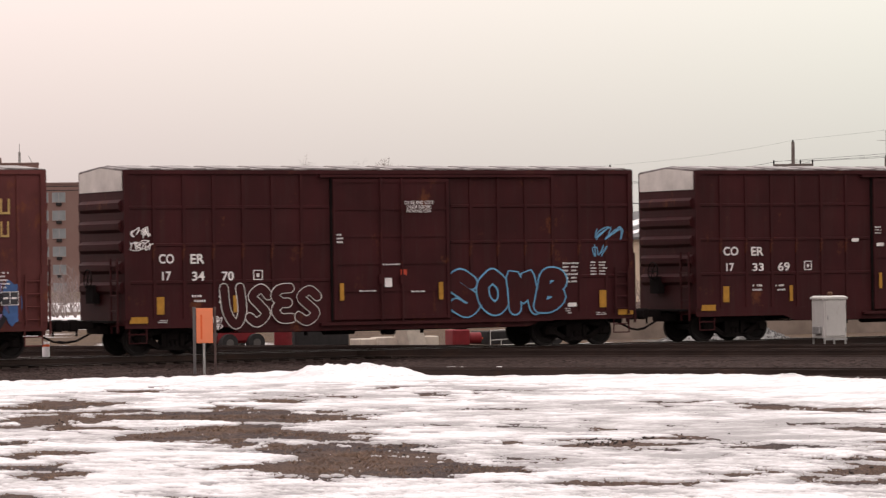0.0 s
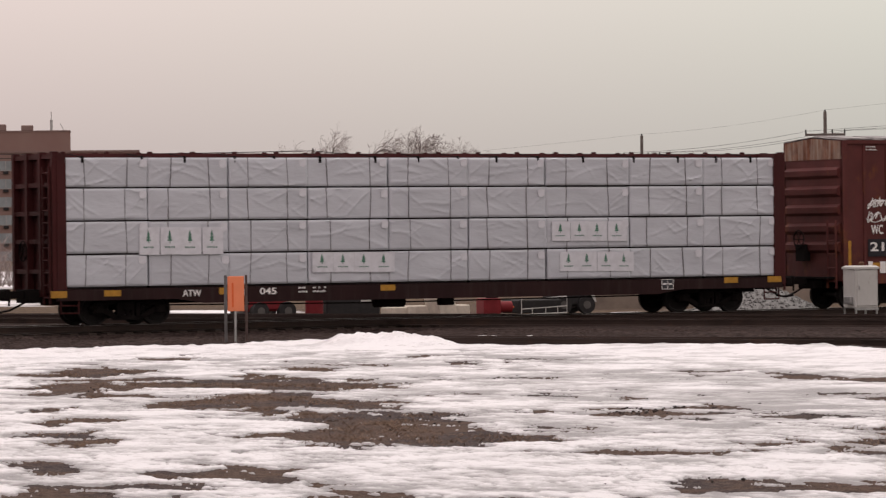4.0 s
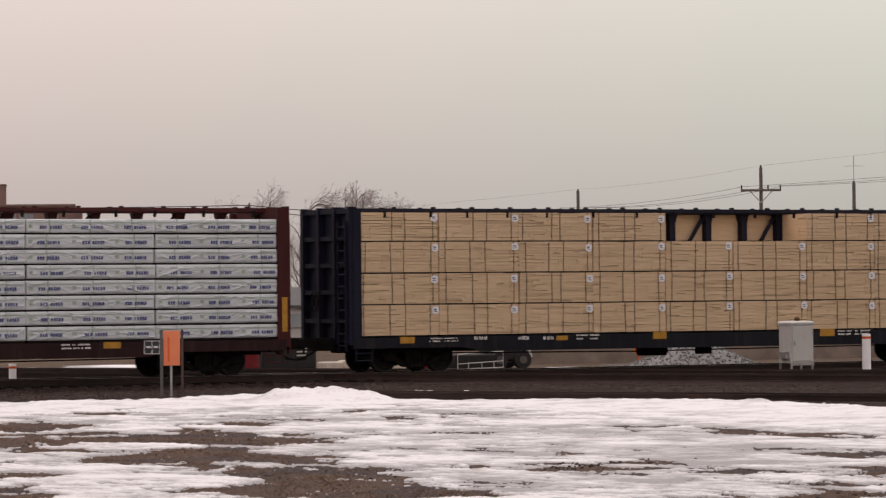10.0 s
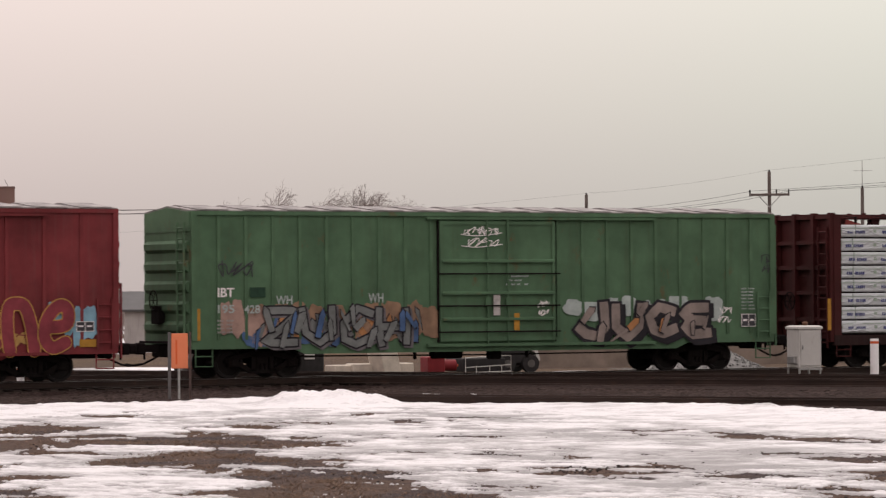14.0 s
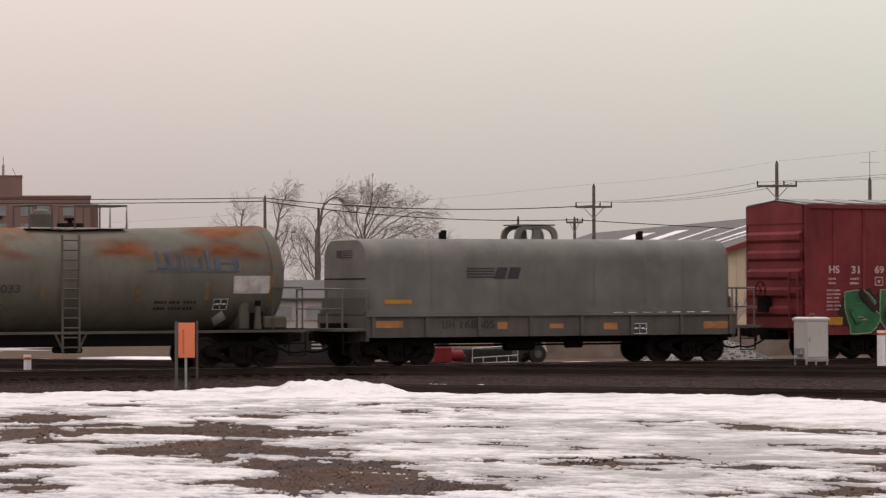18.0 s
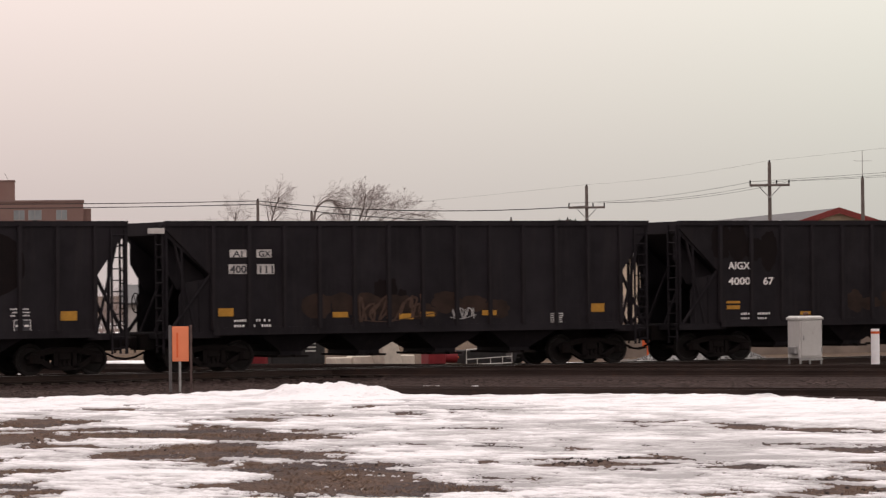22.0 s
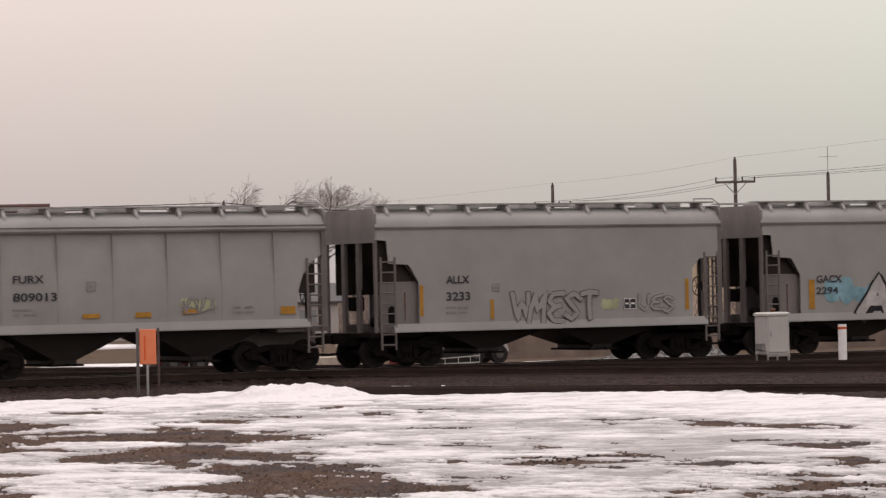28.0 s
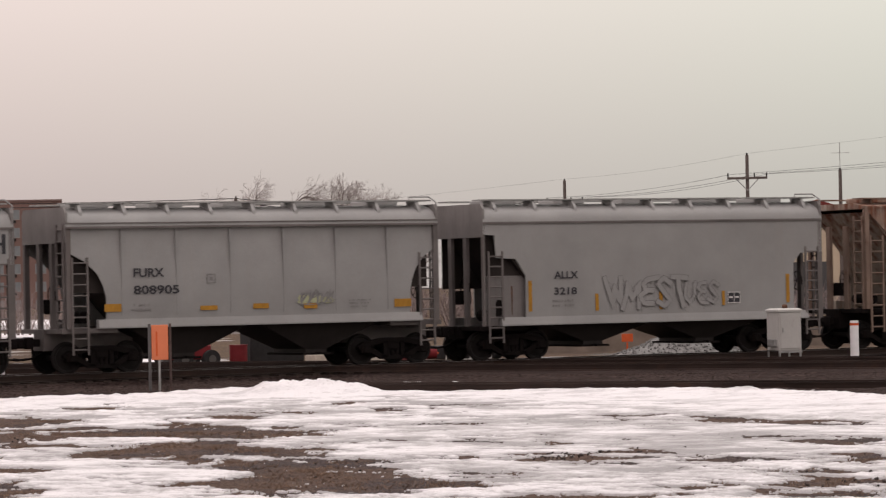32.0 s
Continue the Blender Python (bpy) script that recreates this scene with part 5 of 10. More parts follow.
def coil_car(u0, u1):
    car, half = car_base("covered_coil_car", u0, u1, "grey covered steel coil car with rounded hood and black stripes logo", "coil car")
    sill = 0.80
    # hood: rounded cross-section, closed ends
    def ring(x, k):
        pts = [(-1.42 * k, 1.5)]
        pts += [(-1.42 * k + 0.62 * k - 0.62 * k * math.cos(a), 2.9 + 0.66 * k * math.sin(a)) for a in [radians(15 * i) for i in range(7)]]
        pts += [(-p[0], p[1]) for p in reversed(pts)]
        return [(x, p[0], p[1]) for p in pts]
    m = Mesh().loft([ring(-half, 0.93), ring(-half + 0.1, 0.985), ring(-half + 0.3, 1.0), ring(half - 0.3, 1.0), ring(half - 0.1, 0.985), ring(half, 0.93)], caps=True)
    part("hood", m, M_COIL, car, smooth=True)
    seam = Mesh().loft([ring(-0.03, 1.006), ring(0.03, 1.006)]).data("hood_seam", M_COIL)
    for x in (-half + 2.0, -half + 4.2, -0.3, half - 4.6, half - 2.9, half - 1.6):
        part("hood_seam", seam, None, car, at=(x, 0, 0))
    sk = Mesh()
    for s in (-1, 1):
        ya, yb = sorted((s * 1.42, s * 1.52))
        sk.box(-half - 0.05, half + 0.05, ya, yb, 1.46, 1.56)
    part("hood_skirt", sk, M_COIL, car)
    lug = Mesh().box(-0.05, 0.05, -0.9, -0.75, 3.3, 3.8)
    lug.box(-0.14, -0.08, -0.85, -0.8, 3.3, 3.75)
    dl = lug.data("lifting_lug", M_UNDER)
    for x in (-half + 2.7, half - 2.7):
        part("lifting_lug", dl, None, car, at=(x, 0, 0))
    # lifting bracket with rounded openings on top
    bk = Mesh()
    for y in (-0.45, 0.35):
        outer = [(0.70 * math.copysign(abs(math.cos(t)) ** 0.6, math.cos(t)), 3.46 + 0.52 * math.sin(t) ** 0.55) for t in [math.pi * i / 14 for i in range(15)]]
        inner = [(0.54 * math.copysign(abs(math.cos(t)) ** 0.6, math.cos(t)), 3.46 + 0.40 * math.sin(t) ** 0.55) for t in [math.pi * i / 14 for i in range(15)]]
        for i in range(14):
            bk.prism([outer[i], outer[i + 1], inner[i + 1], inner[i]], y, y + 0.1)
        bk.prism([(-0.14, 3.46), (-0.10, 3.88), (0.10, 3.88), (0.14, 3.46)], y, y + 0.1)
    bk.box(-0.6, 0.6, -0.45, 0.45, 3.95, 3.99)
    part("lifting_bracket", bk, M_COIL, car)
    for s in (-1, 1):
        ya, yb = sorted((s * (HALF - 0.1), s * HALF))
        b = Mesh().box(-half - 0.1, half + 0.1, ya, yb, sill, 1.46)
        part("side_beam", b, M_COILLOW, car)
    web = Mesh().box(-0.05, 0.05, -HALF - 0.06, -HALF, sill + 0.02, 1.42).data("side_stiffener", M_COILLOW)
    for i in range(8):
        part("side_stiffener", web, None, car, at=(-half + 0.1 + i * (2 * half - 0.2) / 7, 0, 0))
    ch = Mesh().box(-half - 0.1, half + 0.1, -HALF - 0.08, -HALF, 1.38, 1.45)
    part("top_flange", ch, M_COIL, car)
    part("center_sill", Mesh().box(-half - 0.6, half + 0.6, -0.35, 0.35, 0.6, 1.2), M_UNDER, car)
    for e in (-1, 1):
        p = Mesh().box(min(e * half, e * (half + 1.0)), max(e * half, e * (half + 1.0)), -1.5, 1.5, 0.98, 1.06)
        p.box(min(e * half, e * (half + 0.1)), max(e * half, e * (half + 0.1)), -1.5, 1.5, 0.7, 1.4)
        part("end_platform", p, M_COILLOW, car)
        xa, xb = sorted((e * (half - 0.02), e * (half + 0.06)))
        part("end_bulkhead", Mesh().box(xa, xb, -1.36, 1.36, 1.06, 1.9).box(xa - 0.03, xb + 0.03, -1.36, 1.36, 1.44, 1.52), M_COILLOW, car, "dirt-stained grey bulkhead")
        lg = Mesh()
        for k in range(4):
            lg.box(min(e * (half + 0.004), e * (half + 0.01)), max(e * (half + 0.004), e * (half + 0.01)), -0.5, 0.1, 3.02 + 0.06 * k, 3.05 + 0.06 * k)
        lg.box(min(e * (half + 0.004), e * (half + 0.01)), max(e * (half + 0.004), e * (half + 0.01)), 0.15, 0.5, 3.02, 3.23)
        tagged(part("end_emblem", lg, M_DKTXT, car, "small dark stripes emblem"), kind="stuff")
        part("end_seam", Mesh().box(min(e * half, e * (half + 0.012)), max(e * half, e * (half + 0.012)), -1.3, 1.3, 2.42, 2.45), M_UNDER, car)
        h = Mesh()
        x = e * (half + 0.8)
        h.run([(x, -1.45, 1.05), (x, -1.45, 2.15), (x - e * 0.75, -1.45, 2.15), (x - e * 0.75, -1.45, 1.05)], 0.03, 6)
        h.run([(x, -1.45, 2.15), (x, 1.45, 2.15), (x, 1.45, 1.05)], 0.03, 6)
        h.run([(x, -0.5, 1.05), (x, -0.5, 2.15)], 0.03, 6)
        h.run([(x, -1.45, 1.6), (x, 1.45, 1.6)], 0.02, 6)
        part("handrail", h, M_COIL, car)
        steps(car, e * (half + 0.55) - 0.25, M_UNDER, z1=1.0)
        truck(car, e * 4.8)
    b = Mesh()
    b.tube((-1.2, -0.7, 0.55), (-0.3, -0.7, 0.55), 0.17, 12)
    b.tube((0.8, -0.7, 0.58), (1.3, -0.7, 0.58), 0.14, 12)
    b.run([(-4, -0.6, 0.55), (4, -0.6, 0.55)], 0.03, 6)
    part("brake_gear", b, M_UNDER, car)
    couplers(car, half, 0.95)
    return car, half


def tank_car(u0, u1):
    car, half = car_base("tank_car", u0, u1, "grey tank car with rust-stained shell and roof railing", "tank car")
    r, zc = 1.43, 2.42
    n = 40

    def ring(x, k, dz=0.0):
        sag = 0.16 * abs(x) / half - 0.08
        return [(x, r * k * math.cos(2 * math.pi * i / n), zc + sag + r * k * math.sin(2 * math.pi * i / n)) for i in range(n)]
    prof = [(-half, 0.02), (-half + 0.03, 0.45), (-half + 0.09, 0.72), (-half + 0.18, 0.88), (-half + 0.30, 0.965), (-half + 0.45, 1.0)]
    prof += [(0.0, 1.0)] + [(-x, k) for x, k in reversed(prof)]
    m = Mesh().loft([ring(x, k) for x, k in prof], caps=True)
    part("tank_shell", m, M_TANK_RUST, car, "grey shell with orange rust along its top", smooth=True)
    for x in (-half + 0.62, half - 0.62):
        part("tank_band", Mesh().loft([ring(x - 0.03, 1.005), ring(x + 0.03, 1.005)]), M_TANK, car, smooth=True)
    f = Mesh()
    f.box(-half - 0.5, half + 0.5, -0.3, 0.3, 0.62, 1.0)
    for e in (-1, 1):
        f.box(min(e * (half + 0.35), e * (half - 1.9)), max(e * (half + 0.35), e * (half - 1.9)), -1.45, 1.45, 1.0, 1.08)
        for y in (-1.0, 1.0):
            f.prism([(e * (half - 1.4), 1.05), (e * (half - 0.7), 1.05), (e * (half - 0.75), 1.75), (e * (half - 1.3), 1.75)], y - 0.06, y + 0.06)
    part("underframe", f, M_UNDER, car)
    for e in (-1, 1):
        sa = Mesh().cbox(min(e * (half - 1.5), e * (half - 1.2)), max(e * (half - 1.5), e * (half - 1.2)), -1.25, 1.25, 1.05, 1.95, 0.05)
        part("tank_saddle", sa, M_TANK, car)
        truck(car, e * 4.65)
        h = Mesh()
        x = e * (half + 0.3)
        h.run([(x, -1.42, 1.05), (x, -1.42, 2.2), (x - e * 0.9, -1.42, 2.2), (x - e * 0.9, -1.42, 1.05)], 0.025, 6)
        h.run([(x, -1.42, 2.2), (x, 1.42, 2.2)], 0.025, 6)
        part("handrail", h, M_TANK, car)
        steps(car, e * (half + 0.1) - 0.25, M_UNDER, z1=1.0)
    w = Mesh().box(-half - 0.35, half + 0.35, -1.52, -1.44, 0.98, 1.05)
    part("side_walkway_edge", w, M_TANK, car)
    ladder(car, -0.74, -0.26, 0.5, 3.6, -1.52, 12, M_TANK)
    st = Mesh()
    st.run([(-0.95, -1.5, 1.0), (-0.7, -1.5, 0.5)], 0.025, 6)
    st.run([(-0.05, -1.5, 1.0), (-0.3, -1.5, 0.5)], 0.025, 6)
    part("ladder_brace", st, M_TANK, car)
    # platform and railing round the dome
    p = Mesh().box(-1.35, 1.55, -0.52, 0.52, 3.80, 3.83)
    part("dome_platform", p, M_ENDWHITE, car, "snow-dusted platform")
    q = Mesh()
    for y in (-0.58, 0.58):
        q.run([(-1.3, y, 3.8), (-1.3, y, 4.42), (-0.65, y, 4.42), (-0.65, y, 3.8)], 0.028, 6)
        q.run([(0.0, y, 3.8), (0.0, y, 4.42), (1.5, y, 4.42), (1.5, y, 3.8)], 0.028, 6)
        q.tube((0.72, y, 3.8), (0.72, y, 4.42), 0.025, 6)
    for x in (-1.3, 1.5):
        q.run([(x, -0.58, 4.42), (x, 0.58, 4.42)], 0.028, 6)
    part("platform_railing", q, M_TANK, car)
    for x in (-half + 1.75, half - 1.05):
        fit = part("side_bracket", Mesh().prism([(x - 0.10, 1.08), (x + 0.10, 1.08), (x + 0.07, 1.4), (x + 0.05, 1.7), (x - 0.05, 1.7), (x - 0.07, 1.4)], -1.46, -1.36), M_TANK, car, "grey anchor bracket")
        part("cap", Mesh().cbox(x - 0.07, x + 0.07, -1.49, -1.38, 1.7, 1.85, 0.02), M_UNDER, fit)
    part("valve_box", Mesh().cbox(half - 0.85, half - 0.15, -1.4, -0.9, 1.08, 1.42, 0.04), M_TANK, car)
    d = Mesh().tube((-0.75, 0, 3.75), (-0.75, 0, 4.18), 0.3, 16)
    d.tube((-0.75, 0, 4.18), (-0.75, 0, 4.28), 0.3, 16, 0.23)
    d.tube((-0.75, 0, 4.28), (-0.75, 0, 4.34), 0.23, 16, 0.08)
    part("dome", d, M_TANK, car, smooth=True)
    v = Mesh().tube((0.1, 0, 3.8), (0.1, 0, 3.95), 0.36, 16)
    v.tube((0.1, 0, 3.95), (0.1, 0, 4.1), 0.08, 8)
    v.cbox(-0.05, 0.2, -0.1, 0.1, 4.02, 4.1, 0.02)
    part("manway", v, M_UNDER, car)
    o = Mesh().tube((0, 0, 0.5), (0, 0, 1.05), 0.16, 12)
    o.cbox(-0.3, 0.3, -0.4, 0.4, 0.45, 0.62, 0.04)
    part("outlet_valve", o, M_UNDER, car)
    couplers(car, half, 0.75)
    return car, half


def tank_rust_material():
    m, nt, bs = nodes_of("tank_paint_rusting_from_the_top")
    co = nt.nodes.new("ShaderNodeTexCoord")
    sp = nt.nodes.new("ShaderNodeSeparateXYZ")
    nt.links.new(co.outputs["Object"], sp.inputs[0])
    mr = nt.nodes.new("ShaderNodeMapRange")
    mr.inputs["From Min"].default_value, mr.inputs["From Max"].default_value = 2.85, 3.15
    nt.links.new(sp.outputs["Z"], mr.inputs[0])
    st = noise_node(nt, 0.8, (0.55, 0.55, 1.3), 3, 0.45, offset=2)
    add = nt.nodes.new("ShaderNodeMath")
    add.operation = "MULTIPLY"
    nt.links.new(mr.outputs[0], add.inputs[0])
    nt.links.new(ramp_node(nt, st, 0.44, 0.58), add.inputs[1])
    run = noise_node(nt, 1.0, (4.5, 4.5, 0.35), 5, 0.7, offset=4)
    base = mix_node(nt, ramp_node(nt, noise_node(nt, 0.8), 0.3, 0.7), (0.090, 0.087, 0.070), (0.134, 0.129, 0.104))
    base = mix_node(nt, ramp_node(nt, run, 0.5, 0.75, (0, 0, 0), (0.6, 0.6, 0.6)), base, (0.095, 0.073, 0.048))
    rust = mix_node(nt, ramp_node(nt, noise_node(nt, 1.1, (0.6, 0.6, 2.2), 3, 0.5), 0.38, 0.62), (0.085, 0.024, 0.007), (0.17, 0.060, 0.017))
    bs.inputs["Specular IOR Level"].default_value = 0.12
    nt.links.new(mix_node(nt, add.outputs[0], base, rust), bs.inputs["Base Color"])
    bs.inputs["Roughness"].default_value = 0.6
    bump_node(nt, bs, noise_node(nt, 5.0), 0.2, 0.02)
    return m


M_TANK_RUST = tank_rust_material()


# ---- bundles on the flatcars ----
def film_material(name, col, wrinkle):
    m, nt, bs = nodes_of(name)
    oi = nt.nodes.new("ShaderNodeObjectInfo")
    f = noise_node(nt, 1.2, (0.6, 1, 2.2), 6, 0.6)
    c = mix_node(nt, ramp_node(nt, f, 0.3, 0.7), tuple(x * 0.92 for x in col), col)
    c = mix_node(nt, ramp_node(nt, oi.outputs["Random"], 0, 1, (0, 0, 0), (0.25, 0.25, 0.25)), c, tuple(x * 0.75 for x in col))
    nt.links.new(c, bs.inputs["Base Color"])
    bs.inputs["Roughness"].default_value = 0.38
    bump_node(nt, bs, noise_node(nt, 1.5, (0.8, 1, 2.0), 3, 0.5), wrinkle, 0.05)
    return m


def lumber_material():
    m, nt, bs = nodes_of("stacked_spruce_boards")
    oi = nt.nodes.new("ShaderNodeObjectInfo")
    ge = nt.nodes.new("ShaderNodeNewGeometry")
    f = noise_node(nt, 1.0, (1.2, 1, 26.0), 4, 0.7)
    c = mix_node(nt, ramp_node(nt, f, 0.3, 0.7), (0.55, 0.395, 0.24), (0.73, 0.56, 0.36))
    c = mix_node(nt, ramp_node(nt, ge.outputs["Random Per Island"], 0, 1, (0, 0, 0), (0.5, 0.5, 0.5)), c, (0.49, 0.345, 0.205))
    c = mix_node(nt, ramp_node(nt, oi.outputs["Random"], 0, 1, (0, 0, 0), (0.3, 0.3, 0.3)), c, (0.64, 0.46, 0.30))
    nt.links.new(c, bs.inputs["Base Color"])
    bs.inputs["Roughness"].default_value = 0.75
    bump_node(nt, bs, f, 0.3, 0.01)
    return m


M_WRAP = film_material("white_wrapping_film", (0.49, 0.505, 0.54), 0.6)
M_WRAP2 = film_material("pale_grey_wrapping_film", (0.54, 0.575, 0.59), 0.9)
M_LUMBER = lumber_material()
M_STRAP = plain("dull_steel_strap", (0.13, 0.12, 0.12), 0.6)
M_TAG = plain("white_paper_tag", (0.70, 0.70, 0.73), 0.6)
M_FOLD = plain("bright_film_fold", (0.58, 0.58, 0.61), 0.4, 0.1)
M_GREENLOGO = plain("green_print", (0.07, 0.17, 0.12), 0.6)
M_PALEGREEN = plain("faint_green_print", (0.30, 0.38, 0.31), 0.6)
M_STRAPTAN = plain("dull_olive_strap", (0.15, 0.12, 0.085), 0.7)
M_BLUEPRINT = plain("blue_print", (0.075, 0.085, 0.20), 0.6)


def board_pack(x0, x1, y0, y1, z0, z1, rnd):
    """Courses of sawn boards, uneven in length and face, round a closed core."""
    m = Mesh().box(x0 + 0.03, x1 - 0.03, y0 + 0.5, y1, z0, z1 - 0.01)
    n = max(4, round((z1 - z0) / 0.043))
    step = (z1 - z0) / n
    for k in range(n):
        z, a = z0 + k * step, x0
        while a < x1 - 0.05:
            b = min(x1, a + rnd.choice((0.2, 0.35, 0.5, 0.8, 1.2)) * rnd.uniform(0.8, 1.2))
            if x1 - b < 0.25:
                b = x1
            slit = rnd.choice((0.001, 0.001, 0.002, 0.003, 0.004, 0.006, 0.010, 0.015))
            dy = rnd.uniform(-0.006, 0.012)
            lift = rnd.uniform(0, 0.004)
            m.box(a, b + rnd.uniform(-0.012, 0.004), y0 + dy, y0 + 0.51, z + lift, z + step - slit)
            a = b
    return m


def wrapped_pack(x0, x1, y0, y1, z0, z1, rnd, creases, depth):
    """A pack in stretched film: its near face pulled into diagonal creases and a slack lower edge."""
    flat = z1 - z0 < 0.5
    cell = 0.024 if flat else 0.036
    nx, nz = max(8, int((x1 - x0) / cell)), max(6, int((z1 - z0) / cell))
    X, Z = np.meshgrid(np.linspace(x0, x1, nx), np.linspace(z0, z1, nz))
    w, h = x1 - x0, z1 - z0
    D = (value_noise(X * 1.3 + rnd.uniform(0, 50), Z * 2.1, 3) - 0.5) * 0.03
    for _ in range(creases):
        cx, cz = rnd.uniform(x0, x1), rnd.uniform(z0, z1)
        ang = rnd.choice((-1, 1)) * rnd.uniform(0.25, 0.8) if rnd.random() < 0.75 else rnd.uniform(-0.12, 0.12)
        ln, wd = rnd.uniform(0.25, 0.7) * min(1.0, h * 1.3), rnd.uniform(0.014, 0.026)
        if flat:
            ang, ln, wd = rnd.gauss(0.0, 0.3), rnd.uniform(0.2, 0.6), rnd.uniform(0.010, 0.018)
        p = (X - cx) * math.cos(ang) + (Z - cz) * math.sin(ang)
        q = -(X - cx) * math.sin(ang) + (Z - cz) * math.cos(ang) + 0.05 * np.sin(p * 3 + cx)
        D = D + depth * rnd.uniform(0.5, 1.0) * np.exp(-(q / wd) ** 2) * np.exp(-(p / ln) ** 4)
    edge = np.minimum(np.minimum(X - x0, x1 - X), np.minimum(Z - z0, z1 - Z))
    D = D * np.clip(edge / 0.05, 0, 1) - np.clip(1 - edge / 0.04, 0, 1) ** 2 * 0.03
    m = Mesh().box(x0 + 0.01, x1 - 0.01, y0 + 0.06, y1, z0, z1 - 0.004)
    base = len(m.v)
    m.v += np.stack([X, y0 - D, Z], -1).reshape(-1, 3).tolist()
    i = (np.arange((nz - 1) * nx).reshape(nz - 1, nx)[:, :-1].ravel() + base)
    m.f += np.stack([i, i + 1, i + 1 + nx, i + nx], -1).tolist()
    # film folded round the rim
    rim = [base + k for k in range(nx)] + [base + k * nx + nx - 1 for k in range(1, nz)] + [base + (nz - 1) * nx + k for k in range(nx - 2, -1, -1)] + [base + k * nx for k in range(nz - 2, 0, -1)]
    top = len(m.v)
    m.v += [(m.v[k][0], y0 + 0.07, m.v[k][2]) for k in rim]
    n = len(rim)
    m.f += [(rim[k], rim[(k + 1) % n], top + (k + 1) % n, top + k) for k in range(n)]
    me = bpy.data.meshes.new("lumber_pack")
    me.from_pydata(m.v, [], m.f)
    me.polygons.foreach_set("use_smooth", [True] * len(me.polygons))
    me.set_sharp_from_angle(angle=radians(50))
    return me


def bundle_row(car, x0, x1, zs, mat, lengths, tag=None, gap=0.012, straps=2, skip=(), bound=0.04, seed=3, strap_mat=None, y_in=0.05, dash=None, kind="wrap", creases=9, shear=0.0):
    """Stacks bundles tier by tier on both sides of the beam; lengths: shares of the bundles along the car."""
    rnd = random.Random(seed)
    total = sum(lengths)
    xs, a = [x0], x0
    for w in lengths:
        a += (x1 - x0) * w / total
        xs.append(a)
    y0, y1 = -HALF + y_in, -0.14
    for k in range(len(zs) - 1):
        for i in range(len(lengths)):
            j = rnd.uniform(-0.02, 0.02) + shear * (k - (len(zs) - 2) / 2)
            dy = rnd.uniform(-0.02, 0.015)
            lo, hi = zs[k] + bound, zs[k + 1]
            for s in (-1, 1):
                if s < 0 and (k, i) in skip:
                    continue
                ya, yb = (y0 + dy, y1) if s < 0 else (0.14, -y0)
                xa, xb = xs[i] + gap + j, xs[i + 1] - gap + j
                if s > 0:
                    part("lumber_pack", Mesh().cbox(xa, xb, ya, yb, lo, hi, 0.022), mat, car)
                    continue
                if kind == "boards":
                    b = part("lumber_pack", board_pack(xa, xb, ya, yb, lo, hi, rnd), mat, car)
                    tagged(b, kind="stuff")
                else:
                    me = wrapped_pack(xa, xb, ya, yb, lo, hi, rnd, creases, 0.022 if kind == "wrap" else 0.02)
                    me.materials.append(mat)
                    b = part("lumber_pack", me, None, car)
                w = xs[i + 1] - xs[i]
                pairs = kind == "boards"
                for q in range(straps):
                    x = xs[i] + w * (q + 0.5) / straps + rnd.uniform(-0.06, 0.06) + (0.1 if pairs and q % 2 else -0.12 if pairs else 0)
                    lean = rnd.uniform(-0.05, 0.05) if kind == "wrap" else rnd.uniform(-0.02, 0.02)
                    wd = 0.004 if pairs and q != 1 else 0.006
                    part("strap", Mesh().prism([(x - wd, lo), (x + wd, lo), (x + wd + lean, hi + 0.004), (x - wd + lean, hi + 0.004)], ya - 0.022, ya + 0.01), (strap_mat or M_STRAP) if kind != "thin" else M_PALEGREEN, b)
                if bound > 0.01:
                    part("batten", Mesh().box(xs[i] + 0.05, xs[i + 1] - 0.05, ya + 0.03, yb, zs[k], lo), M_UNDER, b)
                if tag:
                    tx_, tz = xb - 0.14 + rnd.uniform(-0.03, 0.02), hi - 0.15 + rnd.uniform(-0.03, 0.02)
                    t_ = part("tag", Mesh().prism([(-0.10, -0.085), (0.03, -0.12), (0.11, -0.06), (0.10, 0.09), (-0.02, 0.11), (-0.105, 0.07)], -0.03, -0.024), tag, b, at=pose(tx_, ya, tz, 0, rnd.uniform(-6, 6), 0))
                    if pairs:
                        part("print", Mesh().box(-0.06, 0.03, -0.033, -0.03, 0.0, 0.03).box(-0.06, 0.05, -0.033, -0.03, -0.05, -0.03), M_DKTXT, t_)
                if dash:
                    hh = hi - lo
                    pr = Mesh()
                    for q in range(straps):
                        x = xs[i] + w * (q + 0.30) / straps + rnd.uniform(-0.05, 0.05) + j
                        for c in range(9):
                            if c != 3:
                                pr.box(x + c * 0.072, x + c * 0.072 + rnd.uniform(0.035, 0.055), ya - 0.028, ya - 0.014, lo + hh * 0.28, lo + hh * 0.52)
                    part("print", pr, dash, b, "blue printed words that cannot be read")
                    pg = Mesh()
                    pg.box(xa + 0.04, xb - 0.04, ya - 0.022, ya - 0.014, hi - 0.105, hi - 0.085)
                    for q in range(straps):
                        x = xs[i] + w * (q + 0.02) / straps
                        pg.box(x + 0.05, x + 0.15, ya - 0.022, ya - 0.014, lo + hh * 0.35, lo + hh * 0.6)
                    part("green_print", pg, M_PALEGREEN, b, "faint green printed line and mark")
    return xs


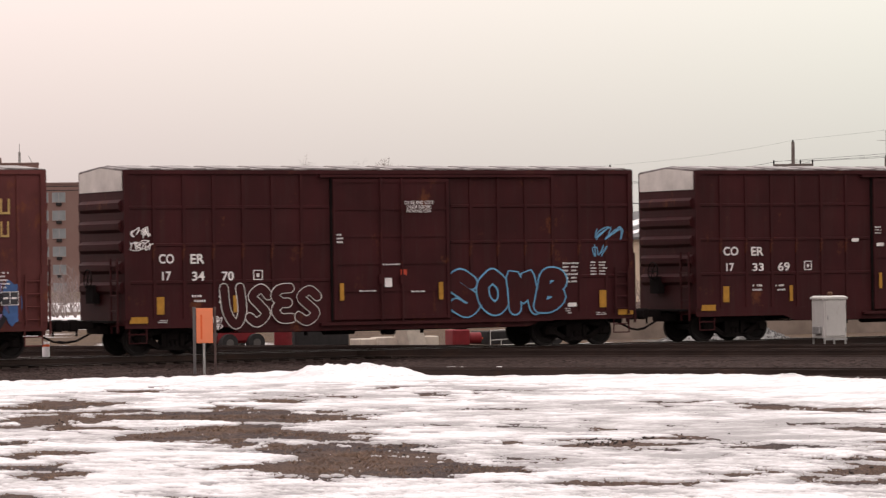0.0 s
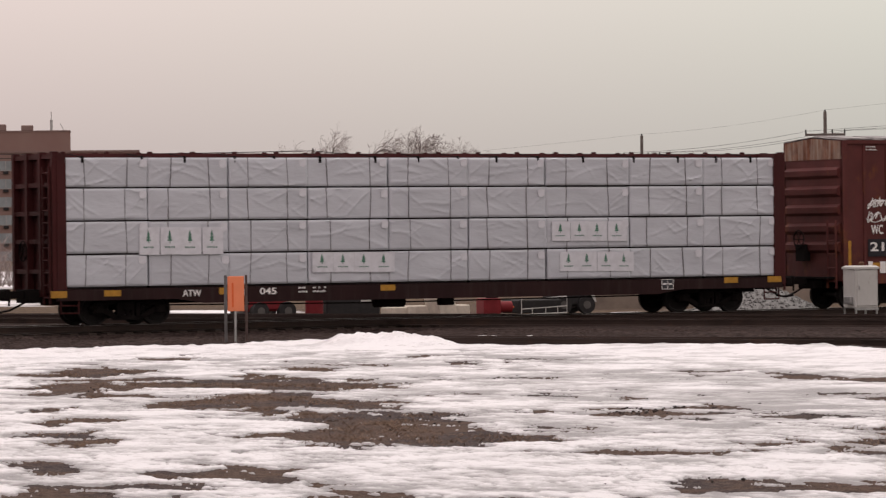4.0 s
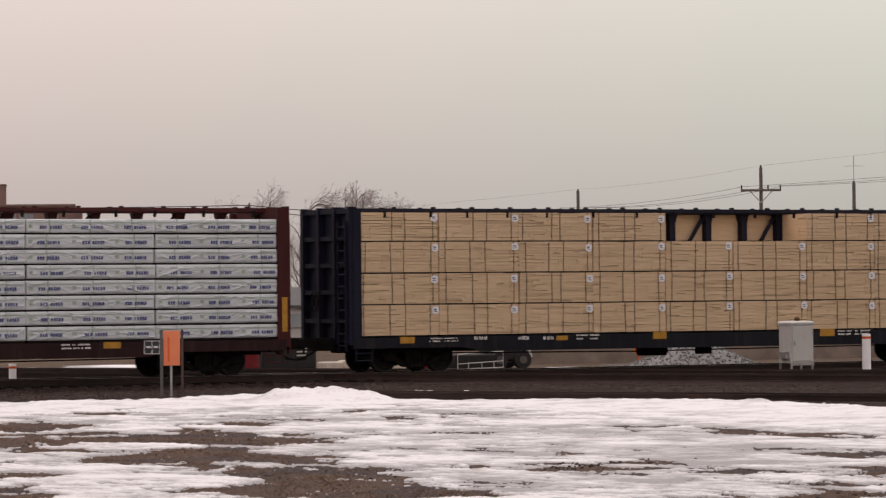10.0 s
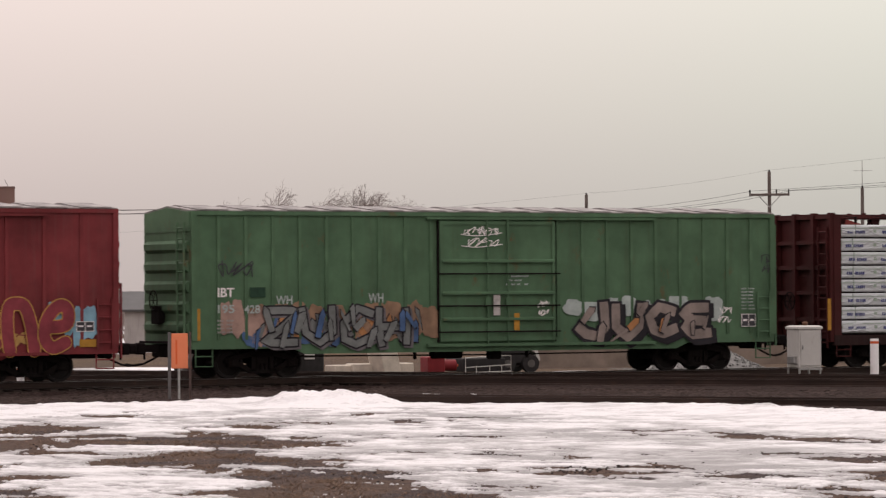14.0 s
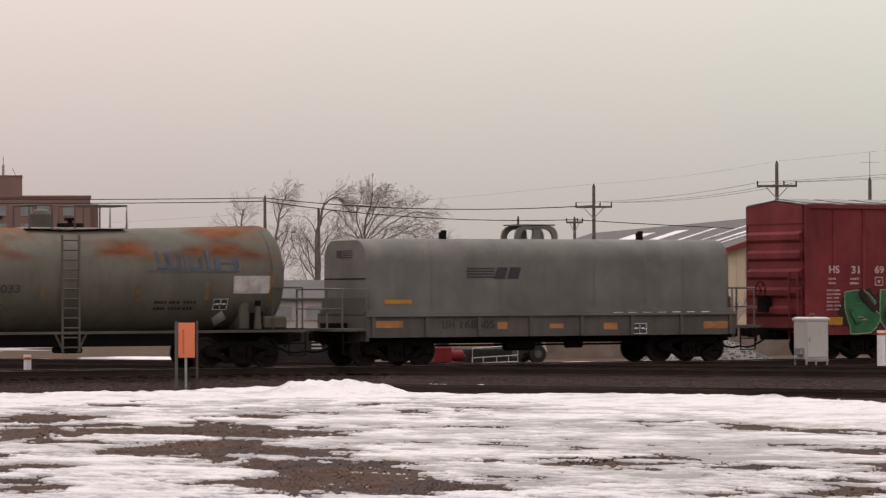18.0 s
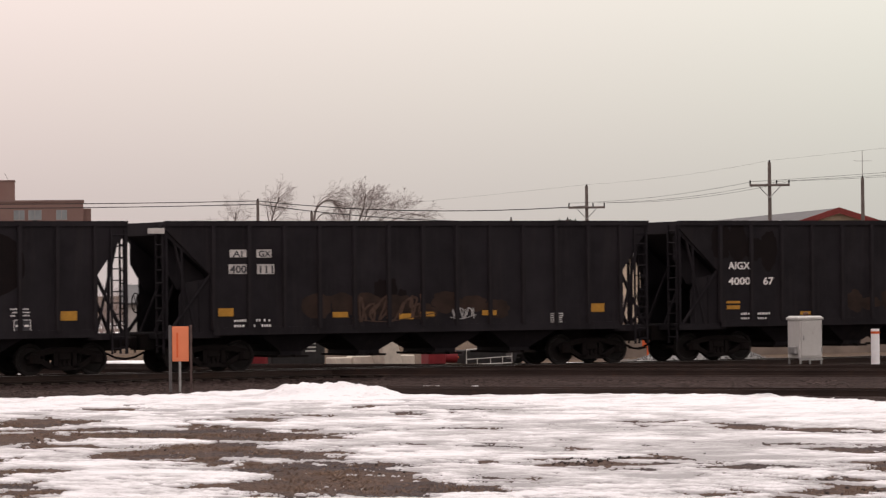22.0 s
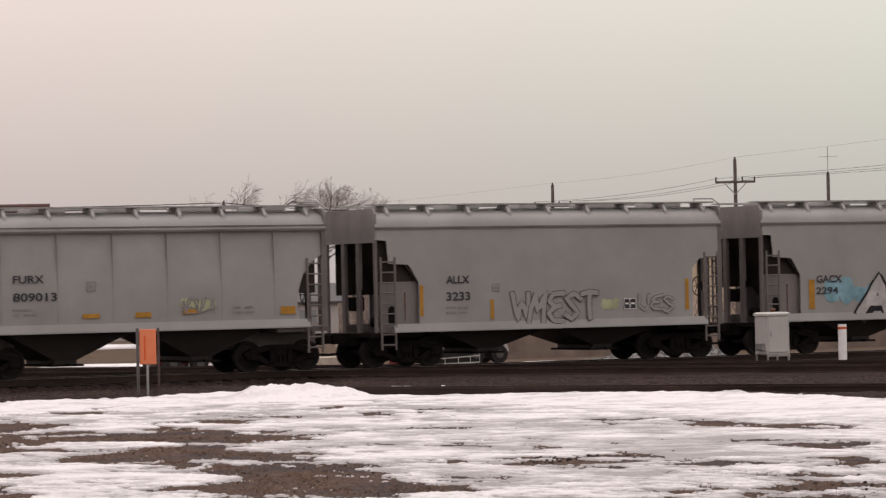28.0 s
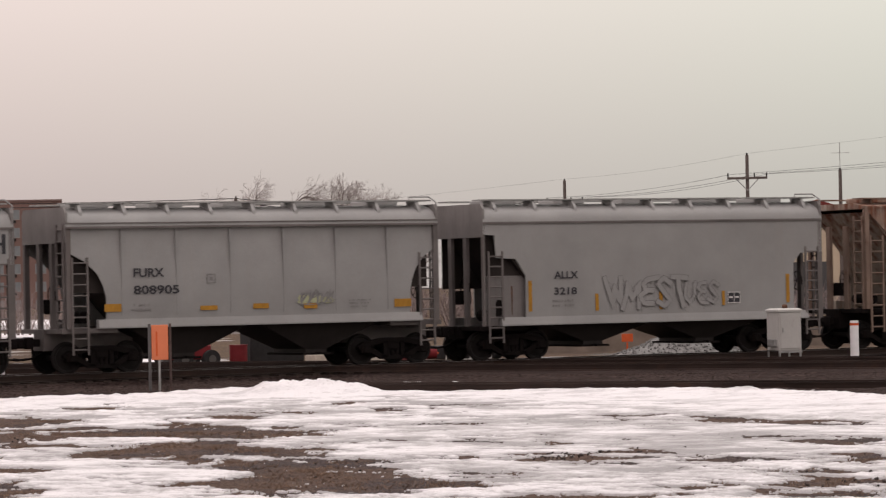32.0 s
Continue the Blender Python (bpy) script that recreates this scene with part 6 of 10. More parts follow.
C0, H0 = boxcar(17.83, 33.55, "oxide-brown steel boxcar with a white upper end panel", M_BROWN, 4.98, 0.72, (6.15, 9.75), 0.87, 1.6, 1.05, M_SNOWROOF, rows=3, end_mat=M_ENDWHITE)
C1, H1 = boxcar(0.0, 15.72, "oxide-brown boxcar tagged with white and blue graffiti", M_BROWN, 4.98, 0.72, (6.15, 9.75), 0.87, 1.6, 1.05, M_SNOWROOF, rows=3, end_mat=M_ENDWHITE)
C2, H2 = boxcar(-17.9, -2.2, "faded maroon boxcar with yellow lettering and purple graffiti", M_WCBOX, 4.98, 0.72, (6.05, 9.6), 0.75, 1.65, 1.05, M_SNOWROOF, end_mat=M_CREAM)
C3, H3 = centerbeam(-42.5, -20.0, "brown centerbeam flatcar stacked with white-wrapped lumber", M_CBRED)
C4, H4 = centerbeam(-67.13, -44.66, "dark blue centerbeam flatcar stacked with white-wrapped lumber", M_CBBLUE)
C5, H5 = centerbeam(-91.8, -69.25, "dark blue centerbeam flatcar stacked with bare sawn lumber", M_CBBLUE)
C6, H6 = centerbeam(-116.4, -93.85, "brown centerbeam flatcar stacked with thin grey-wrapped panels", M_CBRED)
C7, H7 = boxcar(-137.25, -118.53, "faded green boxcar with colourful graffiti along its sill", M_GREEN, 4.56, 0.80, (7.55, 11.25), 0.78, 2.35, 1.0, M_SNOWROOF, ridge=0.17, tall_end=True, rails=(1.57, 2.3, 3.2))
C8, H8 = boxcar(-158.4, -139.37, "faded red double-door boxcar with yellow and green graffiti", M_RED, 4.60, 0.72, (7.1, 12.3), 1.05, 2.3, 1.0, M_SNOWROOF, ridge=0.17, door_ribs=6, double=True)
C9, H9 = coil_car(-172.75, -160.9)
C10, H10 = tank_car(-187.15, -175.05)
C11, H11 = open_hopper(-203.5, -188.35, "sooty black open-top coal hopper with a white graffiti figure", M_BLACK)
C12, H12 = open_hopper(-219.7, -204.55, "sooty black open-top coal hopper with faded patches", M_BLACK)
C13, H13 = open_hopper(-235.95, -220.8, "sooty black open-top coal hopper with a dark round stain", M_BLACK)
C14, H14 = covered_hopper(-248.65, -237.2, "light grey covered hopper with straight sides", M_GREY, "flat")
C15, H15 = covered_hopper(-261.55, -250.05, "light grey covered hopper with large white and blue graffiti", M_GREY, "flat")
C16, H16 = covered_hopper(-274.4, -262.95, "light grey covered hopper with black outline graffiti", M_GREY, "flat")
C17, H17 = covered_hopper(-287.1, -275.92, "light grey covered hopper with rounded sides", M_GREY, "round")
C18, H18 = covered_hopper(-299.85, -288.75, "rusty cream covered hopper with ribbed sides and maroon letters", M_CREAM, "ribbed")
C19, H19 = covered_hopper(-312.95, -301.44, "light grey covered hopper with faint graffiti outlines", M_GREY, "flat")
C20, H20 = covered_hopper(-325.62, -314.4, "light grey covered hopper with rounded sides and yellow markers", M_GREY, "round")
C21, H21 = covered_hopper(-338.4, -327.1, "light grey covered hopper with dark lettering at its end", M_GREY, "flat")

M_WCDOOR = painted("rust_eaten_maroon_paint", (0.085, 0.025, 0.023), streak=0.5, dirt=(0.03, 0.012, 0.011), rust=0.85, rust_col=(0.026, 0.0105, 0.0095), offset=2)
for ob in C2.children:
    if ob.name.startswith("door") and ob.name[4:5] in ("", "."):
        ob.data.materials[0] = M_WCDOOR
        for sub in ob.children:
            sub.data.materials[0] = M_WCDOOR

Z4 = [1.0, 1.88, 2.76, 3.64, 4.46]
bundle_row(C3, -H3 + 0.14, H3 - 0.16, Z4, M_WRAP, [1, 0.95, 0.95, 1, 1, 1, 1.1, 1, 1], tag=M_FOLD, seed=3)
bundle_row(C4, -H4 + 0.14, -2.6, Z4, M_WRAP, [1, 1.05], straps=3, tag=M_FOLD, seed=4, shear=-0.035)
bundle_row(C4, -1.95, H4 - 0.16, Z4, M_WRAP, [1.1, 1.02, 1.0], straps=3, tag=M_FOLD, seed=5, shear=-0.055)
bundle_row(C5, -H5 + 0.14, H5 - 0.16, Z4, M_LUMBER, [1, 1, 0.95, 0.95, 0.9, 1, 0.95, 0.95, 0.95], tag=M_TAG, straps=4, skip=((3, 4), (3, 5)), bound=0.035, seed=6, kind="boards", strap_mat=M_STRAPTAN)
bundle_row(C6, -H6 + 0.14, H6 - 0.16, [1.0 + 0.408 * i for i in range(9)], M_WRAP2, [1] * 6, straps=3, bound=0.045, seed=7, dash=M_BLUEPRINT, kind="thin", creases=34)


# ---- lettering, reflectors and graffiti ----
SIDE, CLOUD = -1.592, -1.584
M_REDPAINT0 = plain("red_spot_paint", (0.45, 0.06, 0.03), 0.5)
M_PLATEDIRTY = plain("grimy_white_patch", (0.42, 0.40, 0.38), 0.8, 0.35, 3.0)
M_PINKWHITE = plain("pinkish_stencil_paint", (0.52, 0.36, 0.36), 0.7, 0.2)
M_GREYTXT = plain("pale_grey_stencil", (0.22, 0.215, 0.21), 0.7, 0.25)
M_MAROON = plain("maroon_lettering", (0.13, 0.035, 0.03), 0.7, 0.35)
M_ORANGEBAR = plain("orange_reflector", (0.55, 0.16, 0.05), 0.6, 0.2)
M_DULLTAPE = plain("faded_reflective_tape", (0.155, 0.105, 0.055), 0.6, 0.35)
M_FADEBLUE = plain("faded_blue_lettering", (0.068, 0.082, 0.115), 0.7, 0.25)


def spray(name, col, hole=0.0):
    return plain(name + "_spray_paint", col, 0.65, 0.3, 2.2)


M_SKYBLUE = spray("sky_blue", (0.13, 0.33, 0.50))
M_SPRAYBLUE = spray("blue", (0.05, 0.11, 0.26))
M_SPRAYTEAL = spray("green_edge", (0.07, 0.14, 0.13))
M_SPRAYPURPLE = spray("purple", (0.135, 0.10, 0.20))
M_SPRAYGREY = spray("grey", (0.12, 0.11, 0.115))
M_SPRAYTAN = spray("tan", (0.24, 0.16, 0.12))
M_SPRAYTAN2 = spray("dull_tan", (0.36, 0.27, 0.22))
M_SPRAYTEAL2 = spray("pale_teal", (0.20, 0.27, 0.28))
M_SPRAYPINK = spray("buff_pink", (0.33, 0.22, 0.18))
M_SPRAYORANGE = spray("dull_orange", (0.36, 0.17, 0.07))
M_SPRAYBLUE2 = spray("mid_blue", (0.06, 0.11, 0.22))
M_SPRAYSLATE = spray("slate", (0.15, 0.16, 0.155))
M_SPRAYNAVY = spray("navy", (0.03, 0.035, 0.07))
M_SPRAYPALE = spray("pale_mint", (0.33, 0.38, 0.36))
M_SPRAYSILVER = spray("silver", (0.22, 0.18, 0.16))
M_SPRAYBLACK = spray("black", (0.035, 0.015, 0.015))
M_SPRAYGREEN = spray("green", (0.032, 0.12, 0.055))
M_SPRAYLIME = spray("pale_green", (0.26, 0.36, 0.20))
M_SPRAYLIME2 = spray("yellow_green", (0.34, 0.36, 0.22))
M_SPRAYCYAN = spray("cyan", (0.20, 0.36, 0.45))
M_SPRAYCYAN2 = spray("light_cyan", (0.20, 0.36, 0.42))
M_SPRAYWINE = spray("wine_red", (0.20, 0.035, 0.045))
M_SPRAYYELLOW = spray("yellow", (0.42, 0.24, 0.06))
M_SPRAYOCHRE = spray("ochre", (0.40, 0.24, 0.08))
M_SPRAYWHITE = spray("white", (0.58, 0.56, 0.53))
M_SPRAYINK = spray("ink_black", (0.018, 0.016, 0.02))
M_SPRAYAPRICOT = spray("dusty_apricot", (0.235, 0.148, 0.095))
M_SPRAYLILAC = spray("lilac", (0.30, 0.22, 0.40))
M_SPRAYPEARL = spray("pearl_grey", (0.40, 0.39, 0.38))
M_SPRAYDEEP = spray("deep_green", (0.018, 0.05, 0.03))
M_SPRAYPALE2 = spray("dusty_white", (0.30, 0.29, 0.28))
M_FADESCRAWL = plain("faded_scrawl", (0.13, 0.065, 0.055), 0.8, 0.3)
M_STAIN = plain("tarry_stain", (0.0055, 0.003, 0.0029), 0.9, 0.3, 2.0)
M_RUSTBAND = plain("thin_rust_wash", (0.024, 0.014, 0.010), 0.8, 0.5, 1.5)
M_RUSTPALE = plain("pale_rust_scrawl", (0.06, 0.036, 0.026), 0.8, 0.3)


def glyphs(words, w, h, mat, bold, outline=0.0):
    """Lettering fitted to w by h metres, upright, its lower left corner at the origin."""
    key = (words, round(w, 3), round(h, 3), mat.name, bold, outline)
    if key in TEXTS:
        return TEXTS[key]
    cu = bpy.data.curves.new("lettering", "FONT")
    cu.body, cu.size, cu.extrude, cu.offset, cu.resolution_u = words, 1.0, 0.0, bold, 3
    if outline:
        cu.fill_mode, cu.bevel_depth, cu.bevel_resolution = "NONE", outline, 0
    else:
        cu.extrude = 0.002
    ob = bpy.data.objects.new("lettering", cu)
    me = bpy.data.meshes.new_from_object(ob)
    bpy.data.objects.remove(ob)
    bpy.data.curves.remove(cu)
    co = np.empty(len(me.vertices) * 3, dtype=np.float32)
    me.vertices.foreach_get("co", co)
    co = co.reshape(-1, 3)
    lo, hi = co.min(0), co.max(0)
    x = (co[:, 0] - lo[0]) / max(1e-6, hi[0] - lo[0]) * w
    z = (co[:, 1] - lo[1]) / max(1e-6, hi[1] - lo[1]) * h
    y = -np.clip(co[:, 2], -0.006, 0.006)
    me.vertices.foreach_set("co", np.stack([x, y, z], -1).astype(np.float32).ravel())
    me.materials.clear()
    me.materials.append(mat)
    me.name = "lettering"
    me.update()
    TEXTS[key] = me
    return me


def tx(car, words, x, z, w, h, mat, bold=0.02, y=SIDE - 0.006):
    return part("lettering", glyphs(words, w, h, mat, bold), None, car, at=(x, y, z))


def block(car, x, z, w, h, mat, y=SIDE):
    """A plain bent bar in place of a letter of a company name."""
    m = Mesh()
    if w < 0.12:
        m.box(0, w, -0.003, 0.003, 0, h)
    else:
        b, t = w * 0.22, h * 0.14
        kind = int(round((x + 20) * 10)) % 3
        if kind == 0:
            m.prism([(0, 0), (0, h), (w, h), (w, 0), (w - b, 0), (w - b, h - t), (b, h - t), (b, 0)], -0.003, 0.003)
        elif kind == 1:
            m.prism([(0, 0), (0, h), (b, h), (b, h * 0.57), (w - b, h * 0.57), (w - b, h), (w, h), (w, 0), (w - b, 0), (w - b, h * 0.43), (b, h * 0.43), (b, 0)], -0.003, 0.003)
        else:
            m.prism([(0, h), (0, 0), (w, 0), (w, h), (w - b, h), (w - b, t), (b, t), (b, h)], -0.003, 0.003)
    return part("lettering_block", m, mat, car, at=(x, y, z))


def data_box(car, x, z, w, h, y=SIDE):
    b = plate(car, x, z, w, h, M_DKTXT, y, "data_panel", "black panel with a white border")
    m = Mesh()
    e = 0.016
    for x0, x1, z0, z1 in ((x, x + w, z, z + e), (x, x + w, z + h - e, z + h), (x, x + e, z, z + h), (x + w - e, x + w, z, z + h), (x + w * 0.5 - e / 2, x + w * 0.5 + e / 2, z, z + h), (x + w * 0.12, x + w * 0.4, z + h * 0.45, z + h * 0.6), (x + w * 0.6, x + w * 0.88, z + h * 0.45, z + h * 0.6)):
        m.box(x0, x1, y - 0.008, y - 0.004, z0, z1)
    part("border", m, M_WHITE, b)
    return b


def square(car, x, z, w, h, mat, y=SIDE):
    m = Mesh()
    e = 0.025
    for x0, x1, z0, z1 in ((x, x + w, z, z + e), (x, x + w, z + h - e, z + h), (x, x + e, z, z + h), (x + w - e, x + w, z, z + h), (x + w * 0.35, x + w * 0.65, z + h * 0.3, z + h * 0.65)):
        m.box(x0, x1, y - 0.003, y + 0.003, z0, z1)
    part("stencil_square", m, mat, car)


def shield(car, x, z, w, h, mat, y=SIDE):
    pts = [(0.5, 0.0), (0.2, 0.14), (0.03, 0.35), (0.06, 0.62), (0.02, 0.85), (0.12, 1.0), (0.3, 0.94), (0.5, 1.0), (0.7, 0.94), (0.88, 1.0), (0.98, 0.85), (0.94, 0.62), (0.97, 0.35), (0.8, 0.14), (0.5, 0.0)]
    m = Mesh()
    ribbon(m, [(x + p * w, z + q * h) for p, q in pts], 0.035, y)
    m.box(x + w * 0.25, x + w * 0.75, y - 0.003, y + 0.003, z + h * 0.62, z + h * 0.68)
    m.box(x + w * 0.3, x + w * 0.7, y - 0.003, y + 0.003, z + h * 0.48, z + h * 0.54)
    part("emblem", m, mat, car, "yellow shield outline emblem")


def ribbon(m, pts, width, y):
    """A flat painted stroke through points in x and z."""
    pts = [Vector(p) for p in pts]
    left, right = [], []
    for i, p in enumerate(pts):
        d = (pts[min(i + 1, len(pts) - 1)] - pts[max(i - 1, 0)])
        d = d.normalized() if d.length > 1e-6 else Vector((1, 0))
        nrm = Vector((-d.y, d.x)) * width / 2
        left.append((p.x + nrm.x, y, p.y + nrm.y))
        right.append((p.x - nrm.x, y, p.y - nrm.y))
    m.loft([left, right], closed=False)


def smooth_line(pts, k=4):
    out = []
    for i in range(len(pts) - 1):
        p0, p1, p2, p3 = pts[max(0, i - 1)], pts[i], pts[i + 1], pts[min(len(pts) - 1, i + 2)]
        for j in range(k):
            t = j / k
            out.append(tuple(0.5 * (2 * b + (c - a) * t + (2 * a - 5 * b + 4 * c - d) * t * t + (3 * b - a - 3 * c + d) * t ** 3) for a, b, c, d in zip(p0, p1, p2, p3)))
    return out + [pts[-1]]


def scribble(car, x, z, w, h, mat, seed, n):
    """A quick sprayed tag: tangled leaning loops of uneven height, crossed by one long flick."""
    rnd = random.Random(seed * 13 + 1)
    rows = 2 if h > w * 0.9 else 1
    for row in range(rows):
        hh = h / rows * 0.95
        zz = z + (rows - 1 - row) * h / rows
        k = max(3, n // (2 * rows))
        cw = w / k
        pts = []
        for i in range(k):
            x0, slant = x + cw * i, rnd.uniform(0.0, 0.35) * cw
            for j in range(rnd.choice((2, 3, 4))):
                v = rnd.uniform(0.62, 1.0) if j % 2 == 0 else rnd.uniform(0.0, 0.32)
                pts.append((x0 + cw * rnd.uniform(-0.15, 1.15) + slant * v, zz + hh * v))
                if rnd.random() < 0.35:
                    pts.append((x0 + cw * rnd.uniform(0.0, 1.0), zz + hh * rnd.uniform(0.35, 0.65)))
        pts = [(min(max(p, x), x + w), q) for p, q in pts]
        m = Mesh()
        stroke(m, smooth_line(pts, 4), max(0.011, hh * 0.042), SIDE - 0.008)
        part("tag", m, mat, car)
    if n > 11:
        m = Mesh()
        stroke(m, smooth_line([(x - 0.05 * w, z + h * 0.15), (x + w * 0.4, z + h * 0.02), (x + w * 1.08, z + h * 0.3)], 4), 0.011, SIDE - 0.007)
        part("tag", m, mat, car)


def stroke(m, pts, r, y, square=False):
    """One stroke of half width r, with round or square ends."""
    pts = [Vector(p) for p in pts]
    d0, d1 = (pts[0] - pts[1]).normalized(), (pts[-1] - pts[-2]).normalized()
    caps = ((0.98, 0.17), (0.85, 0.53), (0.5, 0.87)) if not square else ((0.85, 0.92),)
    seq = [(pts[0] + d0 * r * e, r * q) for e, q in caps] + [(p, r) for p in pts] + [(pts[-1] + d1 * r * e, r * q) for e, q in reversed(caps)]
    left, right = [], []
    for i, (p, q) in enumerate(seq):
        d = seq[min(i + 1, len(seq) - 1)][0] - seq[max(i - 1, 0)][0]
        d = d.normalized() if d.length > 1e-6 else Vector((1, 0))
        yy = y - 0.00004 * i
        left.append((p.x - d.y * q, yy, p.y + d.x * q))
        right.append((p.x + d.y * q, yy, p.y - d.x * q))
    m.loft([left, right], closed=False)


FORMS = {"S": [[(.92, .8), (.5, 1), (.08, .78), (.5, .52), (.92, .25), (.5, 0), (.06, .15)]], "U": [[(.04, 1), (.06, .35), (.5, 0), (.94, .35), (.96, 1)]],
         "E": [[(.95, 1), (.35, .96), (.06, .75), (.4, .54), (.8, .52)], [(.4, .52), (.05, .3), (.35, .03), (.98, .02)]], "O": [[(.5, 1), (.06, .7), (.08, .25), (.5, 0), (.92, .25), (.94, .7), (.55, 1)]],
         "N": [[(.05, 0), (.06, .5), (.08, 1), (.5, .5), (.92, 0), (.94, .5), (.96, 1)]], "J": [[(.95, 1), (.9, .35), (.6, .02), (.2, .1), (.0, .3)]], "C": [[(.95, .85), (.5, 1), (.06, .6), (.15, .15), (.55, 0), (.96, .15)]],
         "M": [[(.0, 0), (.08, .5), (.14, 1), (.34, .65), (.5, .35), (.66, .65), (.86, 1), (.92, .5), (1, 0)]], "A": [[(.0, 0), (.25, .5), (.5, 1), (.75, .5), (1, 0)], [(.25, .36), (.75, .36)]],
         "T": [[(0, .96), (.5, 1), (1, .96)], [(.5, .95), (.48, .5), (.52, 0)]], "R": [[(.05, 0), (.05, .5), (.08, 1), (.6, 1), (.9, .75), (.55, .5), (.3, .48)], [(.45, .48), (.7, .25), (.98, 0)]],
         "Z": [[(.02, .96), (.5, 1), (.95, .96), (.5, .5), (.05, .04), (.5, 0), (1, .04)]], "H": [[(.06, 1), (.04, .5), (.06, 0)], [(.94, 1), (.96, .5), (.94, 0)], [(.06, .48), (.94, .52)]],
         "B": [[(.06, 0), (.04, .5), (.06, 1), (.6, 1), (.85, .78), (.5, .54), (.3, .52)], [(.5, .54), (.96, .3), (.6, .02), (.06, 0)]], "F": [[(.98, .96), (.4, 1), (.06, .9), (.04, .4), (.06, 0)], [(.06, .5), (.75, .52)]],
         "n": [[(.05, 0), (.06, .5), (.2, .92), (.5, 1), (.8, .92), (.94, .5), (.95, 0)]], "e": [[(.14, .5), (.6, .5), (.9, .6), (.8, .92), (.45, 1), (.1, .7), (.12, .25), (.5, 0), (.95, .12)]],
         "K": [[(.06, 1), (.04, .5), (.06, 0)], [(.95, 1), (.5, .7), (.12, .46)], [(.3, .52), (.6, .3), (.98, 0)]], "W": [[(0, 1), (.1, .5), (.2, 0), (.36, .4), (.5, .75), (.64, .4), (.8, 0), (.9, .5), (1, 1)]]}


def cloud(car, x, z, w, h, mat, n, seed, y, round_=False):
    """Overlapping patches of sprayed paint with ragged outlines."""
    rnd = random.Random(seed * 31 + n)
    for i in range(n):
        if round_:
            cx, cz, rx, rz = x + w / 2, z + h / 2, w / 2, h / 2
        else:
            cx = x + w * (i + 0.5) / n + rnd.uniform(-0.1, 0.1) * w / n
            rx = w / n * rnd.uniform(0.45, 0.75)
            rz = h * rnd.uniform(0.26, 0.44)
            cz = z + rz + (h - 2 * rz) * rnd.random()
        k = 28
        pts, wob = [], [rnd.uniform(0.7, 1.12) for _ in range(k)]
        for j in range(k):
            a = 2 * math.pi * j / k
            r = (wob[j] + wob[j - 1]) / 2 if not round_ else 0.86 + 0.13 * (wob[j] + wob[j - 1] + wob[j - 2]) / 3
            c, s = math.cos(a), math.sin(a)
            px, pz = cx + rx * r * math.copysign(abs(c) ** 0.8, c), cz + rz * r * math.copysign(abs(s) ** 0.8, s)
            pts.append((px, pz))
        yy = y - 0.0006 * i
        part("paint_patch", Mesh().prism(pts, yy - 0.001, yy + 0.001), mat, car)


def graf(car, word, x, z, w, h, fill, edge, seed, thick, fat=0.15, shine=None, close=1.06, angular=False, shadow=None):
    """Sprayed letters that overlap: each a fat stroke over a wider one in the outline's colour; angular: cornered strokes; shadow: a second outline set off below."""
    rnd = random.Random(seed)
    n = len(word)
    r = h * fat
    for i, ch in enumerate(word):
        cw = w / n * close * rnd.uniform(0.94, 1.06)
        cx = x + w * i / n - 0.04 * w / n
        hh = h * rnd.uniform(0.86, 1.0)
        cz = z + (h - hh) * rnd.random()
        lean = rnd.uniform(-0.18, 0.18)
        y = SIDE - 0.006 - 0.010 * i
        out, body, glint, shade = Mesh(), Mesh(), Mesh(), Mesh()
        for line in FORMS[ch]:
            pts = [(cx + r + thick + (cw - 2 * r - 2 * thick) * p + lean * hh * (q - 0.5), cz + r + thick + (hh - 2 * r - 2 * thick) * q) for p, q in line]
            if angular:
                pts = [(p + rnd.uniform(-0.03, 0.03), q + rnd.uniform(-0.03, 0.03)) for p, q in pts]
                pts = [q for a, b in zip(pts, pts[1:]) for q in (a, tuple(u + (v - u) * 0.5 for u, v in zip(a, b)))] + [pts[-1]]
            else:
                pts = smooth_line(pts, 5)
            stroke(out, pts, r + thick, y, angular)
            stroke(body, pts, r, y - 0.004, angular)
            if shadow:
                stroke(shade, [(p + thick * 1.3, q - thick * 1.1) for p, q in pts], r + thick, y + 0.003, angular)
            if shine and len(pts) > 8:
                stroke(glint, [(p - r * 0.45, q + r * 0.4) for p, q in pts[2:len(pts) // 2]], 0.014, y - 0.007)
        g = part("graffiti_letter", out, edge, car)
        part("letter_fill", body, fill or PAINT[car.name.split(".")[0]], g)
        if shadow:
            part("letter_shadow", shade, shadow, g)
        if shine:
            part("letter_glint", glint, shine, g)


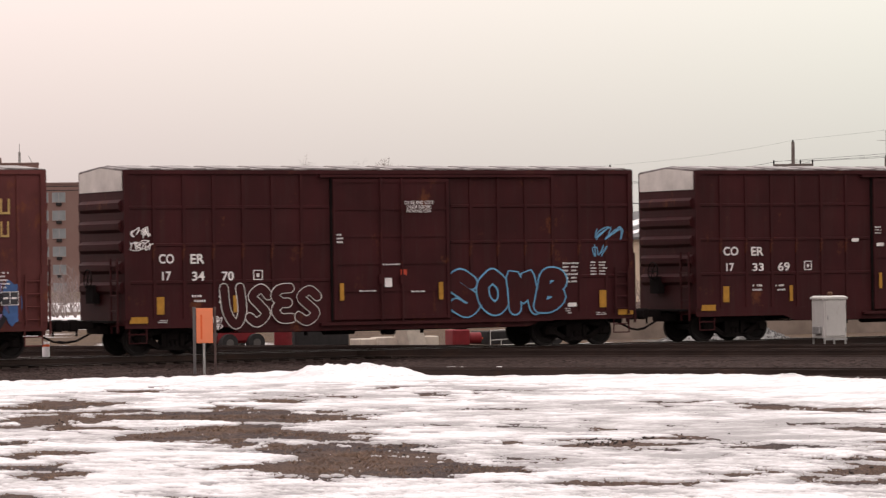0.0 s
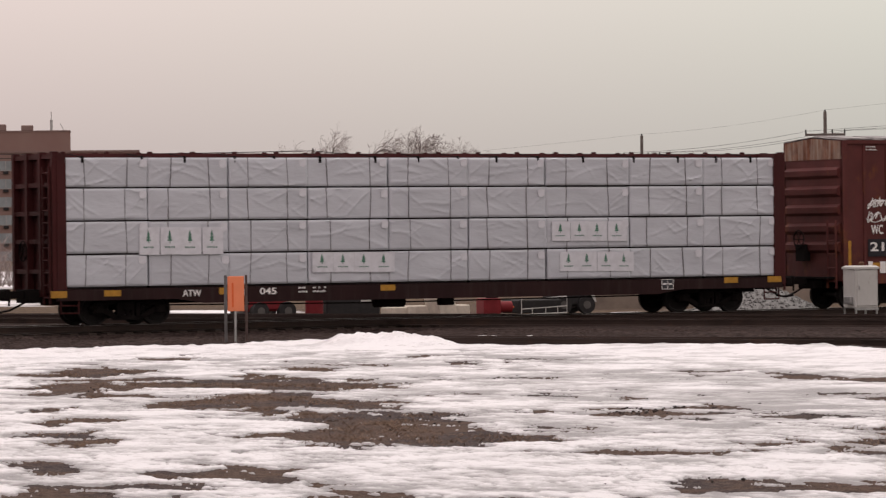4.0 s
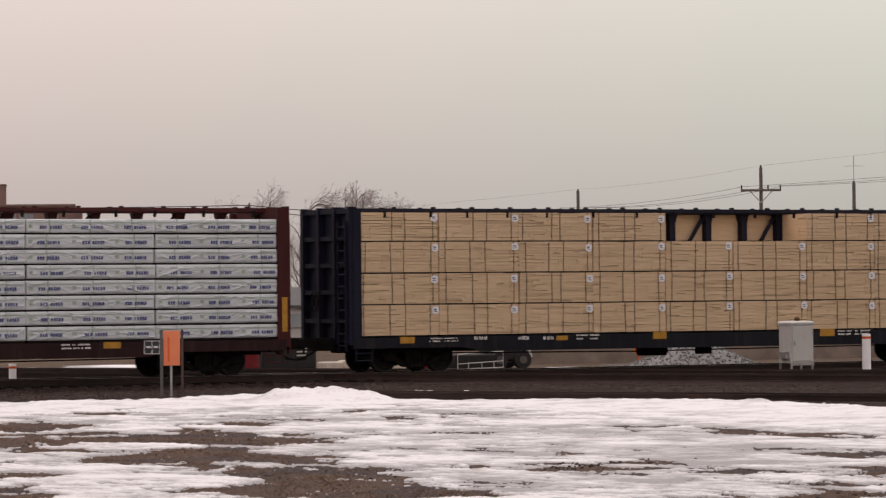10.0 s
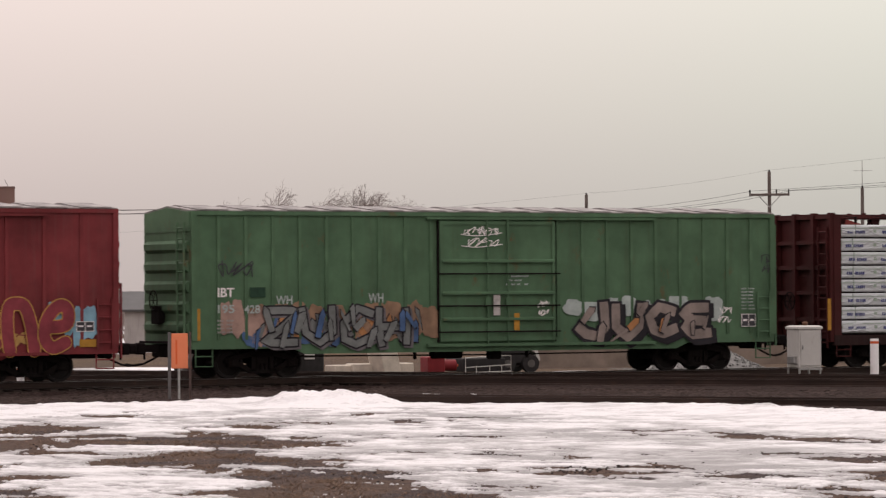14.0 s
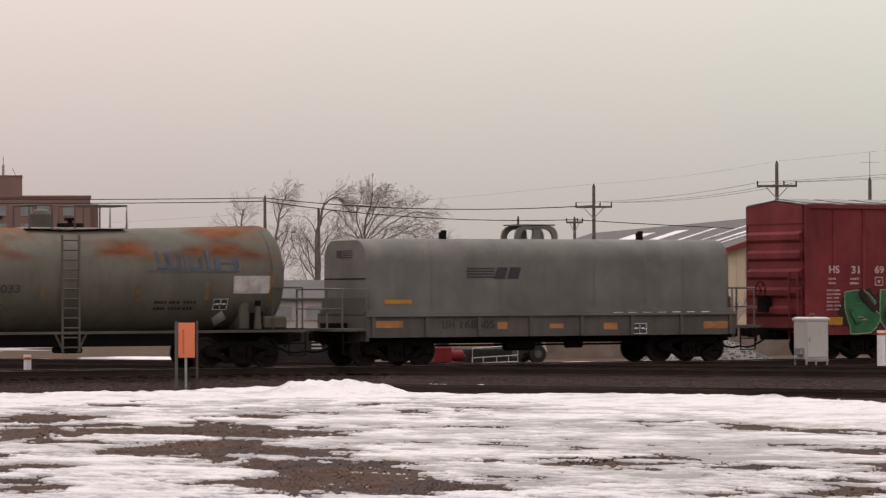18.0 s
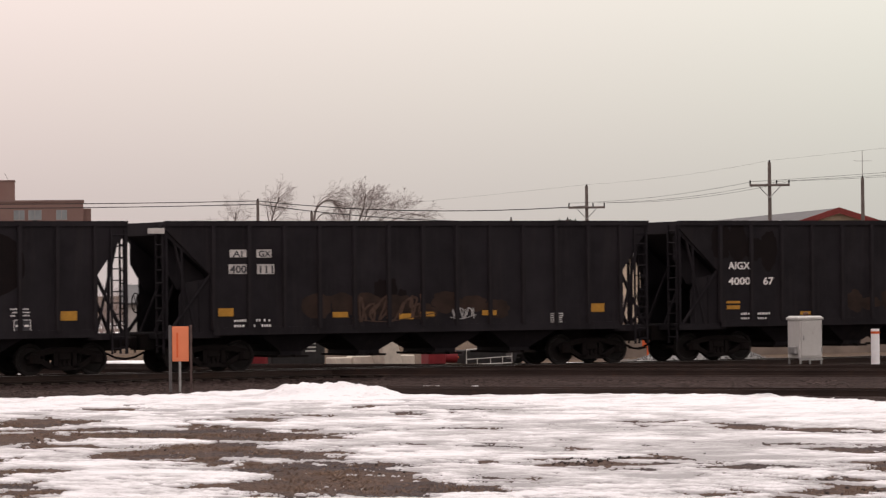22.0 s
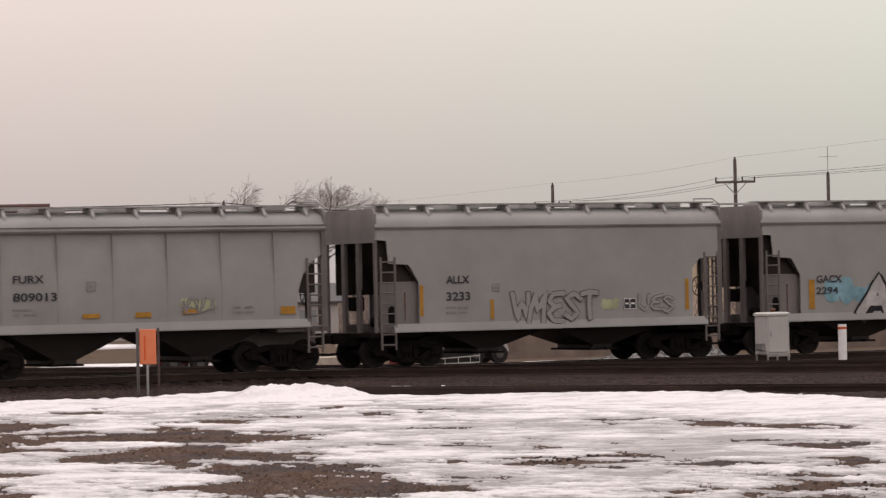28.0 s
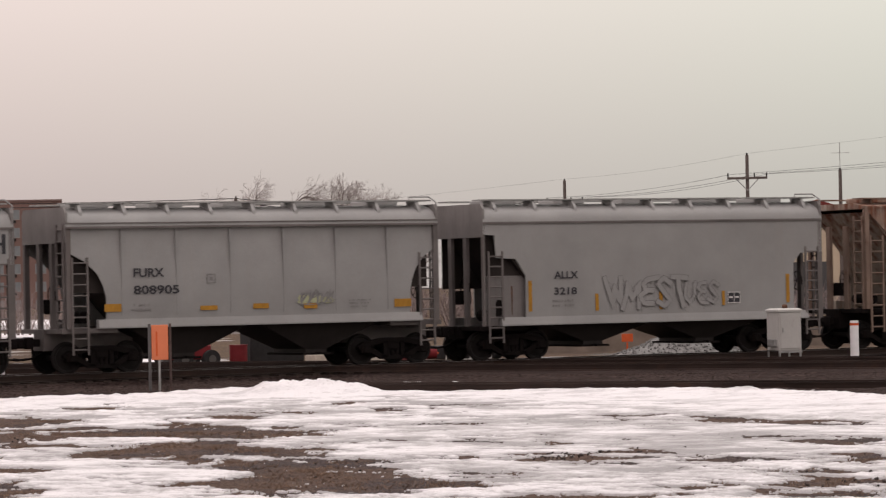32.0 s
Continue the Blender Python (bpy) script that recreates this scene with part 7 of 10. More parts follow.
def wild(car, x, z, w, h, edge, fills, n, seed, front=False):
    """Interlocking shards and arrows sprayed over and between the letters."""
    rnd = random.Random(seed)
    for i in range(n):
        cx, cz = x + w * (i + rnd.random()) / n, z + h * rnd.uniform(0.2, 0.8)
        a, ln, wd = radians(rnd.gauss(80, 32)), rnd.uniform(0.16, 0.34) * h, rnd.uniform(0.05, 0.13)
        ux, uz = math.cos(a), math.sin(a)
        tip = rnd.uniform(0.1, 0.9)
        shape = [(-ln, -wd), (-ln, wd * tip), (ln * 0.5, wd), (ln, wd * (tip - 0.5)), (ln * 0.6, -wd * 0.8)]
        pts = [(cx + p * ux - q * uz, cz + p * uz + q * ux) for p, q in shape]
        pts = [(min(max(p, x), x + w), min(max(q, z + 0.04), z + h)) for p, q in pts]
        mx, mz = sum(p for p, _ in pts) / 5, sum(q for _, q in pts) / 5
        y = SIDE - (0.058 if front else -0.004) - (0.0025 if front else 0.0002) * i
        g = part("graffiti_shard", Mesh().prism([(mx + (p - mx) * 1.05 + math.copysign(0.022, p - mx), mz + (q - mz) * 1.05 + math.copysign(0.022, q - mz)) for p, q in pts], y - 0.0005, y + 0.0005), edge, car)
        part("shard_fill", Mesh().prism(pts, y - 0.0025, y - 0.0015), rnd.choice(fills), g)


PAINT = {"boxcar": M_BROWN, "covered_hopper_car": M_GREY}


def on_tank(ob):
    """Wraps a flat marking round the tank's shell."""
    me = ob.data.copy()
    bm = bmesh.new()
    bm.from_mesh(me)
    bmesh.ops.subdivide_edges(bm, edges=[e for e in bm.edges if e.calc_length() > 0.08], cuts=4, use_grid_fill=True)
    bm.to_mesh(me)
    bm.free()
    off = ob.matrix_basis.translation
    for v in me.vertices:
        zz = v.co.z + off.z - 2.34 - 0.16 * abs(v.co.x + off.x) / H10
        yy = math.sqrt(max(0.01, 1.442 ** 2 - zz * zz))
        v.co.y = -yy - off.y + (v.co.y if abs(v.co.y) < 0.5 else v.co.y - SIDE)
    ob.data = me
    for ch in ob.children:
        on_tank(ch)
    return ob


def tree_print(car, x, z, w, h):
    """A printed label on the wrapping: a small green tree over a line of print."""
    y = -HALF + 0.012
    pan = plate(car, x - w * 0.08, z, w * 1.06, h, M_FOLD, y, "printed_label", "white label printed with a green tree")
    m = Mesh()
    for k in range(3):
        q = 0.13 - 0.03 * k
        m.prism([(x + w * (0.4 - q), z + h * (0.50 + 0.11 * k)), (x + w * 0.4, z + h * (0.68 + 0.12 * k)), (x + w * (0.4 + q), z + h * (0.50 + 0.11 * k))], y - 0.008 - 0.001 * k, y - 0.005)
    m.box(x + w * 0.385, x + w * 0.425, y - 0.008, y - 0.005, z + h * 0.42, z + h * 0.5)
    for k in range(5):
        m.box(x + w * (0.15 + 0.11 * k), x + w * (0.22 + 0.11 * k), y - 0.008, y - 0.005, z + h * 0.24, z + h * 0.30)
    part("tree_emblem", m, M_GREENLOGO, pan)


# brown boxcars
tx(C1, "CO", -6.87, 2.47, 0.44, 0.26, M_WHITE)
tx(C1, "ER", -5.95, 2.46, 0.41, 0.26, M_WHITE)
tx(C1, "17", -6.78, 2.02, 0.26, 0.24, M_WHITE)
tx(C1, "34", -5.91, 2.00, 0.37, 0.25, M_WHITE)
tx(C1, "70", -5.03, 1.99, 0.35, 0.25, M_WHITE)
square(C1, -4.10, 2.00, 0.28, 0.27, M_WHITE)
bars(C1, -5.92, 1.39, 0.45, 0.26, 2, M_WHITE, SIDE, cols=1)
bars(C1, -5.12, 1.34, 0.42, 0.30, 2, M_WHITE, SIDE, cols=1)
plate(C1, -6.94, 1.11, 0.21, 0.47, M_YELL, SIDE)
plate(C1, -7.73, 0.88, 0.52, 0.17, M_YELL, SIDE)
plate(C1, -1.54, 1.40, 0.12, 0.47, M_YELL, SIDE)
plate(C1, 1.52, 1.38, 0.13, 0.49, M_YELL, SIDE)
plate(C1, 6.73, 1.07, 0.22, 0.49, M_YELL, SIDE)
plate(C1, 7.34, 0.85, 0.49, 0.16, M_YELL, SIDE)
plate(C1, 4.63, 1.09, 0.11, 0.48, M_YELL, SIDE)
plate(C1, -4.70, 1.13, 0.18, 0.46, M_YELL, SIDE)
tx(C1, "CLOSE AND LOCK", 0.47, 4.03, 0.93, 0.10, M_WHITE, 0)
tx(C1, "DOOR BEFORE", 0.55, 3.91, 0.76, 0.09, M_WHITE, 0)
tx(C1, "MOVING CAR", 0.55, 3.80, 0.76, 0.09, M_WHITE, 0)
bars(C1, 5.54, 1.77, 0.55, 0.62, 6, M_WHITE, SIDE, cols=2)
bars(C1, 6.45, 1.98, 0.56, 0.42, 5, M_WHITE, SIDE, cols=2)
plate(C1, 5.69, 1.11, 0.28, 0.11, M_WHITE, SIDE, "placard")
plate(C1, -0.16, 1.75, 0.22, 0.25, M_WHITE, SIDE, "placard")
bars(C1, 5.60, 0.90, 0.27, 0.18, 3, M_WHITE, SIDE, cols=1)
bars(C1, -0.95, 1.61, 0.56, 0.08, 1, M_WHITE, SIDE, cols=3)
bars(C1, 0.66, 1.57, 0.44, 0.09, 1, M_WHITE, SIDE, cols=3)
bars(C1, -1.62, 2.95, 0.24, 0.30, 3, M_WHITE, SIDE, cols=1)
bars(C1, -0.26, 2.33, 0.63, 0.08, 1, M_WHITE, SIDE, cols=1)
plate(C1, 0.33, 2.06, 0.19, 0.17, M_REDPAINT0, SIDE, "placard")
bars(C1, -6.91, 0.87, 0.41, 0.10, 2, M_WHITE, SIDE, cols=1)
bars(C1, 6.61, 0.85, 0.37, 0.10, 2, M_WHITE, SIDE, cols=1)
graf(C1, "USES", -5.06, 0.64, 2.90, 1.30, None, M_SPRAYWHITE, 1, 0.024, 0.092, None, 1.16)
graf(C1, "SOMB", 1.80, 0.84, 3.80, 1.42, None, M_SKYBLUE, 2, 0.045, 0.125, None, 1.16)
scribble(C1, -7.78, 2.81, 0.70, 0.68, M_WHITE, 3, 16)
scribble(C1, 6.41, 2.99, 1.08, 0.41, M_SKYBLUE, 4, 9)
scribble(C1, 6.40, 2.51, 0.61, 0.37, M_SKYBLUE, 5, 7)
scribble(C1, -5.30, 0.65, 0.27, 0.39, M_WHITE, 6, 7)
tx(C0, "CO", -6.93, 2.50, 0.51, 0.26, M_WHITE)
tx(C0, "ER", -5.98, 2.49, 0.43, 0.26, M_WHITE)
tx(C0, "17", -6.84, 2.05, 0.27, 0.23, M_WHITE)
tx(C0, "33", -5.94, 2.04, 0.39, 0.23, M_WHITE)
tx(C0, "69", -5.06, 2.03, 0.41, 0.26, M_WHITE)
square(C0, -4.14, 2.05, 0.26, 0.27, M_WHITE)
plate(C0, -6.95, 1.15, 0.20, 0.46, M_YELL, SIDE)
plate(C0, -7.70, 0.91, 0.48, 0.17, M_YELL, SIDE)
plate(C0, -4.66, 1.15, 0.11, 0.46, M_YELL, SIDE)
plate(C0, -1.56, 1.48, 0.10, 0.46, M_YELL, SIDE)
bars(C0, -5.94, 1.43, 0.40, 0.25, 2, M_WHITE, SIDE, cols=1)
bars(C0, -5.15, 1.42, 0.45, 0.25, 2, M_WHITE, SIDE, cols=1)
plate(C0, -2.45, 2.87, 0.24, 0.10, M_WHITE, SIDE, "placard")
plate(C0, -1.63, 2.73, 0.25, 0.10, M_WHITE, SIDE, "placard")
bars(C0, -1.68, 3.08, 0.31, 0.25, 3, M_WHITE, SIDE, cols=1)
# maroon boxcar
tx(C2, "WC", -6.87, 2.20, 0.42, 0.28, M_WHITE)
plate(C2, -6.98, 1.54, 0.64, 0.52, M_SPRAYINK, SIDE, "paint_patch")
plate(C2, -6.29, 1.38, 0.62, 0.65, M_SPRAYINK, SIDE, "paint_patch")
plate(C2, -5.61, 1.49, 0.64, 0.65, M_SPRAYINK, SIDE, "paint_patch")
tx(C2, "21", -6.91, 1.70, 0.49, 0.27, M_WHITE)
tx(C2, "51", -6.15, 1.69, 0.43, 0.27, M_WHITE)
tx(C2, "6", -5.36, 1.68, 0.27, 0.28, M_WHITE)
shield(C2, -6.20, 3.07, 1.19, 1.27, M_GOLD)
tx(C2, "CLOSE AND LOCK", 0.42, 4.33, 0.79, 0.08, M_WHITE, 0)
tx(C2, "DOORS BEFORE", 0.42, 4.22, 0.78, 0.08, M_WHITE, 0)
tx(C2, "MOVING CAR", 0.41, 4.11, 0.79, 0.08, M_WHITE, 0)
bars(C2, -7.02, 4.66, 0.50, 0.16, 2, M_WHITE, SIDE, cols=1)
scribble(C2, -6.99, 2.54, 0.75, 0.81, M_WHITE, 7, 18)
plate(C2, -7.68, 1.28, 0.10, 0.74, M_YELL, SIDE)
plate(C2, -4.38, 1.17, 0.10, 0.42, M_YELL, SIDE)
plate(C2, -1.99, 1.23, 0.10, 0.47, M_YELL, SIDE)
plate(C2, 7.69, 1.10, 0.11, 0.94, M_YELL, SIDE)
plate(C2, -6.83, 1.18, 0.27, 0.18, M_YELL, SIDE)
plate(C2, -6.98, 1.06, 0.15, 0.34, M_WHITE, SIDE, "placard")
plate(C2, -6.57, 1.05, 0.21, 0.34, M_WHITE, SIDE, "placard")
block(C2, 2.25, 3.84, 0.36, 0.40, M_GOLD)
block(C2, 2.98, 3.84, 0.07, 0.40, M_GOLD)
block(C2, 3.11, 3.84, 0.29, 0.40, M_GOLD)
block(C2, 3.81, 3.83, 0.23, 0.40, M_GOLD)
block(C2, 4.51, 3.83, 0.28, 0.40, M_GOLD)
block(C2, 5.14, 3.83, 0.30, 0.40, M_GOLD)
block(C2, 5.89, 3.83, 0.26, 0.40, M_GOLD)
block(C2, 6.26, 3.83, 0.08, 0.40, M_GOLD)
block(C2, 6.55, 3.82, 0.28, 0.41, M_GOLD)
block(C2, 2.46, 3.25, 0.26, 0.40, M_GOLD)
block(C2, 3.08, 3.24, 0.24, 0.40, M_GOLD)
block(C2, 3.69, 3.24, 0.29, 0.40, M_GOLD)
block(C2, 4.54, 3.24, 0.24, 0.40, M_GOLD)
block(C2, 5.17, 3.23, 0.26, 0.41, M_GOLD)
block(C2, 5.99, 3.23, 0.30, 0.40, M_GOLD)
block(C2, 6.56, 3.22, 0.24, 0.41, M_GOLD)
cloud(C2, 1.18, 0.56, 5.99, 1.67, M_SPRAYBLUE, 9, 1, CLOUD)
cloud(C2, 1.50, 1.55, 5.07, 0.73, M_SPRAYTEAL, 6, 2, CLOUD)
graf(C2, "SMATS", 1.85, 0.59, 4.62, 1.56, M_SPRAYPURPLE, M_SPRAYINK, 3, 0.06, 0.075, M_SPRAYLILAC, 1.16, True, M_SPRAYINK)
cloud(C2, -5.93, 0.58, 4.04, 1.47, M_SPRAYGREY, 8, 3, CLOUD)
cloud(C2, -4.91, 0.57, 3.02, 1.08, M_SPRAYTAN, 6, 4, CLOUD)
graf(C2, "ARAT", -4.91, 0.60, 2.93, 1.44, M_SPRAYTEAL2, M_SPRAYINK, 4, 0.045, 0.075, None, 1.15, True, M_SPRAYGREY)
cloud(C2, -2.66, 2.45, 0.47, 0.28, M_WHITE, 2, 5, CLOUD)
scribble(C2, -0.94, 2.08, 2.08, 0.55, M_FADESCRAWL, 8, 14)
bars(C2, 5.88, 1.85, 0.98, 0.48, 5, M_WHITE, SIDE, cols=2)
data_box(C2, 6.55, 1.43, 0.49, 0.36)
wild(C2, 1.67, 0.59, 5.08, 1.60, M_DKTXT, (M_SPRAYPURPLE, M_SPRAYBLUE, M_SPRAYPURPLE, M_SPRAYNAVY), 24, 5)
wild(C2, 1.85, 0.62, 4.70, 1.45, M_SPRAYINK, (M_SPRAYPURPLE, M_SPRAYNAVY, M_SPRAYPURPLE, M_SPRAYLILAC), 12, 15, True)
wild(C2, -5.25, 0.65, 3.36, 1.32, M_SPRAYINK, (M_SPRAYTEAL2, M_SPRAYTAN2, M_SPRAYGREY, M_SPRAYBLACK, M_SPRAYPALE), 20, 6, True)
# green boxcar
tx(C7, "IBT", -8.59, 2.23, 0.49, 0.25, M_WHITE)
tx(C7, "195", -8.59, 1.79, 0.50, 0.23, M_SPRAYPALE)
tx(C7, "428", -7.80, 1.78, 0.47, 0.23, M_SPRAYPALE)
bars(C7, -8.60, 1.22, 0.55, 0.42, 4, M_SPRAYPALE2, SIDE, cols=2)
plate(C7, -7.62, 2.22, 0.46, 0.27, M_SPRAYDEEP, SIDE, "paint_patch")
plate(C7, -9.28, 1.06, 0.17, 0.86, M_YELL, SIDE)
plate(C7, 9.24, 1.10, 0.11, 0.93, M_YELL, SIDE)
cloud(C7, -8.56, 0.86, 1.43, 1.31, M_SPRAYPINK, 4, 1, CLOUD)
cloud(C7, -7.64, 0.78, 5.83, 1.36, M_SPRAYAPRICOT, 10, 2, CLOUD)
cloud(C7, -7.81, 0.83, 4.66, 0.86, M_SPRAYBLUE2, 6, 9, CLOUD)
graf(C7, "ZUCH", -7.30, 0.78, 4.60, 1.24, M_SPRAYSLATE, M_SPRAYINK, 5, 0.05, 0.08, None, 1.14, True, M_SPRAYGREY)
cloud(C7, 2.29, 1.36, 5.22, 0.86, M_SPRAYPALE, 9, 3, CLOUD)
graf(C7, "JUCE", 2.51, 0.76, 4.61, 1.38, M_SPRAYSILVER, M_SPRAYINK, 6, 0.085, 0.105, None, 1.2, True, M_SPRAYINK)
tx(C7, "WH", -6.85, 2.02, 0.50, 0.24, M_SPRAYPALE)
tx(C7, "WH", -4.02, 2.05, 0.46, 0.26, M_SPRAYPALE)
scribble(C7, -1.08, 3.90, 1.14, 0.29, M_WHITE, 3, 12)
scribble(C7, -1.08, 3.58, 1.14, 0.29, M_WHITE, 4, 12)
scribble(C7, -8.72, 2.78, 1.18, 0.46, M_DKTXT, 5, 9)
scribble(C7, 8.89, 2.81, 0.50, 0.58, M_DKTXT, 6, 9)
scribble(C7, 1.29, 1.63, 0.37, 0.48, M_WHITE, 7, 9)
scribble(C7, 7.41, 1.38, 0.43, 0.49, M_WHITE, 8, 9)
bars(C7, 8.20, 1.74, 0.49, 0.69, 7, M_SPRAYPALE, SIDE, cols=2)
data_box(C7, 8.19, 1.27, 0.49, 0.37)
plate(C7, -0.13, 1.67, 0.21, 0.58, M_PLATEDIRTY, -1.70, "placard")
plate(C7, 0.53, 1.24, 0.17, 0.48, M_YELL, -1.70)
bars(C7, 0.27, 2.48, 0.79, 0.34, 3, M_SPRAYPALE, -1.70)
wild(C7, -7.47, 0.75, 5.12, 1.24, M_SPRAYINK, (M_SPRAYSLATE, M_SPRAYBLUE2, M_SPRAYSLATE, M_SPRAYORANGE), 26, 7)
wild(C7, -7.30, 0.78, 4.75, 1.24, M_SPRAYINK, (M_SPRAYSLATE, M_SPRAYBLUE2, M_SPRAYSLATE, M_SPRAYGREY), 13, 17, True)
wild(C7, 2.65, 0.82, 4.35, 1.28, M_SPRAYINK, (M_SPRAYSILVER, M_SPRAYSILVER, M_SPRAYSILVER, M_SPRAYORANGE), 9, 19, True)
# red boxcar
tx(C8, "HS", -8.66, 2.57, 0.36, 0.23, M_PINKWHITE)
tx(C8, "31", -7.87, 2.56, 0.29, 0.23, M_PINKWHITE)
tx(C8, "69", -7.03, 2.56, 0.33, 0.23, M_PINKWHITE)
bars(C8, -8.68, 2.21, 0.38, 0.26, 2, M_PINKWHITE, SIDE, cols=1)
bars(C8, -7.91, 2.20, 0.38, 0.27, 2, M_PINKWHITE, SIDE, cols=1)
square(C8, -7.02, 2.20, 0.29, 0.26, M_PINKWHITE)
bars(C8, -8.74, 1.44, 0.53, 0.68, 6, M_PINKWHITE, SIDE, cols=2)
plate(C8, -8.69, 1.04, 0.50, 0.23, M_YELL, SIDE)
plate(C8, -6.40, 0.99, 0.43, 0.13, M_YELL, SIDE)
cloud(C8, -8.21, 0.69, 6.75, 1.53, M_SPRAYBLACK, 12, 1, CLOUD)
graf(C8, "BUFFO", -8.05, 0.66, 5.87, 1.50, M_SPRAYGREEN, M_SPRAYLIME, 7, 0.028, 0.125, None, 1.14, True, M_SPRAYBLACK)
cloud(C8, 2.45, 0.95, 1.02, 1.27, M_SPRAYCYAN, 4, 2, CLOUD)
cloud(C8, 7.53, 0.79, 1.33, 1.50, M_SPRAYCYAN, 4, 3, CLOUD)
graf(C8, "neene", 2.97, 0.66, 5.27, 1.66, M_SPRAYWINE, M_SPRAYYELLOW, 8, 0.028, 0.10, None, 1.14)
cloud(C8, 3.72, 1.00, 3.63, 0.47, M_SPRAYOCHRE, 5, 8, CLOUD)
data_box(C8, 8.29, 1.34, 0.51, 0.27)
plate(C8, 8.38, 0.93, 0.48, 0.20, M_YELL, SIDE)
plate(C8, -0.03, 0.60, 0.45, 0.13, M_YELL, SIDE)
plate(C8, 1.45, 0.98, 0.28, 0.14, M_YELL, SIDE)
plate(C8, 3.89, 1.02, 0.34, 0.15, M_YELL, SIDE)
plate(C8, 6.02, 1.06, 0.31, 0.17, M_YELL, SIDE)
scribble(C8, -1.90, 1.49, 0.81, 0.40, M_SPRAYLIME, 1, 10)
scribble(C8, -1.18, 0.99, 0.70, 0.40, M_SPRAYLIME, 2, 10)
bars(C8, -0.88, 2.36, 0.96, 0.19, 2, M_PINKWHITE, -1.70)
bars(C8, 1.14, 2.84, 0.90, 0.30, 3, M_PINKWHITE, -1.70)
bars(C8, -0.24, 2.82, 0.24, 0.16, 2, M_PINKWHITE, -1.70)
plate(C8, 1.50, 1.91, 0.17, 0.15, M_WHITE, SIDE, "placard")
wild(C8, 3.3, 0.8, 4.7, 0.6, M_SPRAYWINE, (M_SPRAYWINE, M_SPRAYCYAN, M_SPRAYOCHRE), 9, 8)
wild(C8, -8.00, 0.70, 5.83, 1.41, M_SPRAYINK, (M_SPRAYGREEN, M_SPRAYBLACK, M_SPRAYLIME), 12, 9, True)
# coil car
plate(C9, -2.80, 2.70, 0.89, 0.04, M_DKTXT, SIDE, "stripe")
plate(C9, -2.81, 2.62, 0.90, 0.04, M_DKTXT, SIDE, "stripe")
plate(C9, -2.81, 2.54, 0.90, 0.04, M_DKTXT, SIDE, "stripe")
plate(C9, -2.81, 2.46, 0.90, 0.04, M_DKTXT, SIDE, "stripe")
for x, w in ((-1.88, 0.34), (-1.47, 0.36)):
    part("stripe", Mesh().prism([(x - 0.05, 2.43), (x + w - 0.05, 2.43), (x + w + 0.05, 2.75), (x + 0.05, 2.75)], SIDE - 0.003, SIDE + 0.003), M_DKTXT, C9)
tx(C9, "168605", -3.09, 1.03, 1.10, 0.23, M_DKTXT)
block(C9, -3.65, 1.04, 0.15, 0.22, M_DKTXT)
block(C9, -3.45, 1.04, 0.17, 0.22, M_DKTXT)
plate(C9, -5.40, 1.73, 0.84, 0.12, M_YELL, SIDE)
plate(C9, -5.74, 1.07, 0.84, 0.19, M_SPRAYORANGE, SIDE, "stripe")
plate(C9, -1.90, 1.01, 0.31, 0.20, M_SPRAYORANGE, SIDE, "stripe")
plate(C9, -0.21, 1.02, 0.44, 0.13, M_SPRAYORANGE, SIDE, "stripe")
plate(C9, 1.57, 0.97, 0.44, 0.19, M_SPRAYORANGE, SIDE, "stripe")
plate(C9, 4.92, 0.97, 0.84, 0.21, M_SPRAYORANGE, SIDE, "stripe")
data_box(C9, 2.53, 0.84, 0.46, 0.30)
plate(C9, 0.94, 1.41, 0.27, 0.04, M_WHITE, SIDE, "paint_chip")
plate(C9, 1.42, 1.42, 0.27, 0.03, M_WHITE, SIDE, "paint_chip")
plate(C9, 1.91, 1.42, 0.27, 0.04, M_WHITE, SIDE, "paint_chip")
plate(C9, 2.39, 1.42, 0.27, 0.04, M_WHITE, SIDE, "paint_chip")
plate(C9, 2.88, 1.42, 0.27, 0.04, M_WHITE, SIDE, "paint_chip")
plate(C9, 3.38, 1.43, 0.27, 0.03, M_WHITE, SIDE, "paint_chip")
plate(C9, 3.86, 1.43, 0.28, 0.04, M_WHITE, SIDE, "paint_chip")
plate(C9, 4.36, 1.43, 0.27, 0.04, M_WHITE, SIDE, "paint_chip")
plate(C9, 4.85, 1.43, 0.28, 0.04, M_WHITE, SIDE, "paint_chip")
# coal hoppers
tx(C11, "AIGX", -5.91, 2.67, 0.76, 0.22, M_WHITE)
tx(C11, "4000", -5.91, 2.22, 0.76, 0.22, M_WHITE)
tx(C11, "67", -4.70, 2.21, 0.36, 0.23, M_WHITE)
cloud(C11, -6.42, 2.59, 2.19, 1.43, M_STAIN, 4, 1, CLOUD)
cloud(C11, 2.12, 2.62, 0.75, 1.25, M_STAIN, 2, 2, CLOUD)
cloud(C11, -1.76, 1.24, 4.71, 0.85, M_RUSTBAND, 8, 3, CLOUD)
cloud(C11, 3.09, 1.32, 0.91, 1.11, M_SPRAYPALE2, 5, 4, CLOUD)
scribble(C11, 3.09, 1.35, 0.91, 0.87, M_DKTXT, 9, 14)
data_box(C11, 4.38, 1.96, 0.50, 0.30)
plate(C11, -5.97, 1.68, 0.46, 0.07, M_YELL, SIDE)
plate(C11, -5.97, 1.51, 0.45, 0.11, M_YELL, SIDE)
plate(C11, -3.41, 1.32, 0.48, 0.10, M_YELL, SIDE)
plate(C11, 0.18, 1.29, 0.51, 0.14, M_YELL, SIDE)
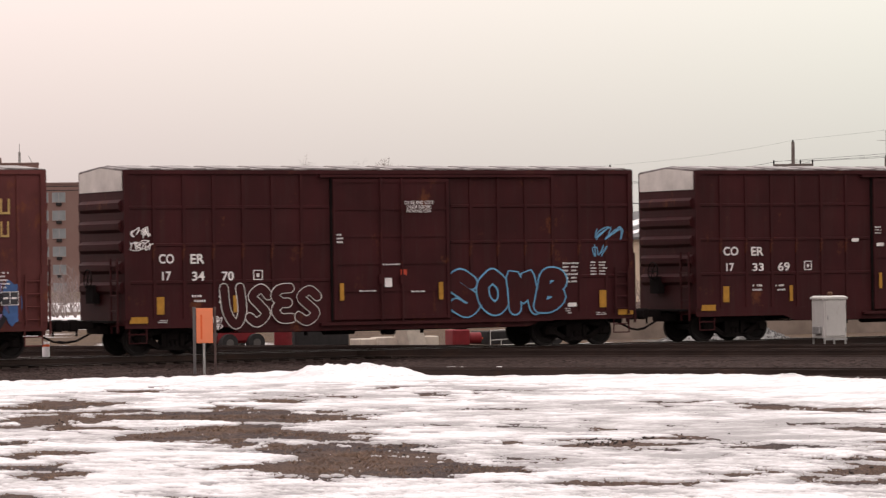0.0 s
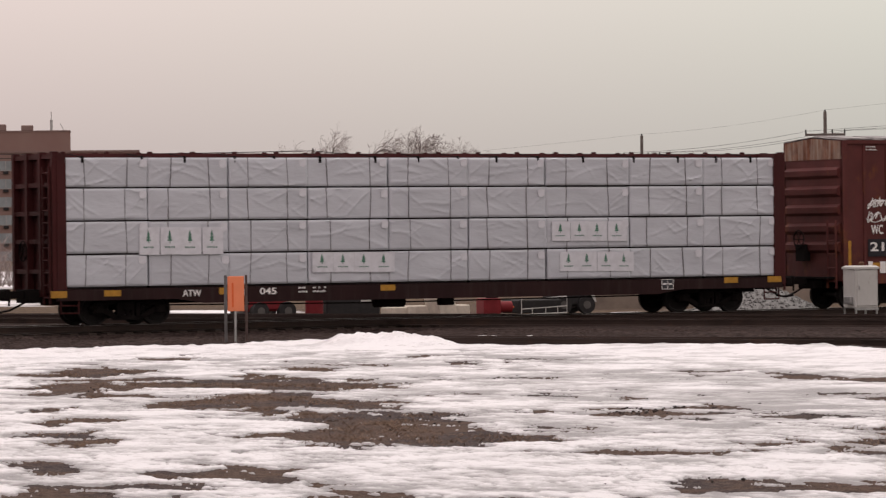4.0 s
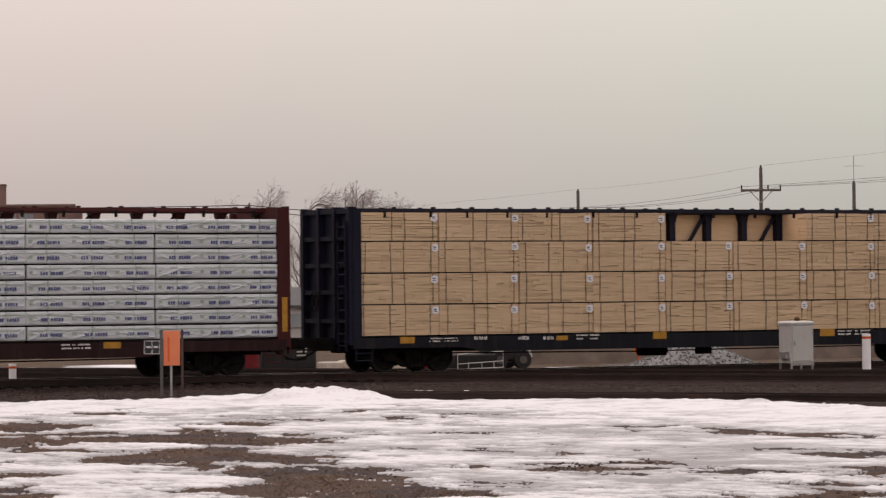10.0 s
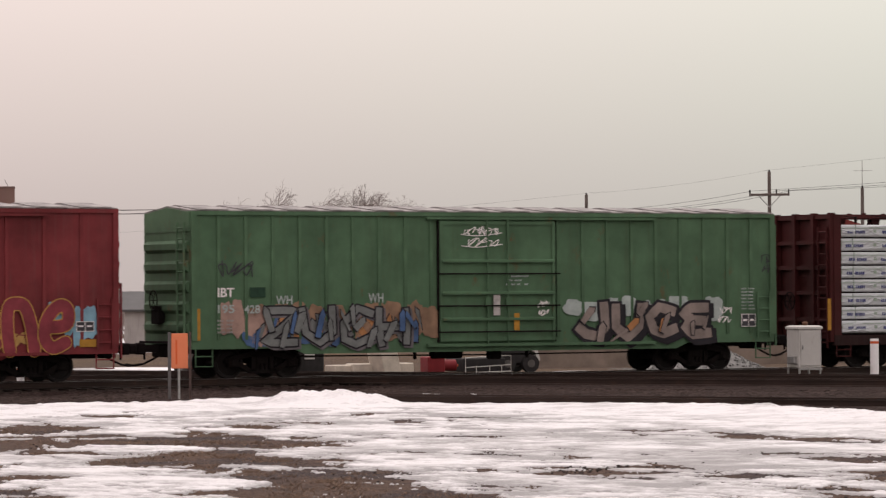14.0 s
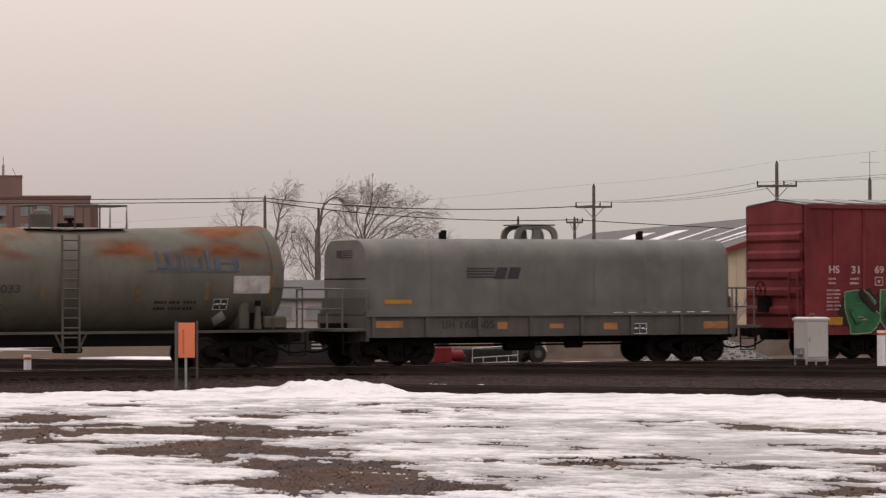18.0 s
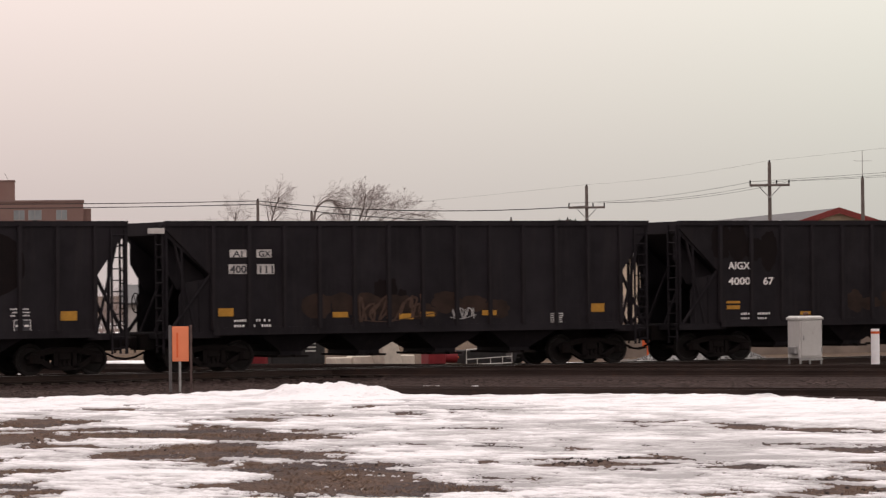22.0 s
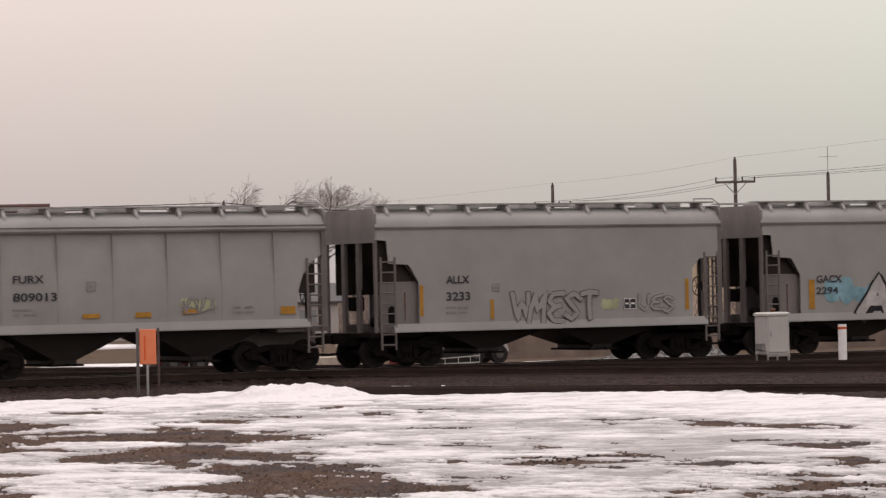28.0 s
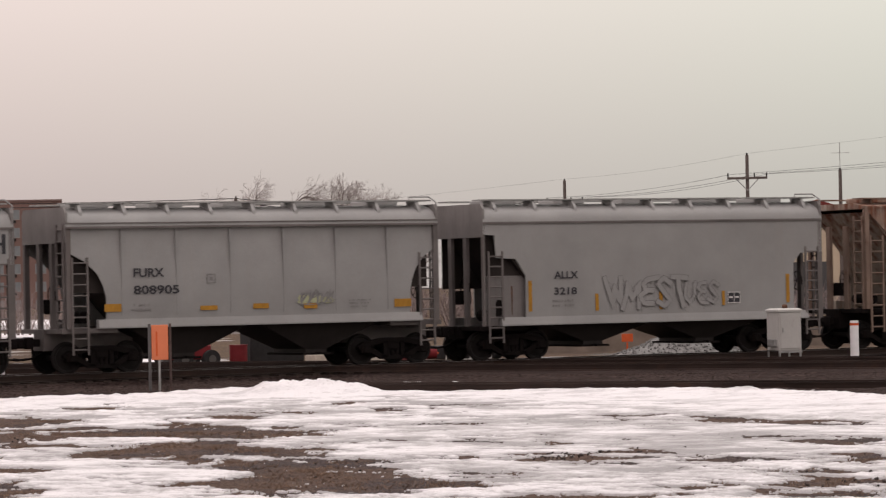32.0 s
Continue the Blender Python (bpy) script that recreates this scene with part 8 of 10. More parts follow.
plate(C11, 5.66, 1.49, 0.49, 0.24, M_YELL, SIDE)
bars(C11, 4.27, 1.65, 0.64, 0.19, 2, M_WHITE, SIDE, cols=2)
bars(C11, 5.59, 1.27, 0.36, 0.07, 1, M_WHITE, SIDE, cols=1)
bars(C11, -5.47, 1.16, 1.14, 0.28, 2, M_WHITE, SIDE, cols=2)
plate(C12, -5.68, 3.11, 0.51, 0.21, M_PLATEDIRTY, SIDE, "placard")
plate(C12, -4.88, 3.10, 0.45, 0.22, M_PLATEDIRTY, SIDE, "placard")
plate(C12, -5.72, 2.66, 0.55, 0.26, M_PLATEDIRTY, SIDE, "placard")
plate(C12, -4.87, 2.65, 0.52, 0.27, M_PLATEDIRTY, SIDE, "placard")
tx(C12, "AI", -5.60, 3.12, 0.30, 0.17, M_DKTXT)
tx(C12, "GX", -4.82, 3.12, 0.37, 0.17, M_DKTXT)
tx(C12, "400", -5.68, 2.68, 0.49, 0.21, M_DKTXT)
tx(C12, "111", -4.79, 2.67, 0.40, 0.21, M_DKTXT)
plate(C12, -6.04, 1.51, 0.45, 0.22, M_YELL, SIDE)
plate(C12, -2.59, 1.44, 0.47, 0.15, M_YELL, SIDE)
plate(C12, -0.53, 1.36, 0.45, 0.16, M_YELL, SIDE)
plate(C12, 0.13, 1.43, 0.45, 0.13, M_YELL, SIDE)
plate(C12, 2.10, 1.44, 0.46, 0.14, M_YELL, SIDE)
plate(C12, 5.59, 1.49, 0.49, 0.24, M_YELL, SIDE)
bars(C12, 4.31, 1.19, 0.44, 0.30, 5, M_WHITE, SIDE, cols=2)
plate(C12, -8.09, 3.76, 0.49, 0.15, M_PLATEDIRTY, SIDE, "placard")
scribble(C12, -1.88, 1.29, 2.29, 0.79, M_RUSTPALE, 1, 14)
scribble(C12, 1.12, 1.34, 0.72, 0.40, M_SPRAYPALE2, 2, 12)
cloud(C12, -3.44, 1.29, 6.37, 0.86, M_RUSTBAND, 8, 4, CLOUD)
cloud(C12, -1.26, 1.61, 0.96, 1.09, M_STAIN, 3, 5, CLOUD)
bars(C12, -5.57, 1.17, 1.18, 0.29, 2, M_WHITE, SIDE, cols=2)
plate(C13, -5.65, 3.05, 0.50, 0.27, M_PLATEDIRTY, SIDE, "placard")
plate(C13, -4.93, 3.04, 0.56, 0.27, M_PLATEDIRTY, SIDE, "placard")
plate(C13, -5.71, 2.58, 0.55, 0.32, M_PLATEDIRTY, SIDE, "placard")
plate(C13, -4.88, 2.59, 0.60, 0.30, M_PLATEDIRTY, SIDE, "placard")
tx(C13, "AI", -5.51, 3.06, 0.32, 0.23, M_DKTXT)
tx(C13, "GX", -4.84, 3.06, 0.44, 0.22, M_DKTXT)
tx(C13, "400", -5.66, 2.61, 0.49, 0.26, M_DKTXT)
tx(C13, "077", -4.81, 2.60, 0.50, 0.26, M_DKTXT)
cloud(C13, 1.72, 2.04, 2.95, 1.83, M_STAIN, 1, 7, CLOUD, True)
cloud(C13, 2.74, 2.00, 1.20, 0.50, M_STAIN, 1, 8, CLOUD - 0.004, True)
plate(C13, -5.97, 1.48, 0.38, 0.21, M_YELL, SIDE)
plate(C13, -3.50, 1.27, 0.51, 0.13, M_YELL, SIDE)
plate(C13, -0.32, 1.27, 0.29, 0.13, M_YELL, SIDE)
plate(C13, 0.16, 1.25, 0.42, 0.15, M_YELL, SIDE)
plate(C13, 5.59, 1.46, 0.51, 0.25, M_YELL, SIDE)
scribble(C13, -4.91, 1.39, 0.75, 0.70, M_SPRAYPALE2, 3, 14)
data_box(C13, 4.31, 1.16, 0.48, 0.34)
bars(C13, 4.22, 1.56, 0.60, 0.26, 3, M_WHITE, SIDE, cols=2)
bars(C13, -5.56, 1.17, 0.38, 0.24, 2, M_WHITE, SIDE, cols=1)
bars(C13, -4.87, 1.12, 0.46, 0.28, 2, M_WHITE, SIDE, cols=1)
cloud(C13, -3.65, 1.33, 4.98, 0.41, M_RUSTBAND, 6, 5, CLOUD)
# covered hoppers
tx(C14, "ALLX", -3.49, 2.33, 0.75, 0.24, M_DKTXT)
tx(C14, "3204", -3.50, 1.86, 0.77, 0.23, M_DKTXT)
bars(C14, -3.57, 1.48, 0.84, 0.31, 2, M_GREYTXT, SIDE, cols=2)
plate(C14, -4.38, 1.51, 0.13, 0.82, M_YELL, SIDE)
plate(C14, -2.14, 1.42, 0.13, 0.42, M_YELL, SIDE)
plate(C14, 0.01, 1.42, 0.13, 0.43, M_YELL, SIDE)
plate(C14, 2.12, 1.41, 0.13, 0.44, M_YELL, SIDE)
plate(C14, 4.40, 1.37, 0.14, 0.94, M_YELL, SIDE)
data_box(C14, 2.37, 1.48, 0.41, 0.32)
scribble(C14, -2.05, 1.49, 1.75, 0.34, M_DKTXT, 1, 12)
cloud(C14, 1.61, 1.43, 0.59, 0.58, M_SPRAYLIME2, 3, 1, CLOUD)
bars(C14, 0.80, 1.48, 0.69, 0.26, 2, M_GREYTXT, SIDE, cols=1)
bars(C14, 2.96, 1.75, 0.61, 0.27, 3, M_GREYTXT, SIDE, cols=1)
square(C14, -1.98, 2.08, 0.27, 0.26, M_GREYTXT)
tx(C15, "GACX", -3.83, 2.12, 0.92, 0.22, M_DKTXT)
tx(C15, "2294", -3.84, 1.78, 0.79, 0.21, M_DKTXT)
plate(C15, -4.10, 1.34, 0.20, 0.88, M_YELL, SIDE)
plate(C15, 4.06, 1.34, 0.20, 0.91, M_YELL, SIDE)
plate(C15, -1.65, 1.32, 0.13, 0.41, M_YELL, SIDE)
plate(C15, 1.02, 1.32, 0.14, 0.41, M_YELL, SIDE)
cloud(C15, -3.51, 1.26, 1.96, 1.02, M_SPRAYCYAN2, 4, 1, CLOUD)
cloud(C15, 1.51, 1.12, 2.65, 1.24, M_SPRAYCYAN2, 5, 2, CLOUD)
graf(C15, "ASHOK", -2.30, 0.97, 5.61, 1.57, M_SPRAYPEARL, M_SPRAYINK, 9, 0.075, 0.095, None, 1.25, True, M_SPRAYINK)
data_box(C15, 3.42, 1.43, 0.42, 0.28)
cloud(C15, 1.32, 1.47, 0.87, 0.66, M_SPRAYLIME2, 3, 3, CLOUD)
tx(C16, "ALLX", -3.50, 2.32, 0.74, 0.22, M_DKTXT)
tx(C16, "3233", -3.50, 1.84, 0.76, 0.24, M_DKTXT)
bars(C16, -3.51, 1.43, 0.76, 0.28, 2, M_GREYTXT, SIDE, cols=2)
plate(C16, -4.35, 1.42, 0.11, 0.87, M_YELL, SIDE)
plate(C16, -2.09, 1.29, 0.11, 0.56, M_YELL, SIDE)
plate(C16, 4.43, 1.42, 0.12, 0.91, M_YELL, SIDE)
graf(C16, "WMEST", -1.41, 1.08, 2.80, 1.02, None, M_SPRAYINK, 10, 0.017, 0.07, None, 1.25, True)
graf(C16, "UES", 2.81, 1.33, 1.16, 0.58, None, M_SPRAYINK, 11, 0.012, 0.07, None, 1.2, True)
data_box(C16, 2.32, 1.48, 0.42, 0.31)
square(C16, -2.02, 2.07, 0.24, 0.23, M_GREYTXT)
cloud(C16, 1.57, 1.45, 0.57, 0.40, M_SPRAYLIME2, 3, 2, CLOUD)
tx(C17, "FURX", -3.68, 2.55, 0.88, 0.21, M_DKTXT)
tx(C17, "809013", -3.69, 2.07, 1.25, 0.23, M_DKTXT)
square(C17, -1.59, 2.31, 0.27, 0.26, M_GREYTXT)
plate(C17, -1.71, 1.59, 0.49, 0.12, M_YELL, SIDE)
plate(C17, -0.18, 1.58, 0.46, 0.14, M_YELL, SIDE)
plate(C17, 1.23, 1.64, 0.42, 0.13, M_YELL, SIDE)
plate(C17, 4.15, 1.58, 0.45, 0.21, M_YELL, SIDE)
bars(C17, 2.71, 1.59, 0.72, 0.26, 2, M_GREYTXT, SIDE, cols=2)
cloud(C17, 1.18, 1.68, 0.98, 0.43, M_SPRAYLIME2, 4, 3, CLOUD)
scribble(C17, 1.18, 1.65, 0.98, 0.54, M_GREYTXT, 2, 12)
plate(C17, -4.53, 1.55, 0.46, 0.21, M_YELL, SIDE)
bars(C17, -3.70, 1.66, 0.83, 0.25, 2, M_GREYTXT, SIDE, cols=1)
block(C18, -3.85, 3.29, 0.41, 0.37, M_MAROON)
block(C18, -2.80, 3.28, 0.09, 0.36, M_MAROON)
block(C18, -2.00, 3.26, 0.35, 0.37, M_MAROON)
block(C18, -1.10, 3.25, 0.36, 0.37, M_MAROON)
block(C18, -0.19, 3.23, 0.36, 0.37, M_MAROON)
block(C18, 0.70, 3.22, 0.39, 0.37, M_MAROON)
block(C18, 1.68, 3.20, 0.34, 0.38, M_MAROON)
block(C18, 2.75, 3.19, 0.09, 0.37, M_MAROON)
block(C18, 3.52, 3.17, 0.41, 0.38, M_MAROON)
block(C18, -2.93, 2.76, 0.37, 0.38, M_MAROON)
block(C18, -1.96, 2.75, 0.28, 0.38, M_MAROON)
block(C18, -1.04, 2.73, 0.35, 0.38, M_MAROON)
block(C18, -0.13, 2.71, 0.30, 0.39, M_MAROON)
block(C18, 0.77, 2.69, 0.31, 0.39, M_MAROON)
block(C18, 1.70, 2.67, 0.36, 0.39, M_MAROON)
block(C18, 2.67, 2.66, 0.26, 0.39, M_MAROON)
tx(C18, "WC", -3.87, 2.49, 0.47, 0.23, M_DKTXT)
tx(C18, "85", -3.83, 2.05, 0.36, 0.22, M_DKTXT)
tx(C18, "015", -2.96, 2.03, 0.48, 0.22, M_DKTXT)
plate(C18, -3.73, 1.52, 0.32, 0.08, M_ORANGEBAR, SIDE, "reflector")
plate(C18, -2.81, 1.51, 0.33, 0.07, M_ORANGEBAR, SIDE, "reflector")
plate(C18, -1.88, 1.49, 0.33, 0.07, M_ORANGEBAR, SIDE, "reflector")
plate(C18, -0.94, 1.47, 0.33, 0.08, M_ORANGEBAR, SIDE, "reflector")
plate(C18, 0.00, 1.45, 0.34, 0.08, M_ORANGEBAR, SIDE, "reflector")
plate(C18, 0.96, 1.43, 0.34, 0.08, M_ORANGEBAR, SIDE, "reflector")
plate(C18, 1.92, 1.42, 0.35, 0.07, M_ORANGEBAR, SIDE, "reflector")
plate(C18, 2.90, 1.40, 0.34, 0.08, M_ORANGEBAR, SIDE, "reflector")
plate(C18, -4.18, 1.40, 0.14, 0.91, M_YELL, SIDE)
plate(C18, -1.38, 1.40, 0.10, 0.45, M_YELL, SIDE)
plate(C18, 0.48, 1.43, 0.11, 0.47, M_YELL, SIDE)
plate(C18, 2.36, 1.42, 0.10, 0.46, M_YELL, SIDE)
plate(C18, 4.15, 1.37, 0.16, 0.94, M_YELL, SIDE)
data_box(C18, 2.64, 1.63, 0.39, 0.28)
plate(C18, -0.13, 2.22, 0.29, 0.18, M_WHITE, SIDE, "placard")
bars(C18, -3.81, 1.71, 1.32, 0.20, 2, M_GREYTXT, SIDE, cols=2)
bars(C18, 2.45, 2.24, 0.70, 0.26, 2, M_GREYTXT, SIDE, cols=2)
tx(C19, "ALLX", -3.47, 2.29, 0.79, 0.21, M_DKTXT)
tx(C19, "3218", -3.48, 1.83, 0.75, 0.21, M_DKTXT)
bars(C19, -3.54, 1.45, 0.82, 0.28, 2, M_GREYTXT, SIDE, cols=2)
plate(C19, -4.32, 1.37, 0.11, 0.88, M_YELL, SIDE)
plate(C19, -2.12, 1.35, 0.11, 0.49, M_YELL, SIDE)
plate(C19, 0.03, 1.35, 0.12, 0.50, M_YELL, SIDE)
plate(C19, 2.19, 1.42, 0.10, 0.42, M_YELL, SIDE)
plate(C19, 4.44, 1.46, 0.12, 0.84, M_YELL, SIDE)
graf(C19, "WMEST", -1.76, 1.32, 2.74, 1.06, None, M_SPRAYGREY, 12, 0.012, 0.07, None, 1.25, True)
graf(C19, "UES", 0.88, 1.44, 1.17, 0.74, None, M_SPRAYGREY, 13, 0.011, 0.07, None, 1.2, True)
data_box(C19, 2.39, 1.48, 0.43, 0.32)
tx(C20, "FURX", -3.68, 2.55, 0.89, 0.24, M_DKTXT)
tx(C20, "808905", -3.68, 2.09, 1.33, 0.24, M_DKTXT)
square(C20, -1.52, 2.36, 0.26, 0.25, M_GREYTXT)
plate(C20, -4.54, 1.64, 0.49, 0.21, M_YELL, SIDE)
plate(C20, -1.73, 1.63, 0.51, 0.12, M_YELL, SIDE)
plate(C20, -0.15, 1.64, 0.47, 0.14, M_YELL, SIDE)
plate(C20, 1.39, 1.61, 0.41, 0.14, M_YELL, SIDE)
plate(C20, 4.19, 1.60, 0.53, 0.22, M_YELL, SIDE)
bars(C20, -3.75, 1.62, 0.84, 0.25, 2, M_GREYTXT, SIDE, cols=1)
bars(C20, 2.78, 1.59, 0.74, 0.27, 3, M_GREYTXT, SIDE, cols=2)
scribble(C20, 1.17, 1.70, 1.13, 0.47, M_GREYTXT, 4, 14)
cloud(C20, 1.26, 1.70, 1.04, 0.39, M_SPRAYLIME2, 3, 4, CLOUD)
block(C21, 4.95, 3.23, 0.47, 0.52, M_DKTXT)
# flatcars
tx(C3, "ATW", -7.70, 0.74, 0.54, 0.18, M_WHITE)
tx(C3, "301", -6.30, 0.74, 0.40, 0.18, M_WHITE)
tx(C3, "045", -5.44, 0.76, 0.49, 0.18, M_WHITE)
plate(C3, -11.45, 0.76, 0.45, 0.18, M_YELL, SIDE)
plate(C3, -9.95, 0.78, 0.48, 0.16, M_YELL, SIDE)
plate(C3, -6.63, 0.78, 0.33, 0.18, M_YELL, SIDE)
plate(C3, -1.80, 0.80, 0.45, 0.16, M_YELL, SIDE)
plate(C3, 9.26, 0.84, 0.46, 0.16, M_YELL, SIDE)
plate(C3, 10.73, 0.84, 0.47, 0.17, M_YELL, SIDE)
data_box(C3, 7.16, 0.69, 0.39, 0.29)
bars(C3, -4.29, 0.76, 0.88, 0.21, 2, M_WHITE, SIDE, cols=2)
tx(C4, "NOKL", -7.65, 0.77, 0.66, 0.16, M_WHITE)
tx(C4, "737", -6.27, 0.79, 0.43, 0.18, M_WHITE)
tx(C4, "157", -5.33, 0.78, 0.38, 0.18, M_WHITE)
plate(C4, -4.96, 0.78, 0.45, 0.18, M_YELL, SIDE)
plate(C4, -1.15, 0.82, 0.37, 0.14, M_YELL, SIDE)
plate(C4, 1.07, 0.79, 0.48, 0.16, M_YELL, SIDE)
plate(C4, 5.99, 0.79, 0.48, 0.15, M_YELL, SIDE)
plate(C4, 9.22, 0.77, 0.48, 0.16, M_YELL, SIDE)
data_box(C4, 7.04, 0.64, 0.47, 0.32)
bars(C4, -4.18, 0.78, 0.81, 0.20, 2, M_WHITE, SIDE, cols=2)
bars(C4, 4.70, 0.76, 1.29, 0.17, 2, M_WHITE, SIDE, cols=2)
bars(C5, -7.48, 0.82, 0.47, 0.21, 1, M_WHITE, SIDE, cols=3)
bars(C5, -6.06, 0.80, 0.38, 0.21, 1, M_WHITE, SIDE, cols=3)
bars(C5, -5.25, 0.79, 0.37, 0.21, 1, M_WHITE, SIDE, cols=3)
plate(C5, -9.83, 0.81, 0.45, 0.18, M_YELL, SIDE)
plate(C5, -4.82, 0.83, 0.37, 0.13, M_YELL, SIDE)
plate(C5, -1.60, 0.82, 0.45, 0.21, M_YELL, SIDE)
plate(C5, 4.19, 0.82, 0.52, 0.21, M_YELL, SIDE)
plate(C5, 9.81, 0.80, 0.49, 0.23, M_YELL, SIDE)
data_box(C5, 7.14, 0.71, 0.43, 0.29)
bars(C5, -8.91, 0.82, 0.95, 0.15, 2, M_WHITE, SIDE, cols=2)
bars(C5, -4.16, 0.81, 0.90, 0.20, 2, M_WHITE, SIDE, cols=2)
bars(C5, 4.84, 0.82, 1.21, 0.19, 2, M_WHITE, SIDE, cols=2)
tx(C6, "626", -6.23, 0.78, 0.42, 0.19, M_WHITE)
tx(C6, "450", -5.38, 0.77, 0.44, 0.19, M_WHITE)
plate(C6, -8.56, 0.78, 0.48, 0.15, M_YELL, SIDE)
plate(C6, -4.94, 0.80, 0.46, 0.15, M_YELL, SIDE)
plate(C6, -1.47, 0.82, 0.48, 0.15, M_YELL, SIDE)
plate(C6, 1.08, 0.80, 0.48, 0.16, M_YELL, SIDE)
plate(C6, 5.86, 0.81, 0.50, 0.17, M_YELL, SIDE)
plate(C6, -11.52, 1.13, 0.12, 0.94, M_YELL, SIDE)
plate(C6, 11.14, 1.19, 0.16, 0.94, M_YELL, SIDE)
data_box(C6, 7.03, 0.64, 0.46, 0.36)
block(C6, -7.14, 0.79, 0.17, 0.16, M_WHITE)
block(C6, -6.91, 0.79, 0.17, 0.15, M_WHITE)
bars(C6, -4.20, 0.80, 0.86, 0.20, 2, M_WHITE, SIDE, cols=2)
bars(C6, 4.66, 0.78, 0.93, 0.19, 2, M_WHITE, SIDE, cols=2)
tree_print(C3, -8.88, 1.87, 0.55, 0.73)
tree_print(C3, -8.27, 1.87, 0.56, 0.73)
tree_print(C3, -7.69, 1.86, 0.57, 0.73)
tree_print(C3, -7.05, 1.86, 0.57, 0.73)
tree_print(C3, -3.80, 1.33, 0.59, 0.55)
tree_print(C3, -3.17, 1.33, 0.59, 0.54)
tree_print(C3, -2.54, 1.32, 0.59, 0.55)
tree_print(C3, -1.93, 1.31, 0.59, 0.55)
tree_print(C3, 3.65, 2.11, 0.56, 0.55)
tree_print(C3, 4.26, 2.11, 0.57, 0.55)
tree_print(C3, 4.83, 2.10, 0.57, 0.55)
tree_print(C3, 5.47, 2.09, 0.58, 0.56)
tree_print(C3, 3.90, 1.25, 0.57, 0.55)
tree_print(C3, 4.49, 1.25, 0.57, 0.55)
tree_print(C3, 5.11, 1.24, 0.57, 0.55)
tree_print(C3, 5.70, 1.23, 0.57, 0.55)
# tank car
on_tank(tx(C10, "SHPX", -4.06, 2.08, 0.83, 0.22, M_DKTXT))
on_tank(tx(C10, "206033", -3.02, 2.08, 1.13, 0.22, M_DKTXT))
on_tank(block(C10, 2.07, 2.71, 0.31, 0.49, M_FADEBLUE))
on_tank(block(C10, 2.45, 2.71, 0.29, 0.44, M_FADEBLUE))
on_tank(block(C10, 2.87, 2.71, 0.09, 0.38, M_FADEBLUE))
on_tank(block(C10, 3.05, 2.71, 0.33, 0.33, M_FADEBLUE))
on_tank(block(C10, 3.51, 2.70, 0.09, 0.50, M_FADEBLUE))
on_tank(block(C10, 3.75, 2.70, 0.70, 0.34, M_FADEBLUE))
on_tank(plate(C10, 1.71, 2.63, 2.75, 0.04, M_FADEBLUE, SIDE, "underline"))
on_tank(bars(C10, -4.06, 1.60, 1.76, 0.23, 2, M_BAY, SIDE, cols=4))
on_tank(bars(C10, 1.99, 1.56, 1.31, 0.33, 2, M_BAY, SIDE, cols=3))
on_tank(plate(C10, 4.28, 2.04, 1.08, 0.48, M_PLATEDIRTY, SIDE, "placard"))
on_tank(data_box(C10, 3.74, 1.60, 0.42, 0.30))
on_tank(part("placard", Mesh().prism([(3.82, 1.36), (4.04, 1.14), (4.26, 1.36), (4.04, 1.58)], SIDE - 0.003, SIDE + 0.003), M_PLATEDIRTY, C10, "white diamond placard"))
on_tank(plate(C10, -5.28, 1.74, 0.12, 0.81, M_DULLTAPE, SIDE, "reflector"))
on_tank(plate(C10, -3.23, 1.88, 0.12, 0.47, M_DULLTAPE, SIDE, "reflector"))
on_tank(plate(C10, -1.31, 1.90, 0.12, 0.39, M_DULLTAPE, SIDE, "reflector"))
on_tank(plate(C10, 1.41, 1.85, 0.13, 0.43, M_DULLTAPE, SIDE, "reflector"))
on_tank(plate(C10, 3.45, 1.87, 0.13, 0.45, M_DULLTAPE, SIDE, "reflector"))
on_tank(plate(C10, 5.34, 1.66, 0.13, 0.98, M_DULLTAPE, SIDE, "reflector"))


def settle(car, side, upper=None):
    """Lays the markings flat on a car's own side; upper: the side above 1.6 m where it differs."""
    kinds = ("lettering", "stencil", "reflector", "placard", "data_panel", "graffiti", "tag", "paint_", "stripe")
    for ob in car.children:
        if ob.name.startswith(kinds):
            low = min(v.co.z for v in ob.data.vertices) + ob.location.z
            ob.location.y += (upper if upper is not None and low > 1.6 else side) - SIDE


for car in (C14, C15, C16, C17, C19, C20, C21):
    settle(car, -1.566)
for car in (C3, C4, C5, C6):
    settle(car, -1.56)
for car in (C11, C12, C13):
    settle(car, -1.545)
settle(C9, -1.556, -1.43)
settle(C18, -1.56)


def on_door(car, half, a, b):
    """Markings that lie on the door stand out with it."""
    kinds = ("lettering", "stencil", "reflector", "placard", "paint_", "tag")
    for ob in car.children:
        if ob.name.startswith(kinds) and abs(ob.location.y + 1.7) > 0.02:
            xs = [v.co.x + ob.location.x for v in ob.data.vertices]
            ys = [v.co.y + ob.location.y for v in ob.data.vertices]
            if min(xs) > a - half and max(xs) < b - half and min(ys) > -1.68:
                ob.location.y -= 0.1


on_door(C1, H1, 6.15, 9.75)
on_door(C0, H0, 6.15, 9.75)
on_door(C2, H2, 6.05, 9.6)
on_door(C7, H7, 7.55, 11.25)
on_door(C8, H8, 7.1, 12.3)


